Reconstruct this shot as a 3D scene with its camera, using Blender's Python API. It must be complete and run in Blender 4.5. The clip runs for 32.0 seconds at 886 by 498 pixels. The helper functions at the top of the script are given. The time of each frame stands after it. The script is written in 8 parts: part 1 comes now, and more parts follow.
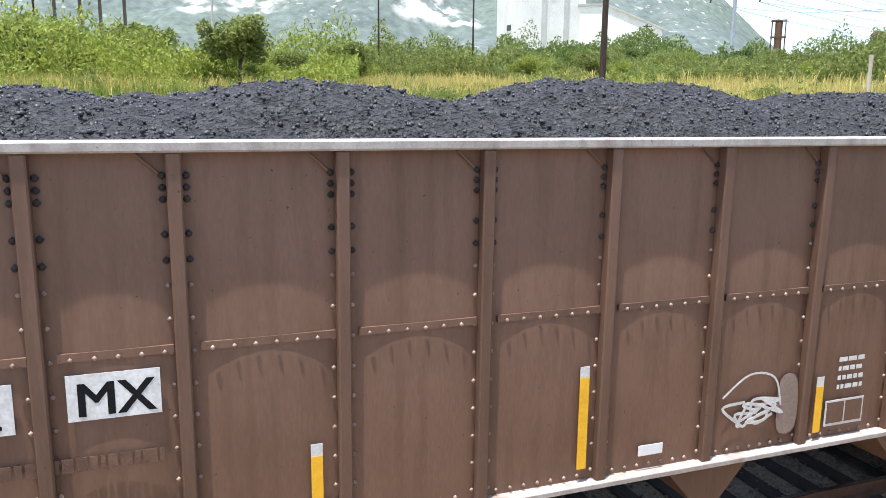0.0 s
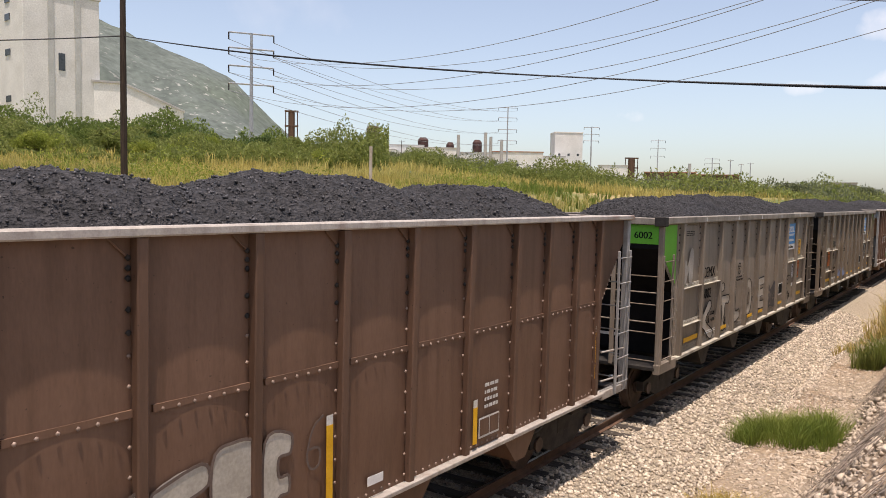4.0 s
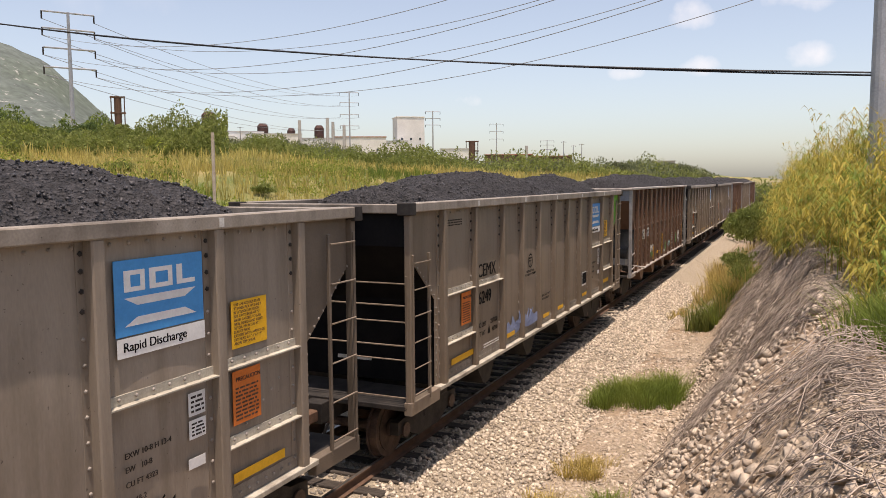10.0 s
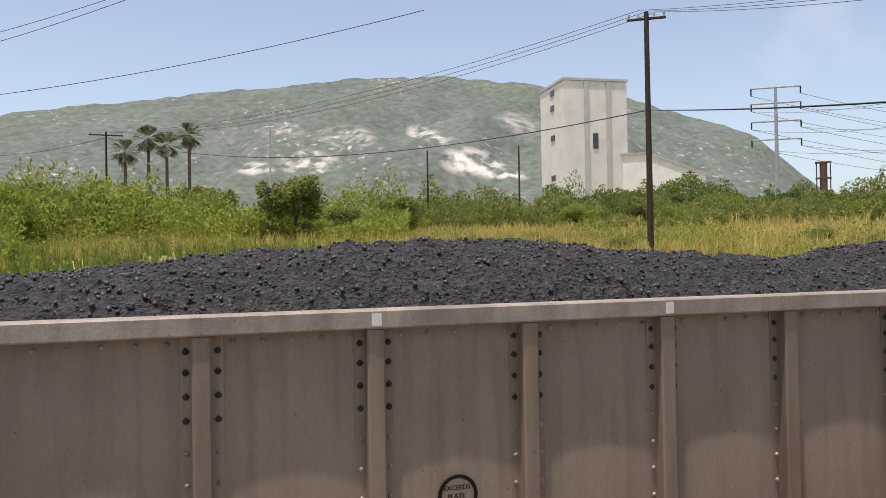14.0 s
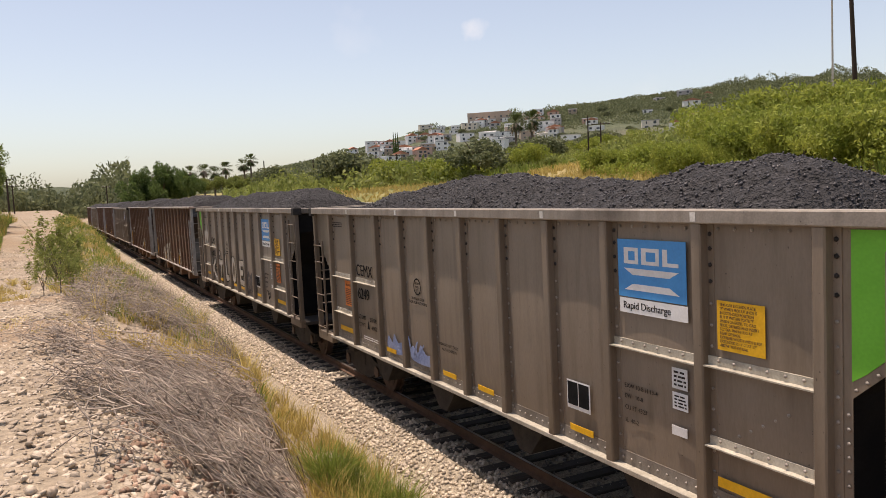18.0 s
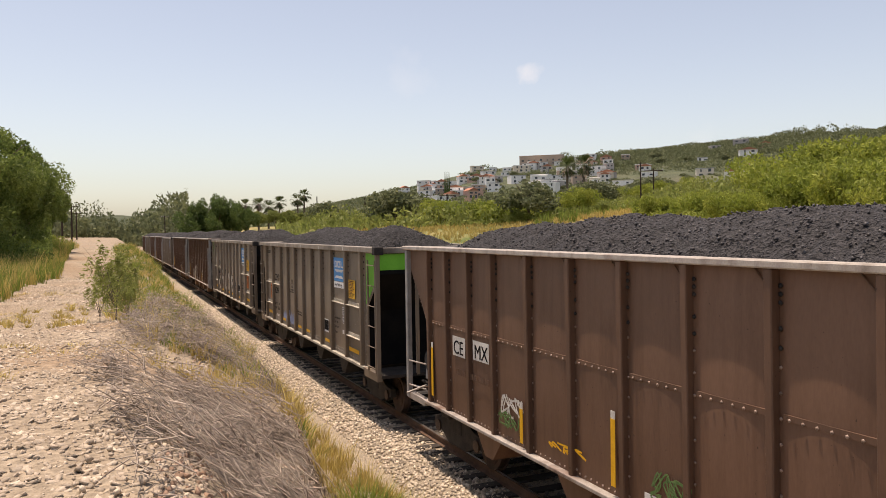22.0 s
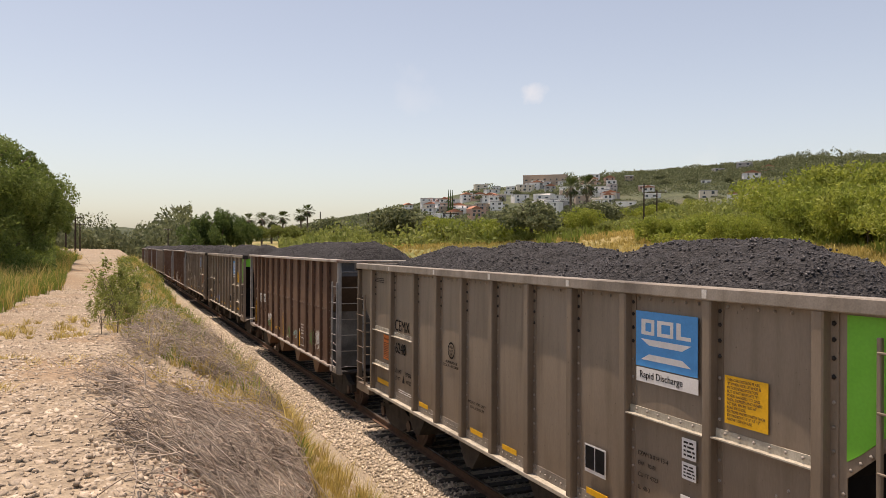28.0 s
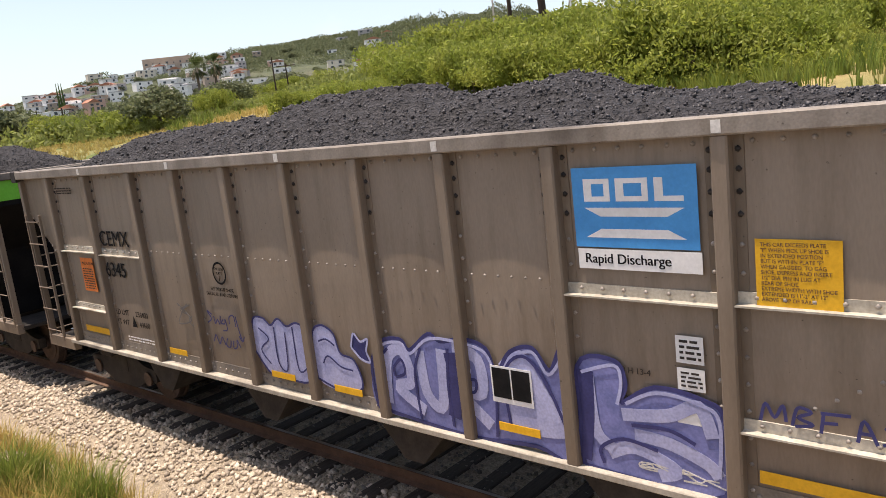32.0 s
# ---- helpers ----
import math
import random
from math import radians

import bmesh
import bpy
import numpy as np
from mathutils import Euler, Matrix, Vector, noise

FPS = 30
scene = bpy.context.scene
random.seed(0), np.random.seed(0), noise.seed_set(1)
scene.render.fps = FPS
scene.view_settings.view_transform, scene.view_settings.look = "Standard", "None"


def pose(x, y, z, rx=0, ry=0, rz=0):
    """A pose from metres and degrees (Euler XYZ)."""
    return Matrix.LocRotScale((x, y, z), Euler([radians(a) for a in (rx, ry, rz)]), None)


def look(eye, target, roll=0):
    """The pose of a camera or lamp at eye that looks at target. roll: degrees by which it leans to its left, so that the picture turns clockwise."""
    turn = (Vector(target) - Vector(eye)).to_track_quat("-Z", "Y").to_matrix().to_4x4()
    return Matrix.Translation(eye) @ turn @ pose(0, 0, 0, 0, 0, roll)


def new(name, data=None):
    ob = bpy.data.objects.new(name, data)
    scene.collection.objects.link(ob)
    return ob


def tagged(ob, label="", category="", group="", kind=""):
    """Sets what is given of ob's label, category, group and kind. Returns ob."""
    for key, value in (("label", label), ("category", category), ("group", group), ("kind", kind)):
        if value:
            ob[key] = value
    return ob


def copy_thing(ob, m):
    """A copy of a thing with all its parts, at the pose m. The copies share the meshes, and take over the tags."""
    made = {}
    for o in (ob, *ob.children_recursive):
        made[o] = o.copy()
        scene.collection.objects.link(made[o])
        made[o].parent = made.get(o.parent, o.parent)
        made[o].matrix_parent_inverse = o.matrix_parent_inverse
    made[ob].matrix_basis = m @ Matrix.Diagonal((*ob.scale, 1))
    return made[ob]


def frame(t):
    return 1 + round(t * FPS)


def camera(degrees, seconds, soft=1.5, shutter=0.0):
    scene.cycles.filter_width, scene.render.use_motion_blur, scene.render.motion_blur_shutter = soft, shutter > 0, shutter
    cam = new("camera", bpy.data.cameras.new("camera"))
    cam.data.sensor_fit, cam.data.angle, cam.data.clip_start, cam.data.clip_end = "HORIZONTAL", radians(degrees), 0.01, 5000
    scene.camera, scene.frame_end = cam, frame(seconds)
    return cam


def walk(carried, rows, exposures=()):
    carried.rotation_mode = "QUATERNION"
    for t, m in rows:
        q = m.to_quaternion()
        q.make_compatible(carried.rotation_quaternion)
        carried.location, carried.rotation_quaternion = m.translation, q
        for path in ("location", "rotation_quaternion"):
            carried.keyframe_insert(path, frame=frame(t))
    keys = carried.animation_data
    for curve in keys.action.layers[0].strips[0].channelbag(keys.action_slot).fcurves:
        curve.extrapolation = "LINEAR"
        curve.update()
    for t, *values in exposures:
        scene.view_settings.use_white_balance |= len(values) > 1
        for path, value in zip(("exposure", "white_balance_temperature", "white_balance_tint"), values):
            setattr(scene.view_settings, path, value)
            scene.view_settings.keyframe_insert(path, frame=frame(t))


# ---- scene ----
cam = camera(59.9, 32.0, soft=0.5)
PATH = [
    (0.0, 0.00, 0.00, 4.35, -20.18, -10.42, -0.57),
    (0.5, 0.00, 0.01, 4.36, -24.99, -8.81, -0.21),
    (1.0, 0.01, 0.01, 4.36, -36.44, -6.92, -0.59),
    (1.5, 0.01, 0.01, 4.35, -51.80, -6.29, -0.82),
    (2.0, 0.01, 0.04, 4.38, -58.20, -8.35, -1.03),
    (2.5, 0.01, 0.08, 4.40, -54.64, -5.80, -1.54),
    (4.5, 0.02, 0.16, 4.40, -53.51, -3.02, -1.09),
    (5.0, 0.04, 0.16, 4.42, -48.03, -1.68, 0.80),
    (5.5, 0.06, 0.17, 4.41, -48.25, -2.52, -0.34),
    (6.0, 0.08, 0.19, 4.38, -54.43, -2.35, -1.48),
    (6.5, 0.03, 0.28, 4.38, -58.68, -3.22, -0.53),
    (7.0, 0.00, 0.36, 4.38, -60.60, -4.34, -0.86),
    (7.5, -0.04, 0.42, 4.39, -62.47, -4.81, -0.86),
    (8.0, -0.02, 0.44, 4.36, -63.94, -5.99, -0.51),
    (8.5, -0.03, 0.46, 4.37, -65.55, -5.75, 0.63),
    (9.0, -0.04, 0.46, 4.38, -65.43, -5.38, 0.63),
    (9.5, -0.01, 0.46, 4.36, -65.01, -4.95, 1.32),
    (10.0, 0.00, 0.46, 4.36, -65.68, -4.98, 0.38),
    (10.5, -0.01, 0.44, 4.38, -65.69, -4.29, 1.08),
    (11.0, 0.06, 0.40, 4.38, -66.16, -3.88, 1.62),
    (11.5, -0.00, 0.38, 4.43, -65.54, -2.55, 2.82),
    (12.0, -0.05, 0.36, 4.45, -62.03, -2.63, 3.07),
    (12.5, -0.03, 0.41, 4.46, -53.86, -1.78, 1.56),
    (13.0, -0.03, 0.29, 4.42, -42.43, -0.42, 0.56),
    (13.5, -0.02, 0.20, 4.42, -29.73, 0.63, 0.34),
    (14.0, -0.02, 0.12, 4.42, -16.57, 0.59, 1.01),
    (14.5, -0.02, 0.08, 4.41, -1.69, -0.23, 0.97),
    (15.0, -0.02, 0.04, 4.40, 15.84, -3.80, 2.23),
    (15.5, -0.02, 0.02, 4.40, 29.76, -7.20, 4.04),
    (17.5, -0.05, -0.09, 4.40, 61.10, -5.17, 3.88),
    (18.0, -0.06, -0.13, 4.39, 63.01, -4.53, 2.85),
    (18.5, -0.01, -0.12, 4.41, 64.43, -3.70, 1.63),
    (19.0, 0.01, -0.13, 4.42, 65.24, -3.16, 1.21),
    (19.5, 0.01, -0.13, 4.42, 65.89, -2.82, 0.96),
    (20.0, 0.00, -0.14, 4.43, 66.45, -2.61, 0.96),
    (20.5, 0.01, -0.13, 4.43, 66.53, -2.03, 1.44),
    (21.0, 0.01, -0.13, 4.43, 66.29, -1.25, 1.42),
    (21.5, 0.01, -0.14, 4.44, 66.52, -1.44, 1.30),
    (22.0, 0.01, -0.14, 4.44, 66.69, -1.42, 0.84),
    (22.5, 0.02, -0.14, 4.44, 66.84, -1.39, 0.50),
    (23.0, 0.03, -0.15, 4.45, 67.21, -1.13, 0.46),
    (23.5, 0.03, -0.14, 4.45, 67.33, -1.27, 0.80),
    (24.0, 0.02, -0.14, 4.44, 67.16, -0.85, 0.55),
    (24.5, 0.03, -0.14, 4.45, 67.03, -0.73, 0.55),
    (25.0, 0.01, -0.15, 4.45, 66.84, -0.49, 0.68),
    (25.5, 0.01, -0.15, 4.45, 66.83, -0.40, 0.61),
    (26.0, 0.01, -0.14, 4.45, 66.35, -0.44, 0.92),
    (26.5, 0.01, -0.13, 4.45, 65.98, -0.34, 1.07),
    (28.5, 0.01, -0.16, 4.46, 66.98, -0.08, -0.48),
    (29.0, 0.02, -0.16, 4.46, 66.75, -0.07, -0.71),
    (29.5, 0.03, -0.16, 4.46, 66.16, 0.15, -1.01),
    (30.0, 0.01, -0.13, 4.46, 64.07, -0.01, -0.27),
    (30.5, -0.01, -0.12, 4.44, 60.57, -1.17, 0.85),
    (31.0, -0.03, -0.08, 4.41, 56.95, -3.63, 2.12),
    (31.5, -0.02, -0.00, 4.35, 49.10, -6.54, 4.57),
    (32.0, -0.02, 0.15, 4.34, 40.55, -10.55, 6.56),
]
walk(cam, [(t, pose(x, y, z, 90 + p, r, w)) for t, x, y, z, w, p, r in PATH], [(t, e + 0.18, k, w) for t, e, k, w in ((0.0, 1.0, 5800, 10), (0.6, 0.8, 6000, 12), (1.2, 0.35, 6500, 16), (2.2, 0.14, 6850, 18), (6.0, 0.14, 6900, 19), (10.0, 0.12, 7150, 20), (14.0, 0.12, 6800, 17), (18.0, 0.05, 7350, 20), (25.5, 0.08, 7700, 20), (29.5, -0.04, 7700, 20), (31.2, 0.05, 7500, 20), (32.0, 0.40, 7000, 18))])

# ---- light ----
SUN = Vector((-0.150, -0.108, 1.0)).normalized()
world = bpy.data.worlds.new("sky")
scene.world = world
world.use_nodes = True
wn = world.node_tree
sky = wn.nodes.new("ShaderNodeTexSky")
sky.sky_type, sky.sun_disc = "NISHITA", False
sky.sun_elevation = math.asin(SUN.z)
sky.sun_rotation = math.atan2(SUN.x, SUN.y)
sky.altitude, sky.air_density, sky.dust_density, sky.ozone_density = 500, 1.0, 2.2, 1.0
haze = wn.nodes.new("ShaderNodeHueSaturation")
haze.inputs["Saturation"].default_value = 0.78
cool = wn.nodes.new("ShaderNodeMix")
cool.data_type, cool.blend_type = "RGBA", "MULTIPLY"
cool.inputs[0].default_value, cool.inputs[7].default_value = 1.0, (0.93, 1.0, 1.0, 1)
wn.links.new(sky.outputs[0], cool.inputs[6])
wn.links.new(cool.outputs[2], haze.inputs["Color"])
# thin scattered cloud over the whole sky
wtc, wno, wra, wmx = (wn.nodes.new(k) for k in ("ShaderNodeTexCoord", "ShaderNodeTexNoise", "ShaderNodeMapRange", "ShaderNodeMix"))
wno.inputs["Scale"].default_value, wno.inputs["Detail"].default_value = 5.0, 7.0
wra.inputs[1].default_value, wra.inputs[2].default_value, wra.inputs[4].default_value = 0.62, 0.85, 0.3
wmx.data_type = "RGBA"
wmx.inputs[7].default_value = (6.0, 6.1, 6.2, 1)
wn.links.new(wtc.outputs["Generated"], wno.inputs["Vector"])
wn.links.new(wno.outputs[0], wra.inputs[0])
# small fair-weather puffs low in the sky, by bearing (left of north), height angle and size
wsum = wra.outputs[0]
wpn = wn.nodes.new("ShaderNodeTexNoise")
wpn.inputs["Scale"].default_value, wpn.inputs["Detail"].default_value = 22.0, 8.0
wn.links.new(wtc.outputs["Generated"], wpn.inputs["Vector"])
for az, el, w, h in ((-83.5, 11.2, 2.2, 1.2), (-83.8, 7.9, 2.4, 0.9), (-90.8, 8.2, 3.4, 1.0), (-90.5, 11.8, 3.6, 1.0), (-79.0, 7.6, 2.2, 0.7), (-52.0, 15.8, 2.2, 1.1), (60.2, 11.2, 1.9, 1.1), (-68.0, 6.0, 2.0, 0.8)):
    c = Vector((-math.sin(radians(az)) * math.cos(radians(el)), math.cos(radians(az)) * math.cos(radians(el)), math.sin(radians(el))))
    ex = Vector((math.cos(radians(az)), math.sin(radians(az)), 0))
    ez = c.cross(ex) * -1
    parts_ = []
    for axis, size in ((ex, w), (ez, h)):
        dt, mu = wn.nodes.new("ShaderNodeVectorMath"), wn.nodes.new("ShaderNodeMath")
        dt.operation, mu.operation = "DOT_PRODUCT", "MULTIPLY_ADD"
        dt.inputs[1].default_value = axis
        wn.links.new(wtc.outputs["Generated"], dt.inputs[0])
        wn.links.new(dt.outputs["Value"], mu.inputs[0])
        mu.inputs[1].default_value = 1 / math.sin(radians(size))
        mu.inputs[2].default_value = -c.dot(axis) / math.sin(radians(size))
        sq = wn.nodes.new("ShaderNodeMath")
        sq.operation = "MULTIPLY"
        wn.links.new(mu.outputs[0], sq.inputs[0]), wn.links.new(mu.outputs[0], sq.inputs[1])
        parts_.append(sq.outputs[0])
    ad, df, rg_, mx_ = (wn.nodes.new(k) for k in ("ShaderNodeMath", "ShaderNodeMath", "ShaderNodeMapRange", "ShaderNodeMath"))
    ad.operation, df.operation, mx_.operation = "ADD", "MULTIPLY_ADD", "MAXIMUM"
    wn.links.new(parts_[0], ad.inputs[0]), wn.links.new(parts_[1], ad.inputs[1])
    wn.links.new(ad.outputs[0], df.inputs[0])
    df.inputs[1].default_value = -0.32
    wn.links.new(wpn.outputs[0], df.inputs[2])
    rg_.inputs[1].default_value, rg_.inputs[2].default_value, rg_.inputs[4].default_value = 0.34, 0.70, 0.62
    wn.links.new(df.outputs[0], rg_.inputs[0])
    # only the side of the sky the puff stands on
    dt, gt = wn.nodes.new("ShaderNodeVectorMath"), wn.nodes.new("ShaderNodeMath")
    dt.operation, gt.operation = "DOT_PRODUCT", "GREATER_THAN"
    dt.inputs[1].default_value = c
    gt.inputs[1].default_value = 0.9
    wn.links.new(wtc.outputs["Generated"], dt.inputs[0]), wn.links.new(dt.outputs["Value"], gt.inputs[0])
    ml = wn.nodes.new("ShaderNodeMath")
    ml.operation = "MULTIPLY"
    wn.links.new(rg_.outputs[0], ml.inputs[0]), wn.links.new(gt.outputs[0], ml.inputs[1])
    wn.links.new(wsum, mx_.inputs[0]), wn.links.new(ml.outputs[0], mx_.inputs[1])
    wsum = mx_.outputs[0]
wn.links.new(wsum, wmx.inputs[0])
wn.links.new(haze.outputs[0], wmx.inputs[6])
wn.links.new(wmx.outputs[2], wn.nodes["Background"].inputs[0])
wn.nodes["Background"].inputs[1].default_value = 0.15
sun = new("sun", bpy.data.lights.new("sun", "SUN"))
sun.data.energy, sun.data.angle, sun.data.color = 4.6, radians(0.55), (1.0, 0.93, 0.83)
sun.matrix_world = look(SUN * 100, (0, 0, 0))

# ---- materials ----
def mat(name, c1, c2, rough=0.85, metal=0.0, scale=3.0, fine=40.0, bump=0.15, dist=0.01, spread=0.12, stretch=(1, 1, 1), c3=None, patch=0.5, island=False, spec=0.3, vary=(0.55, 0.72)):
    """c1 and c2 mix by a coarse noise, c3 comes in by larger patches; fine noise gives grain and relief."""
    m = bpy.data.materials.new(name)
    m.use_nodes = True
    n, l = m.node_tree.nodes, m.node_tree.links
    b = n["Principled BSDF"]
    tc = n.new("ShaderNodeTexCoord")
    mp = n.new("ShaderNodeMapping")
    mp.inputs["Scale"].default_value = stretch
    l.new(tc.outputs["Object"], mp.inputs[0])

    def noise_at(s, detail=6.0):
        t = n.new("ShaderNodeTexNoise")
        t.inputs["Scale"].default_value, t.inputs["Detail"].default_value = s, detail
        l.new(mp.outputs[0], t.inputs["Vector"])
        return t

    def mixed(fac, a, c):
        x = n.new("ShaderNodeMix")
        x.data_type = "RGBA"
        l.new(fac, x.inputs[0]) if hasattr(fac, "is_linked") else None
        for v, s in ((a, x.inputs[6]), (c, x.inputs[7])):
            if hasattr(v, "is_linked"):
                l.new(v, s)
            else:
                s.default_value = (*v, 1)
        return x.outputs[2]

    def ramp(src, lo, hi):
        r = n.new("ShaderNodeMapRange")
        r.inputs[1].default_value, r.inputs[2].default_value = lo, hi
        l.new(src, r.inputs[0])
        return r.outputs[0]

    coarse, grain = noise_at(scale), noise_at(fine, 3.0)
    col = mixed(ramp(coarse.outputs[0], 0.35, 0.65), c1, c2)
    if c3:
        col = mixed(ramp(noise_at(scale * 0.23).outputs[0], patch, patch + 0.14), col, c3)
    dark = mixed(ramp(grain.outputs[0], 0.3, 0.7), (1 - spread,) * 3, (1 + spread,) * 3)
    mul = n.new("ShaderNodeMix")
    mul.data_type, mul.blend_type = "RGBA", "MULTIPLY"
    mul.inputs[0].default_value = 1.0
    l.new(col, mul.inputs[6]), l.new(dark, mul.inputs[7])
    oi = n.new("ShaderNodeNewGeometry" if island else "ShaderNodeObjectInfo")
    hsv = n.new("ShaderNodeHueSaturation")
    l.new(ramp(oi.outputs["Random Per Island" if island else "Random"], -3.0 if not island else -1.0, 2.0 if not island else 1.0), hsv.inputs["Value"])
    val = n.new("ShaderNodeMath")
    val.operation = "MULTIPLY_ADD"
    l.new(oi.outputs["Random Per Island" if island else "Random"], val.inputs[0])
    val.inputs[1].default_value, val.inputs[2].default_value = vary if island else (0.16, 0.92)
    l.new(val.outputs[0], hsv.inputs["Value"])
    l.new(mul.outputs[2], hsv.inputs["Color"])
    l.new(hsv.outputs[0], b.inputs["Base Color"])
    b.inputs["Roughness"].default_value, b.inputs["Metallic"].default_value = rough, metal
    b.inputs["Specular IOR Level"].default_value = spec
    if bump:
        bp = n.new("ShaderNodeBump")
        bp.inputs["Strength"].default_value, bp.inputs["Distance"].default_value = bump, dist
        l.new(grain.outputs[0], bp.inputs["Height"])
        l.new(bp.outputs[0], b.inputs["Normal"])
    return m


def leaf_mat(name, c1, c2, through_light=0.35):
    m = mat(name, c1, c2, rough=0.6, scale=0.8, fine=6, bump=0, island=True, spec=0.25)
    n, l = m.node_tree.nodes, m.node_tree.links
    b = n["Principled BSDF"]
    tr, mx = n.new("ShaderNodeBsdfTranslucent"), n.new("ShaderNodeMixShader")
    l.new(b.inputs["Base Color"].links[0].from_socket, tr.inputs[0])
    mx.inputs[0].default_value = through_light
    l.new(b.outputs[0], mx.inputs[1]), l.new(tr.outputs[0], mx.inputs[2])
    l.new(mx.outputs[0], n["Material Output"].inputs[0])
    return m


GREY = mat("taupe_car_paint", (0.212, 0.166, 0.124), (0.246, 0.195, 0.148), 0.5, scale=1.3, fine=60, bump=0.06, spread=0.06, stretch=(1, 1, 0.25), c3=(0.170, 0.130, 0.093), patch=0.52, spec=0.4)
RIM = mat("pale_worn_rail_paint", (0.22, 0.19, 0.16), (0.29, 0.255, 0.215), 0.6, scale=4, fine=50, c3=(0.13, 0.11, 0.092), patch=0.56)
BROWN = mat("brown_car_paint", (0.150, 0.082, 0.051), (0.178, 0.099, 0.064), 0.55, scale=1.1, fine=50, bump=0.06, spread=0.07, stretch=(1, 1, 0.25), c3=(0.116, 0.065, 0.042), patch=0.5, spec=0.35)
GREYDARK = mat("dark_taupe_paint", (0.120, 0.094, 0.070), (0.160, 0.126, 0.096), 0.6, scale=1.3, fine=60, bump=0.06, spread=0.10, c3=(0.085, 0.068, 0.052), patch=0.5, spec=0.3)
GREYFADED = mat("chalky_faded_taupe_paint", (0.248, 0.202, 0.158), (0.285, 0.236, 0.188), 0.6, scale=1.3, fine=60, bump=0.06, spread=0.06, stretch=(1, 1, 0.25), c3=(0.205, 0.165, 0.127), patch=0.52, spec=0.35)
BRIM = mat("worn_steel_edge", (0.34, 0.30, 0.27), (0.42, 0.38, 0.34), 0.55, scale=5, fine=60, c3=(0.20, 0.13, 0.10), patch=0.58)
def weathered(m, dark=0.80):
    """Runs of dirt down the sheet and small chips in the paint."""
    n, l = m.node_tree.nodes, m.node_tree.links
    b = n["Principled BSDF"]
    src = b.inputs["Base Color"].links[0].from_socket
    tc, oi, ad, mp = (n.new("ShaderNode" + k) for k in ("TexCoord", "ObjectInfo", "VectorMath", "Mapping"))
    sc = n.new("ShaderNodeMath")
    sc.operation, sc.inputs[1].default_value = "MULTIPLY", 40.0
    l.new(oi.outputs["Random"], sc.inputs[0])
    l.new(tc.outputs["Object"], ad.inputs[0]), l.new(sc.outputs[0], ad.inputs[1])
    l.new(ad.outputs[0], mp.inputs[0])
    mp.inputs["Scale"].default_value = (1, 1, 0.09)
    for vec, scale, lo, hi, k in ((mp.outputs[0], 7.0, 0.48, 0.70, dark), (ad.outputs[0], 1.1, 0.45, 0.75, 0.86), (ad.outputs[0], 26.0, 0.70, 0.74, 0.45)):
        t, r, x = n.new("ShaderNodeTexNoise"), n.new("ShaderNodeMapRange"), n.new("ShaderNodeMix")
        t.inputs["Scale"].default_value, t.inputs["Detail"].default_value = scale, 5.0
        l.new(vec, t.inputs["Vector"]), l.new(t.outputs[0], r.inputs[0])
        r.inputs[1].default_value, r.inputs[2].default_value = lo, hi
        x.data_type, x.blend_type = "RGBA", "MULTIPLY"
        x.inputs[7].default_value = (k, k * 0.98, k * 0.95, 1)
        l.new(r.outputs[0], x.inputs[0]), l.new(src, x.inputs[6])
        src = x.outputs[2]
    l.new(src, b.inputs["Base Color"])


weathered(GREY)
weathered(GREYFADED)
weathered(BROWN)
weathered(RIM, 0.8)
weathered(BRIM, 0.75)
DUST = mat("cream_dust_on_steel", (0.34, 0.305, 0.245), (0.46, 0.42, 0.345), 0.85, scale=5, fine=40, c3=(0.22, 0.19, 0.155), patch=0.58)
POSTGREY = mat("faded_grey_paint", (0.23, 0.22, 0.21), (0.32, 0.31, 0.295), 0.6, scale=4, fine=50)
BLACK = mat("black_steel", (0.006, 0.006, 0.007), (0.012, 0.011, 0.011), 0.9, scale=2, fine=30, bump=0.1, spec=0.1)
DARKBROWN = mat("dark_brown_paint", (0.026, 0.019, 0.015), (0.052, 0.037, 0.029), 0.8, scale=1.6, fine=30, bump=0.1, c3=(0.075, 0.066, 0.060), patch=0.58)
DARKSTEEL = mat("grimy_dark_steel", (0.018, 0.016, 0.015), (0.040, 0.034, 0.030), 0.8, scale=5, fine=40, bump=0.2)
RUST = mat("rusty_steel", (0.085, 0.048, 0.032), (0.14, 0.080, 0.052), 0.8, scale=6, fine=50, bump=0.3)
RAILTOP = mat("polished_rail_steel", (0.35, 0.33, 0.31), (0.45, 0.43, 0.41), 0.3, 0.9, scale=3, fine=60, bump=0.03)
SHADEGRIMEGREEN = mat("shaded_grimy_green_paint", (0.020, 0.050, 0.010), (0.045, 0.120, 0.018), 0.7, scale=2, fine=30, bump=0.05, spread=0.2, c3=(0.010, 0.010, 0.010), patch=0.5)
GREEN = mat("bright_green_paint", (0.12, 0.42, 0.035), (0.15, 0.48, 0.05), 0.45, scale=2, fine=30, bump=0.05, spread=0.06)
COAL = mat("coal_lumps", (0.017, 0.016, 0.017), (0.048, 0.045, 0.047), 0.75, scale=11, fine=26, bump=1.0, dist=0.10, spread=0.5, spec=0.3)
WHITE = mat("white_sign_paint", (0.66, 0.65, 0.63), (0.74, 0.73, 0.71), 0.5, scale=6, fine=40, bump=0.03, spread=0.05)
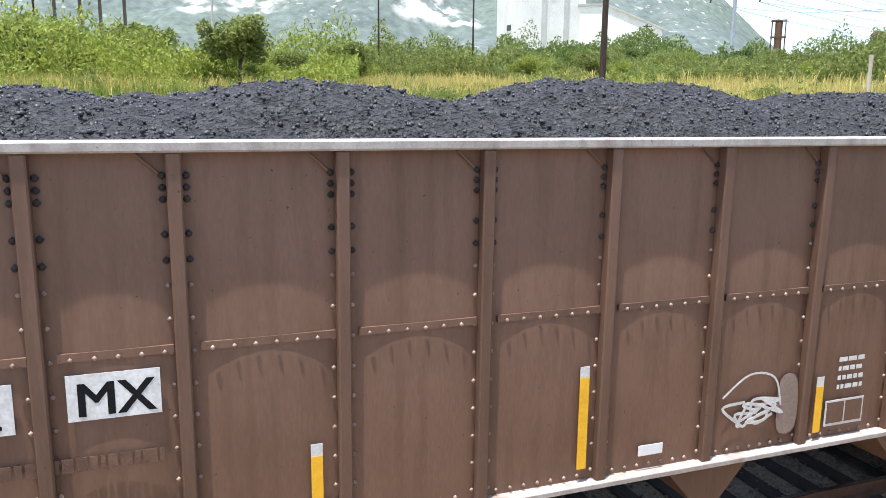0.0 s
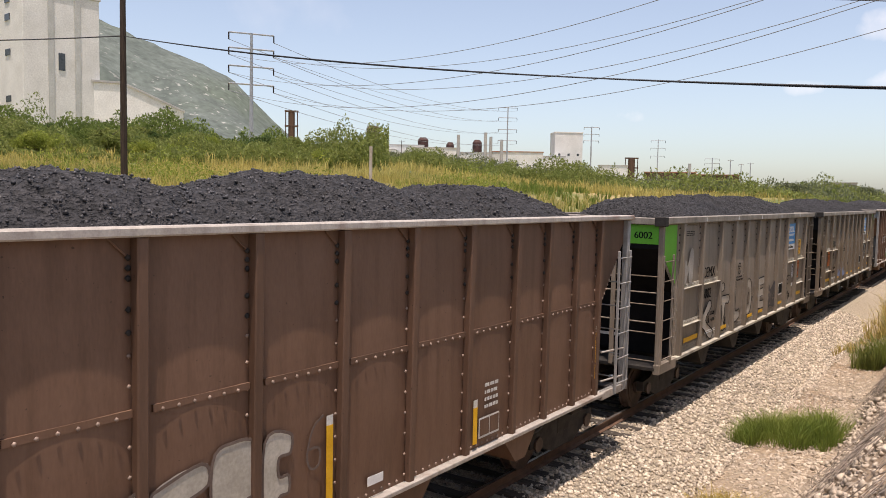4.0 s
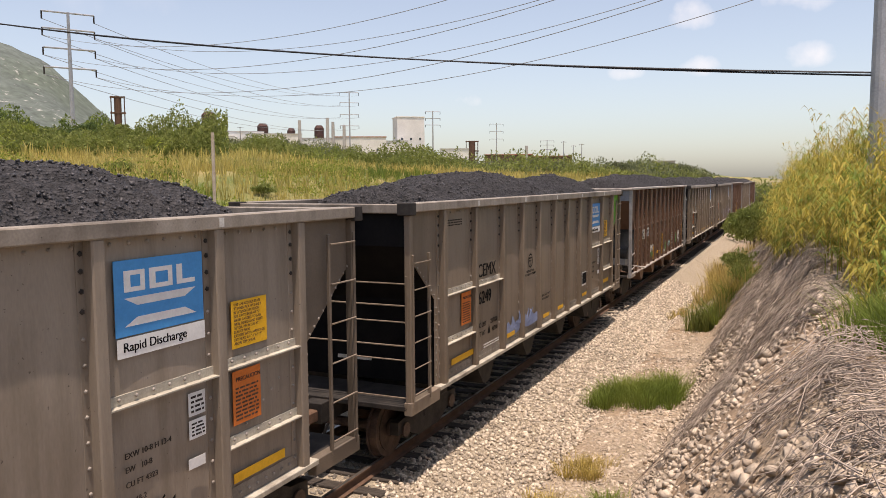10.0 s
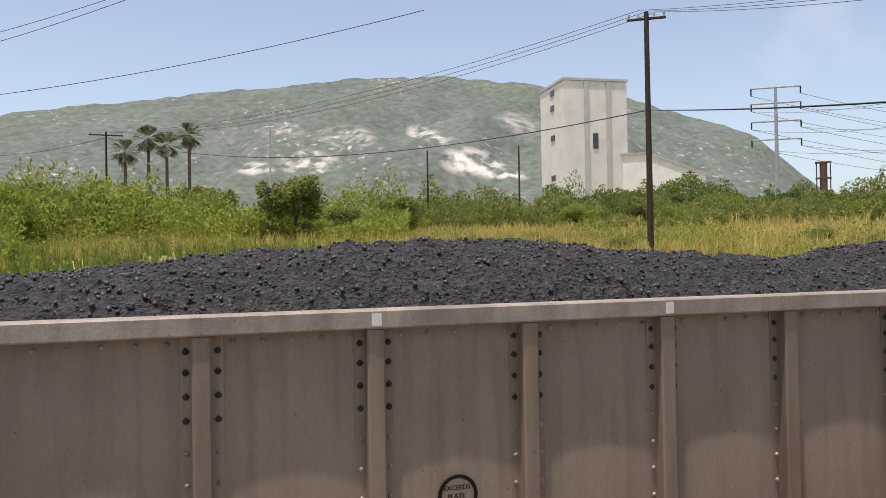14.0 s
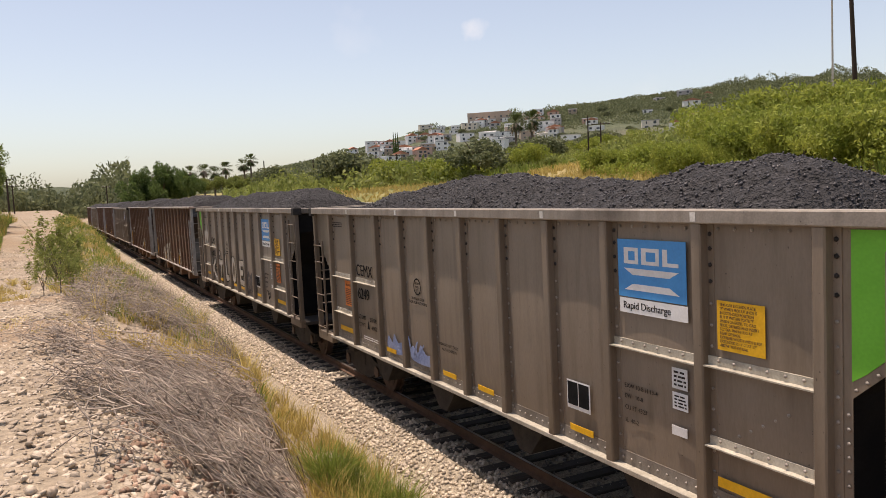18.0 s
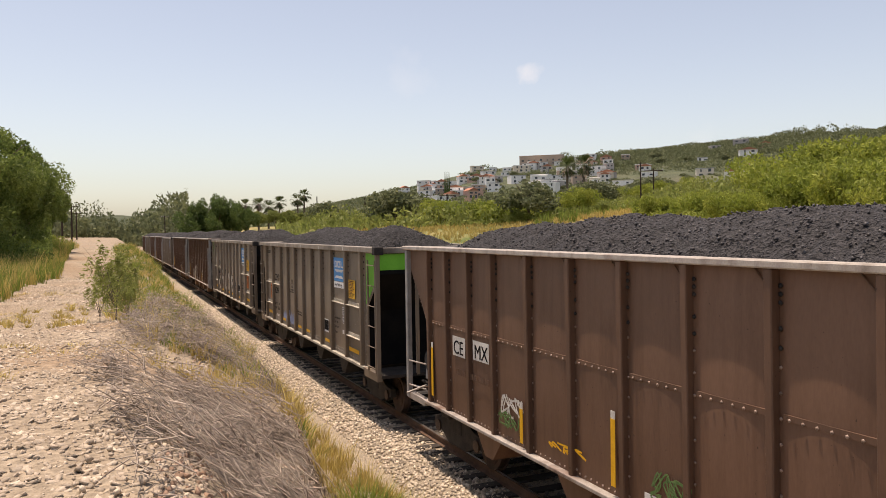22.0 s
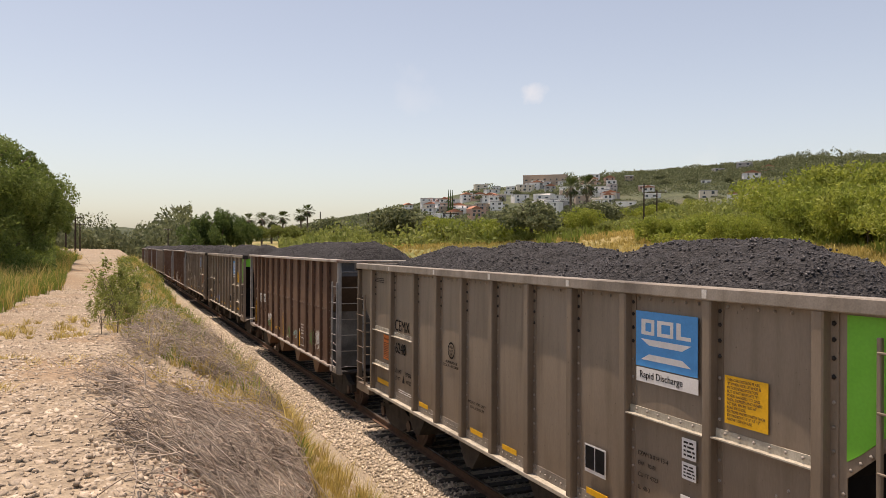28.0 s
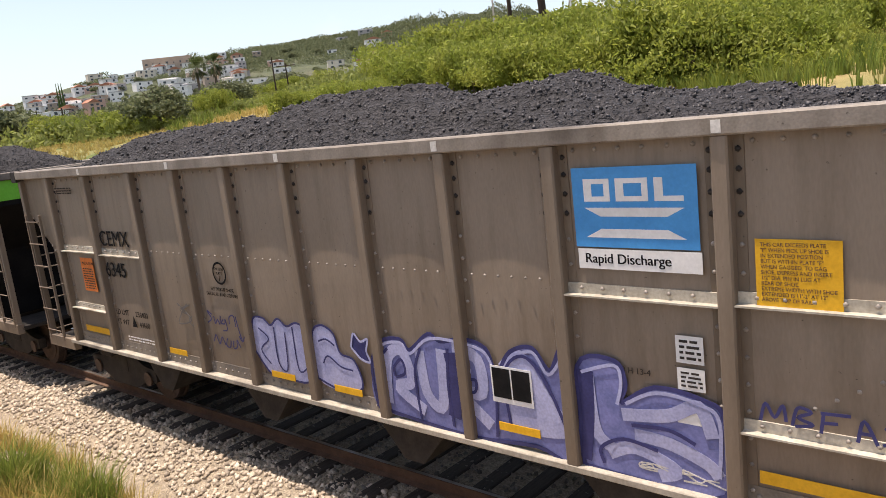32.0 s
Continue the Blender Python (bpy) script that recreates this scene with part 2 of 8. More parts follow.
BLUE = mat("blue_sign_paint", (0.045, 0.25, 0.56), (0.055, 0.29, 0.62), 0.45, scale=4, fine=40, bump=0.03, spread=0.05)
YELLOW = mat("amber_label", (0.68, 0.36, 0.015), (0.76, 0.42, 0.025), 0.5, scale=8, fine=40, bump=0.03, spread=0.07)
ORANGE = mat("orange_label", (0.58, 0.15, 0.025), (0.66, 0.18, 0.035), 0.55, scale=8, fine=40, bump=0.03, spread=0.08)
INK = mat("black_lettering", (0.010, 0.010, 0.010), (0.016, 0.015, 0.015), 0.9, scale=8, fine=40, bump=0, spec=0.08)
INKSOFT = mat("faded_lettering", (0.035, 0.030, 0.026), (0.055, 0.046, 0.040), 0.9, scale=8, fine=40, bump=0, spec=0.1)
SPRAYBLUE = mat("dark_blue_spray", (0.030, 0.032, 0.11), (0.045, 0.046, 0.15), 0.55, scale=5, fine=40, bump=0)
SPRAYLILAC = mat("lilac_spray", (0.31, 0.325, 0.52), (0.40, 0.41, 0.60), 0.55, scale=5, fine=40, bump=0)
SPRAYMID = mat("mid_blue_spray", (0.13, 0.145, 0.32), (0.18, 0.19, 0.40), 0.55, scale=5, fine=40, bump=0)
SPRAYPALE = mat("pale_spray", (0.50, 0.48, 0.44), (0.60, 0.58, 0.54), 0.6, scale=5, fine=40, bump=0)
SPRAYSKY = mat("light_blue_spray", (0.19, 0.24, 0.40), (0.25, 0.30, 0.46), 0.6, scale=5, fine=40, bump=0)
SPRAYGREEN = mat("dull_green_spray", (0.08, 0.16, 0.05), (0.12, 0.20, 0.07), 0.6, scale=5, fine=40, bump=0)
BALLAST = mat("limestone_ballast", (0.41, 0.335, 0.255), (0.57, 0.485, 0.385), 0.9, scale=9, fine=30, bump=0.5, dist=0.02, island=True, vary=(0.80, 0.50))
# bed toned below its stones: the shade in the gaps is part of the colour
BEDSHADE = mat("ballast_bed_gap_shade", (0.25, 0.205, 0.15), (0.40, 0.335, 0.25), 0.95, scale=14, fine=40, bump=1.0, dist=0.04, spread=0.4)
STONE = mat("pale_rubble", (0.365, 0.292, 0.222), (0.505, 0.42, 0.33), 0.9, scale=6, fine=30, bump=0.5, dist=0.02, island=True, vary=(0.50, 0.72))
SLEEPER = mat("dark_timber_sleeper", (0.035, 0.028, 0.023), (0.065, 0.052, 0.042), 0.85, scale=4, fine=40, bump=0.4, stretch=(6, 1, 6))
POLEWOOD = mat("creosoted_pole", (0.030, 0.020, 0.014), (0.055, 0.038, 0.027), 0.85, scale=4, fine=40, bump=0.3, stretch=(4, 4, 0.4))
CONCRETE = mat("grey_concrete", (0.34, 0.33, 0.31), (0.44, 0.42, 0.40), 0.85, scale=1.5, fine=20, bump=0.2)
GALV = mat("galvanised_steel", (0.33, 0.34, 0.36), (0.42, 0.43, 0.45), 0.5, 0.4, scale=2, fine=30, bump=0.1)
CABLE = mat("black_cable", (0.02, 0.02, 0.022), (0.03, 0.03, 0.032), 0.6, bump=0)
ALUM = mat("weathered_line_wire", (0.14, 0.15, 0.16), (0.20, 0.21, 0.22), 0.5, bump=0)
PLASTER = mat("white_plaster", (0.68, 0.665, 0.63), (0.78, 0.765, 0.73), 0.85, scale=0.15, fine=2, bump=0.1, c3=(0.52, 0.50, 0.45), patch=0.55)
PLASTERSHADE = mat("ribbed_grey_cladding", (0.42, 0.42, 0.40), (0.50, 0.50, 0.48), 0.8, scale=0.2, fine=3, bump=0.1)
ROOFRED = mat("clay_roof", (0.34, 0.15, 0.09), (0.42, 0.20, 0.13), 0.8, scale=0.6, fine=6)
ROOFGREY = mat("sheet_roof", (0.36, 0.35, 0.34), (0.46, 0.45, 0.43), 0.6, scale=0.5, fine=6)
WINDOW = mat("dark_window_glass", (0.05, 0.06, 0.07), (0.08, 0.09, 0.10), 0.2, scale=1, fine=5, bump=0)
BARK = mat("grey_brown_bark", (0.10, 0.075, 0.055), (0.16, 0.125, 0.095), 0.9, scale=3, fine=20, bump=0.5)
LEAFMID = leaf_mat("leaf_dusty_green", (0.155, 0.190, 0.045), (0.245, 0.270, 0.080), 0.5)
COALBIT = mat("coal_pieces", (0.020, 0.0185, 0.020), (0.075, 0.070, 0.073), 0.5, scale=20, fine=60, bump=0.3, spread=0.3, island=True, spec=0.4)
TWIG = mat("dead_brush_twigs", (0.20, 0.158, 0.128), (0.43, 0.355, 0.29), 0.9, scale=2, fine=20, bump=0, island=True)
LEAF = leaf_mat("leaf_green", (0.190, 0.240, 0.036), (0.310, 0.335, 0.065), 0.5)
LEAFDARK = leaf_mat("leaf_dark_green", (0.070, 0.112, 0.030), (0.12, 0.17, 0.05), 0.45)
LEAFTREE = leaf_mat("leaf_shaded_green", (0.11, 0.155, 0.036), (0.20, 0.25, 0.065), 0.5)
# leaf green muted for far growth: distance haze is in the colour
LEAFFAR = leaf_mat("leaf_hazed_grey_green", (0.120, 0.142, 0.070), (0.175, 0.190, 0.098), 0.4)
FIELDGRASS = leaf_mat("field_grass", (0.42, 0.355, 0.100), (0.57, 0.470, 0.165))
GRASSDRY = leaf_mat("dry_yellow_grass", (0.42, 0.32, 0.095), (0.55, 0.43, 0.16))
GRASSGREEN = leaf_mat("fresh_grass", (0.14, 0.20, 0.035), (0.24, 0.28, 0.06), 0.45)
WEEDLEAF = leaf_mat("dusty_weed_leaf", (0.17, 0.20, 0.050), (0.27, 0.29, 0.085), 0.45)
REED = leaf_mat("yellow_green_reed", (0.235, 0.205, 0.034), (0.40, 0.320, 0.065), 0.38)
PALM = leaf_mat("palm_frond", (0.05, 0.08, 0.025), (0.10, 0.12, 0.04))
# scrub and limestone greyed in tone: the haze of distance is mixed into the colour
HAZYSCRUB = mat("hazed_scrub_limestone_slope", (0.086, 0.104, 0.092), (0.114, 0.134, 0.120), 0.95, scale=0.012, fine=0.05, bump=0.5, dist=9.0, spread=0.24, c3=(0.100, 0.122, 0.098), patch=0.5)


def bare_rock(m):
    """Pale bare rock on the mountain: a quarry scar low on the slope and small scattered patches of scree."""
    n, l = m.node_tree.nodes, m.node_tree.links
    b = n["Principled BSDF"]
    src = b.inputs["Base Color"].links[0].from_socket
    g = n.new("ShaderNodeNewGeometry")

    def maths(op, a, c):
        x = n.new("ShaderNodeMath")
        x.operation = op
        for v, s in ((a, x.inputs[0]), (c, x.inputs[1])):
            if hasattr(v, "is_linked"):
                l.new(v, s)
            else:
                s.default_value = v
        return x.outputs[0]

    def noise(scale, detail):
        t = n.new("ShaderNodeTexNoise")
        t.inputs["Scale"].default_value, t.inputs["Detail"].default_value = scale, detail
        l.new(g.outputs["Position"], t.inputs["Vector"])
        return t.outputs[0]

    def ramp(src_, lo, hi):
        r = n.new("ShaderNodeMapRange")
        r.inputs[1].default_value, r.inputs[2].default_value = lo, hi
        l.new(src_, r.inputs[0])
        return r.outputs[0]

    sep = n.new("ShaderNodeSeparateXYZ")
    l.new(g.outputs["Position"], sep.inputs[0])
    broken = noise(0.030, 9)
    scar = None
    for x, z, rx, rz, wt in ((600, 232, 85, 42, 1), (540, 325, 40, 48, 0.8), (650, 196, 60, 22, 0.9), (215, 238, 75, 36, 0.8), (95, 218, 45, 22, 0.8), (335, 320, 70, 45, 0.45), (810, 370, 70, 45, 0.45), (170, 345, 60, 35, 0.4), (-650, 352, 80, 18, 0.8)):
        u = maths("POWER", maths("DIVIDE", maths("SUBTRACT", sep.outputs[0], float(x)), float(rx)), 2.0)
        w = maths("POWER", maths("DIVIDE", maths("SUBTRACT", sep.outputs[2], float(z)), float(rz)), 2.0)
        k = maths("SUBTRACT", 1.25, maths("ADD", u, w))
        k = maths("MULTIPLY", ramp(k, 0.0, 1.0), maths("MULTIPLY", ramp(broken, 0.42, 0.62), wt))
        scar = k if scar is None else maths("MAXIMUM", scar, k)
    specks = maths("MULTIPLY", ramp(noise(0.06, 7), 0.60, 0.70), ramp(noise(0.0045, 3), 0.50, 0.62))
    fac = maths("MINIMUM", maths("ADD", maths("MULTIPLY", scar, 1.0), maths("MULTIPLY", specks, 0.6)), 1.0)
    x = n.new("ShaderNodeMix")
    x.data_type = "RGBA"
    x.inputs[7].default_value = (0.52, 0.50, 0.46, 1)
    l.new(fac, x.inputs[0]), l.new(src, x.inputs[6]), l.new(x.outputs[2], b.inputs["Base Color"])


bare_rock(HAZYSCRUB)
HILLGREEN = mat("hillside_scrub", (0.052, 0.066, 0.036), (0.085, 0.095, 0.052), 0.95, scale=0.05, fine=0.5, bump=0.5, dist=2.0, spread=0.35, c3=(0.115, 0.110, 0.070), patch=0.60)


def ground_mat():
    """Tan soil, turning to dry yellow-green growth north of the tracks."""
    m = mat("earth_and_dry_grass", (0.24, 0.188, 0.134), (0.325, 0.262, 0.192), 0.95, scale=0.9, fine=14, bump=1.0, dist=0.06, c3=(0.265, 0.190, 0.125), patch=0.50, spread=0.30)
    n, l = m.node_tree.nodes, m.node_tree.links
    b = n["Principled BSDF"]
    src = b.inputs["Base Color"].links[0].from_socket
    g, sep, r = n.new("ShaderNodeNewGeometry"), n.new("ShaderNodeSeparateXYZ"), n.new("ShaderNodeMapRange")
    l.new(g.outputs["Position"], sep.inputs[0]), l.new(sep.outputs[1], r.inputs[0])
    r.inputs[1].default_value, r.inputs[2].default_value = 17, 24
    t, t2, cr, x = n.new("ShaderNodeTexNoise"), n.new("ShaderNodeTexNoise"), n.new("ShaderNodeValToRGB"), n.new("ShaderNodeMix")
    t.inputs["Scale"].default_value, t.inputs["Detail"].default_value = 0.09, 8
    l.new(g.outputs["Position"], t.inputs["Vector"]), l.new(t.outputs[0], cr.inputs[0])
    e = cr.color_ramp.elements
    e[0].position, e[0].color = 0.36, (0.10, 0.13, 0.035, 1)
    e[1].position, e[1].color = 0.64, (0.36, 0.27, 0.12, 1)
    x.data_type = "RGBA"
    l.new(r.outputs[0], x.inputs[0]), l.new(src, x.inputs[6]), l.new(cr.outputs[0], x.inputs[7])
    l.new(x.outputs[2], b.inputs["Base Color"])
    return m


GROUND = ground_mat()

# ---- mesh helpers ----
def box(bm, x0, x1, y0, y1, z0, z1, bevel=0.0):
    r = bmesh.ops.create_cube(bm, size=1.0, matrix=Matrix.LocRotScale(((x0 + x1) / 2, (y0 + y1) / 2, (z0 + z1) / 2), None, (abs(x1 - x0), abs(y1 - y0), abs(z1 - z0))))
    if bevel:
        es = list({e for v in r["verts"] for e in v.link_edges})
        bmesh.ops.bevel(bm, geom=es, offset=bevel, segments=1, affect="EDGES")
    return r


def rod(bm, a, b, r, sides=8, r2=None):
    a, b = Vector(a), Vector(b)
    d = b - a
    m = Matrix.Translation((a + b) / 2) @ d.to_track_quat("Z", "Y").to_matrix().to_4x4()
    bmesh.ops.create_cone(bm, cap_ends=True, segments=sides, radius1=r, radius2=r if r2 is None else r2, depth=d.length, matrix=m)


def prism(bm, pts, y0, y1):
    """A solid from an outline of (x, z), between y0 and y1."""
    f, k = [bm.verts.new((x, y0, z)) for x, z in pts], [bm.verts.new((x, y1, z)) for x, z in pts]
    bm.faces.new(f), bm.faces.new(k[::-1])
    for i in range(len(pts)):
        j = (i + 1) % len(pts)
        bm.faces.new((f[j], f[i], k[i], k[j]))
    bmesh.ops.recalc_face_normals(bm, faces=bm.faces)


def part(name, bm, material, parent=None, label="", smooth=False):
    me = bpy.data.meshes.new(name)
    if isinstance(bm, bmesh.types.BMesh):
        bm.to_mesh(me)
        bm.free()
    else:
        me = bm
    if not me.materials:
        me.materials.append(material)
    if smooth:
        me.polygons.foreach_set("use_smooth", [True] * len(me.polygons))
    ob = new(name, me)
    ob.parent = parent
    return tagged(ob, label)


def arrays(name, verts, faces, material):
    """One mesh from numpy arrays of points and of faces of equal length."""
    me = bpy.data.meshes.new(name)
    verts, faces = np.asarray(verts, np.float32), np.asarray(faces, np.int32)
    me.vertices.add(len(verts)), me.loops.add(faces.size), me.polygons.add(len(faces))
    me.vertices.foreach_set("co", verts.ravel())
    me.loops.foreach_set("vertex_index", faces.ravel())
    me.polygons.foreach_set("loop_start", np.arange(0, faces.size, faces.shape[1], dtype=np.int32))
    me.update(calc_edges=True)
    me.validate()
    me.materials.append(material)
    return me


def scatter(name, base_v, base_f, place, material, rng, tilt=3.2, squash=(0.6, 1.0)):
    """Many small copies of one shape in one mesh. place: rows of x, y, z, size."""
    place = np.asarray(place, float)
    n = len(place)
    base_v, base_f = np.asarray(base_v, float), np.asarray(base_f)
    q = rng.normal(size=(n, 4))
    if tilt < 3:
        q[:, 1:3] *= tilt * 0.3
    q /= np.linalg.norm(q, axis=1)[:, None]
    w, x, y, z = q.T
    rot = np.stack([1 - 2 * (y * y + z * z), 2 * (x * y - z * w), 2 * (x * z + y * w), 2 * (x * y + z * w), 1 - 2 * (x * x + z * z), 2 * (y * z - x * w), 2 * (x * z - y * w), 2 * (y * z + x * w), 1 - 2 * (x * x + y * y)], 1).reshape(n, 3, 3)
    sc = rng.uniform(squash[0], squash[1], (n, 1, 3)) * place[:, 3][:, None, None]
    jit = 1 + rng.uniform(-0.2, 0.2, (n, len(base_v), 1)) if squash[0] < 1 else 1
    v = np.einsum("nij,nkj->nki", rot, base_v[None] * sc * jit) + place[:, None, :3]
    f = base_f[None] + (np.arange(n) * len(base_v))[:, None, None]
    return arrays(name, v.reshape(-1, 3), f.reshape(-1, base_f.shape[1]), material)


OCTA_V = [(1, 0, 0), (-1, 0, 0), (0, 1, 0), (0, -1, 0), (0, 0, 1), (0, 0, -1)]
OCTA_F = [(0, 2, 4), (2, 1, 4), (1, 3, 4), (3, 0, 4), (2, 0, 5), (1, 2, 5), (3, 1, 5), (0, 3, 5)]
RUBBLE_V = [(-.9, -.7, -.6), (.8, -.9, -.5), (.95, .6, -.6), (-.6, .9, -.5), (-.6, -.6, .6), (.6, -.5, .75), (.5, .7, .5), (-.7, .5, .65)]
CHIP_V = [(x * 1.25, y, z * 0.45) for x, y, z in RUBBLE_V]
RUBBLE_F = [(0, 3, 2, 1), (4, 5, 6, 7), (0, 1, 5, 4), (1, 2, 6, 5), (2, 3, 7, 6), (3, 0, 4, 7)]


def at(az, el, d):
    """The place at that bearing (degrees, left of north) and height angle, d metres from the viewpoint."""
    a = radians(az)
    return Vector((-math.sin(a) * d, math.cos(a) * d, 4.4 + d * math.tan(radians(el))))


def step(v, a, b):
    t = np.clip((v - a) / (b - a), 0, 1)
    return t * t * (3 - 2 * t)


def vnoise(x, y, s, seed=0.0):
    """Smooth value noise for arrays."""
    x, y = np.asarray(x, float) / s + seed * 17.3, np.asarray(y, float) / s - seed * 9.1
    xi, yi = np.floor(x), np.floor(y)
    fx, fy = x - xi, y - yi
    fx, fy = fx * fx * (3 - 2 * fx), fy * fy * (3 - 2 * fy)
    h = lambda a, b: np.modf(np.abs(np.sin(a * 127.1 + b * 311.7 + seed) * 43758.5453))[0]
    return (h(xi, yi) * (1 - fx) + h(xi + 1, yi) * fx) * (1 - fy) + (h(xi, yi + 1) * (1 - fx) + h(xi + 1, yi + 1) * fx) * fy - 0.5


SHOULDER = [3, 6, 8, 12, 16.5, 23, 40], [0.3, 0.15, -0.2, -0.55, 0.0, 0.7, 1.3]
RIM_LINE = [3, 6, 9, 10.5, 13.7, 17.3, 23, 41, 80], [1.2, 1.5, 1.95, 2.0, 2.5, 2.7, 2.7, 2.9, 3.2]


def height(x, y):
    """The ground: a bank in the south, the flat of the tracks, rising land in the north."""
    x, y = np.asarray(x, float), np.asarray(y, float)
    d, az = np.hypot(x, y), np.degrees(np.arctan2(-x, y))
    # bank: foot at y 4.3, crest near y 0.5, its face steeper in the west
    wob = vnoise(x, y * 0.3, 5.0, 1) * 0.9 + vnoise(x, y, 1.3, 2) * 0.35
    west = step(-x, 2, 7)
    crest = 2.65 + 0.25 * step(x, 6, 16) - 0.25 * step(-x, 10, 24) + 0.9 * step(-x, 40, 75) + 0.015 * np.clip(-y, 0, 30)
    f_e = 1 - np.clip((y + wob * 0.4 * step(y, 0, 1.2) - 0.1) / 4.0, 0, 1)
    foot = np.interp(x, [3, 12, 24, 32, 60], [2.6, 2.5, 2.6, 3.4, 3.4])
    f_s = 0.95 * (1 - np.clip((y + wob * 0.4 * step(y, 0, 1.2) - 0.1) / (foot - 0.1), 0, 1)) + 0.05 * (1 - step(y, 0.5, 4.4))
    f_e = f_e + (f_s - f_e) * step(x, 1.5, 5.0)
    # in the west the bank slopes from its shoulder to a rim and breaks off there
    yw = y + wob * 0.42
    top, rim = np.interp(-x, SHOULDER[0], SHOULDER[1]), np.interp(-x, RIM_LINE[0], RIM_LINE[1])
    f_w = 1 - 0.40 * np.clip((yw - top) / (rim - top), 0, 1) ** 1.25 - 0.38 * step(yw, rim - 0.05, rim + 0.5) - 0.22 * np.clip((yw - rim - 0.3) / (4.5 - rim), 0, 1)
    bank = -0.42 + (crest + 0.42) * (f_e * (1 - west) + f_w * west)
    bank = bank + (vnoise(x, y, 0.7, 3) * 0.10 + vnoise(x, y, 2.2, 4) * 0.14) * (1 - step(y, 3.6, 4.6))
    k = 0.010 + 0.048 * step(az, -72, -45) * (1 - step(az, 48, 64))
    north = step(y, 14.5, 32) * 4.1 + k * np.clip(d - 34, 0, 260) * step(y, 14.5, 30)
    north = north + vnoise(x, y, 9, 5) * 0.8 * step(y, 15, 24)
    return np.where(y < 6, bank - 0.2 * step(y, 3.9, 4.4), -0.62 + north + 0.42 * step(y, 14, 15.5))

# ---- ground and tracks ----
def spaced(fine_lo, fine_hi, step_, far_lo, far_hi, grow=1.16):
    a = list(np.arange(fine_lo, fine_hi, step_))
    s, v = step_, fine_hi
    while v < far_hi:
        a.append(v)
        s *= grow
        v += s
    a.append(far_hi)
    s, v = step_, fine_lo - step_
    while v > far_lo:
        a.insert(0, v)
        s *= grow
        v -= s
    a.insert(0, far_lo)
    return np.array(a)


def build_ground():
    xs, ys = spaced(-36, 34, 0.22, -3500, 3500), spaced(-7, 6, 0.2, -3500, 3500, 1.13)
    gx, gy = np.meshgrid(xs, ys)
    v = np.stack([gx.ravel(), gy.ravel(), height(gx, gy).ravel()], 1)
    i = (np.arange(len(ys) - 1)[:, None] * len(xs) + np.arange(len(xs) - 1)[None]).ravel()
    f = np.stack([i, i + 1, i + 1 + len(xs), i + len(xs)], 1)
    me = arrays("ground", v, f, GROUND)
    tagged(part("ground", me, GROUND, smooth=True), "dry tan earth bank, track bed and rising grassy land", kind="structure")


build_ground()
TRACK_Y, TRACK2_Y, X0, X1 = 7.025, 11.5, -190.0, 130.0


def build_bed(yc, name, label):
    """The ballast prism under one track."""
    bm = bmesh.new()
    xs = np.arange(X0, X1 + 0.1, 4.0)
    prof = [(-2.9, -0.60), (-1.75, -0.20), (1.75, -0.20), (2.9, -0.60)]
    rows = [[bm.verts.new((x, yc + py, pz)) for py, pz in prof] for x in xs]
    for a, b in zip(rows, rows[1:]):
        for k in range(3):
            bm.faces.new((a[k], b[k], b[k + 1], a[k + 1]))
    tagged(part(name, bm, BEDSHADE), label, kind="structure")


build_bed(TRACK_Y, "ballast_bed", "pale limestone ballast bed under the loaded track")
build_bed(TRACK2_Y, "ballast_bed_2", "pale limestone ballast bed of the empty second track")


def rail_mesh(yc):
    bm = bmesh.new()
    for side in (-0.7525, 0.7525):
        y = yc + side
        prism_pts = [(-0.07, -0.17), (0.07, -0.17), (0.07, -0.155), (0.012, -0.13), (0.012, -0.04), (0.036, -0.03), (0.036, 0.0), (-0.036, 0.0), (-0.036, -0.03), (-0.012, -0.04), (-0.012, -0.13), (-0.07, -0.155)]
        a = [bm.verts.new((X0, y + py, pz)) for py, pz in prism_pts]
        b = [bm.verts.new((X1, y + py, pz)) for py, pz in prism_pts]
        for i in range(len(a)):
            j = (i + 1) % len(a)
            bm.faces.new((a[i], a[j], b[j], b[i]))
        yield side, bm
        bm = bmesh.new()


def build_track(yc, name, label, lo, hi):
    track = tagged(new(name), label, "railway track", kind="structure")
    for side, bm in rail_mesh(yc):
        part("rail", bm, RUST, track, "rusty steel rail")
        bm = bmesh.new()
        box(bm, X0, X1, yc + side - 0.024, yc + side + 0.024, 0.001, 0.003)
        part("rail_head", bm, RAILTOP, track, "polished running surface")
    bm = bmesh.new()
    box(bm, -0.115, 0.115, -1.3, 1.3, -0.11, 0.09, 0.012)
    me = part("sleeper", bm, SLEEPER, track).data
    rng = random.Random(5)
    for i, x in enumerate(np.arange(lo, hi, 0.56)):
        ob = new("sleeper", me) if i else track.children[-1]
        ob.parent = track
        ob.matrix_basis = pose(x + rng.uniform(-0.03, 0.03), yc + rng.uniform(-0.04, 0.04), -0.255 + rng.uniform(-0.01, 0.01), 0, 0, rng.uniform(-1, 1))
    # the far stretches in one piece
    bm = bmesh.new()
    for x in list(np.arange(X0, lo - 0.3, 0.56)) + list(np.arange(hi + 0.3, X1, 0.56)):
        box(bm, x - 0.115, x + 0.115, yc - 1.3, yc + 1.3, -0.36, -0.165)
    tagged(part("far_sleepers", bm, SLEEPER, track), kind="stuff")
    return track


build_track(TRACK_Y, "railway_track", "rusty rails on dark timber sleepers under the train", -70, 62)
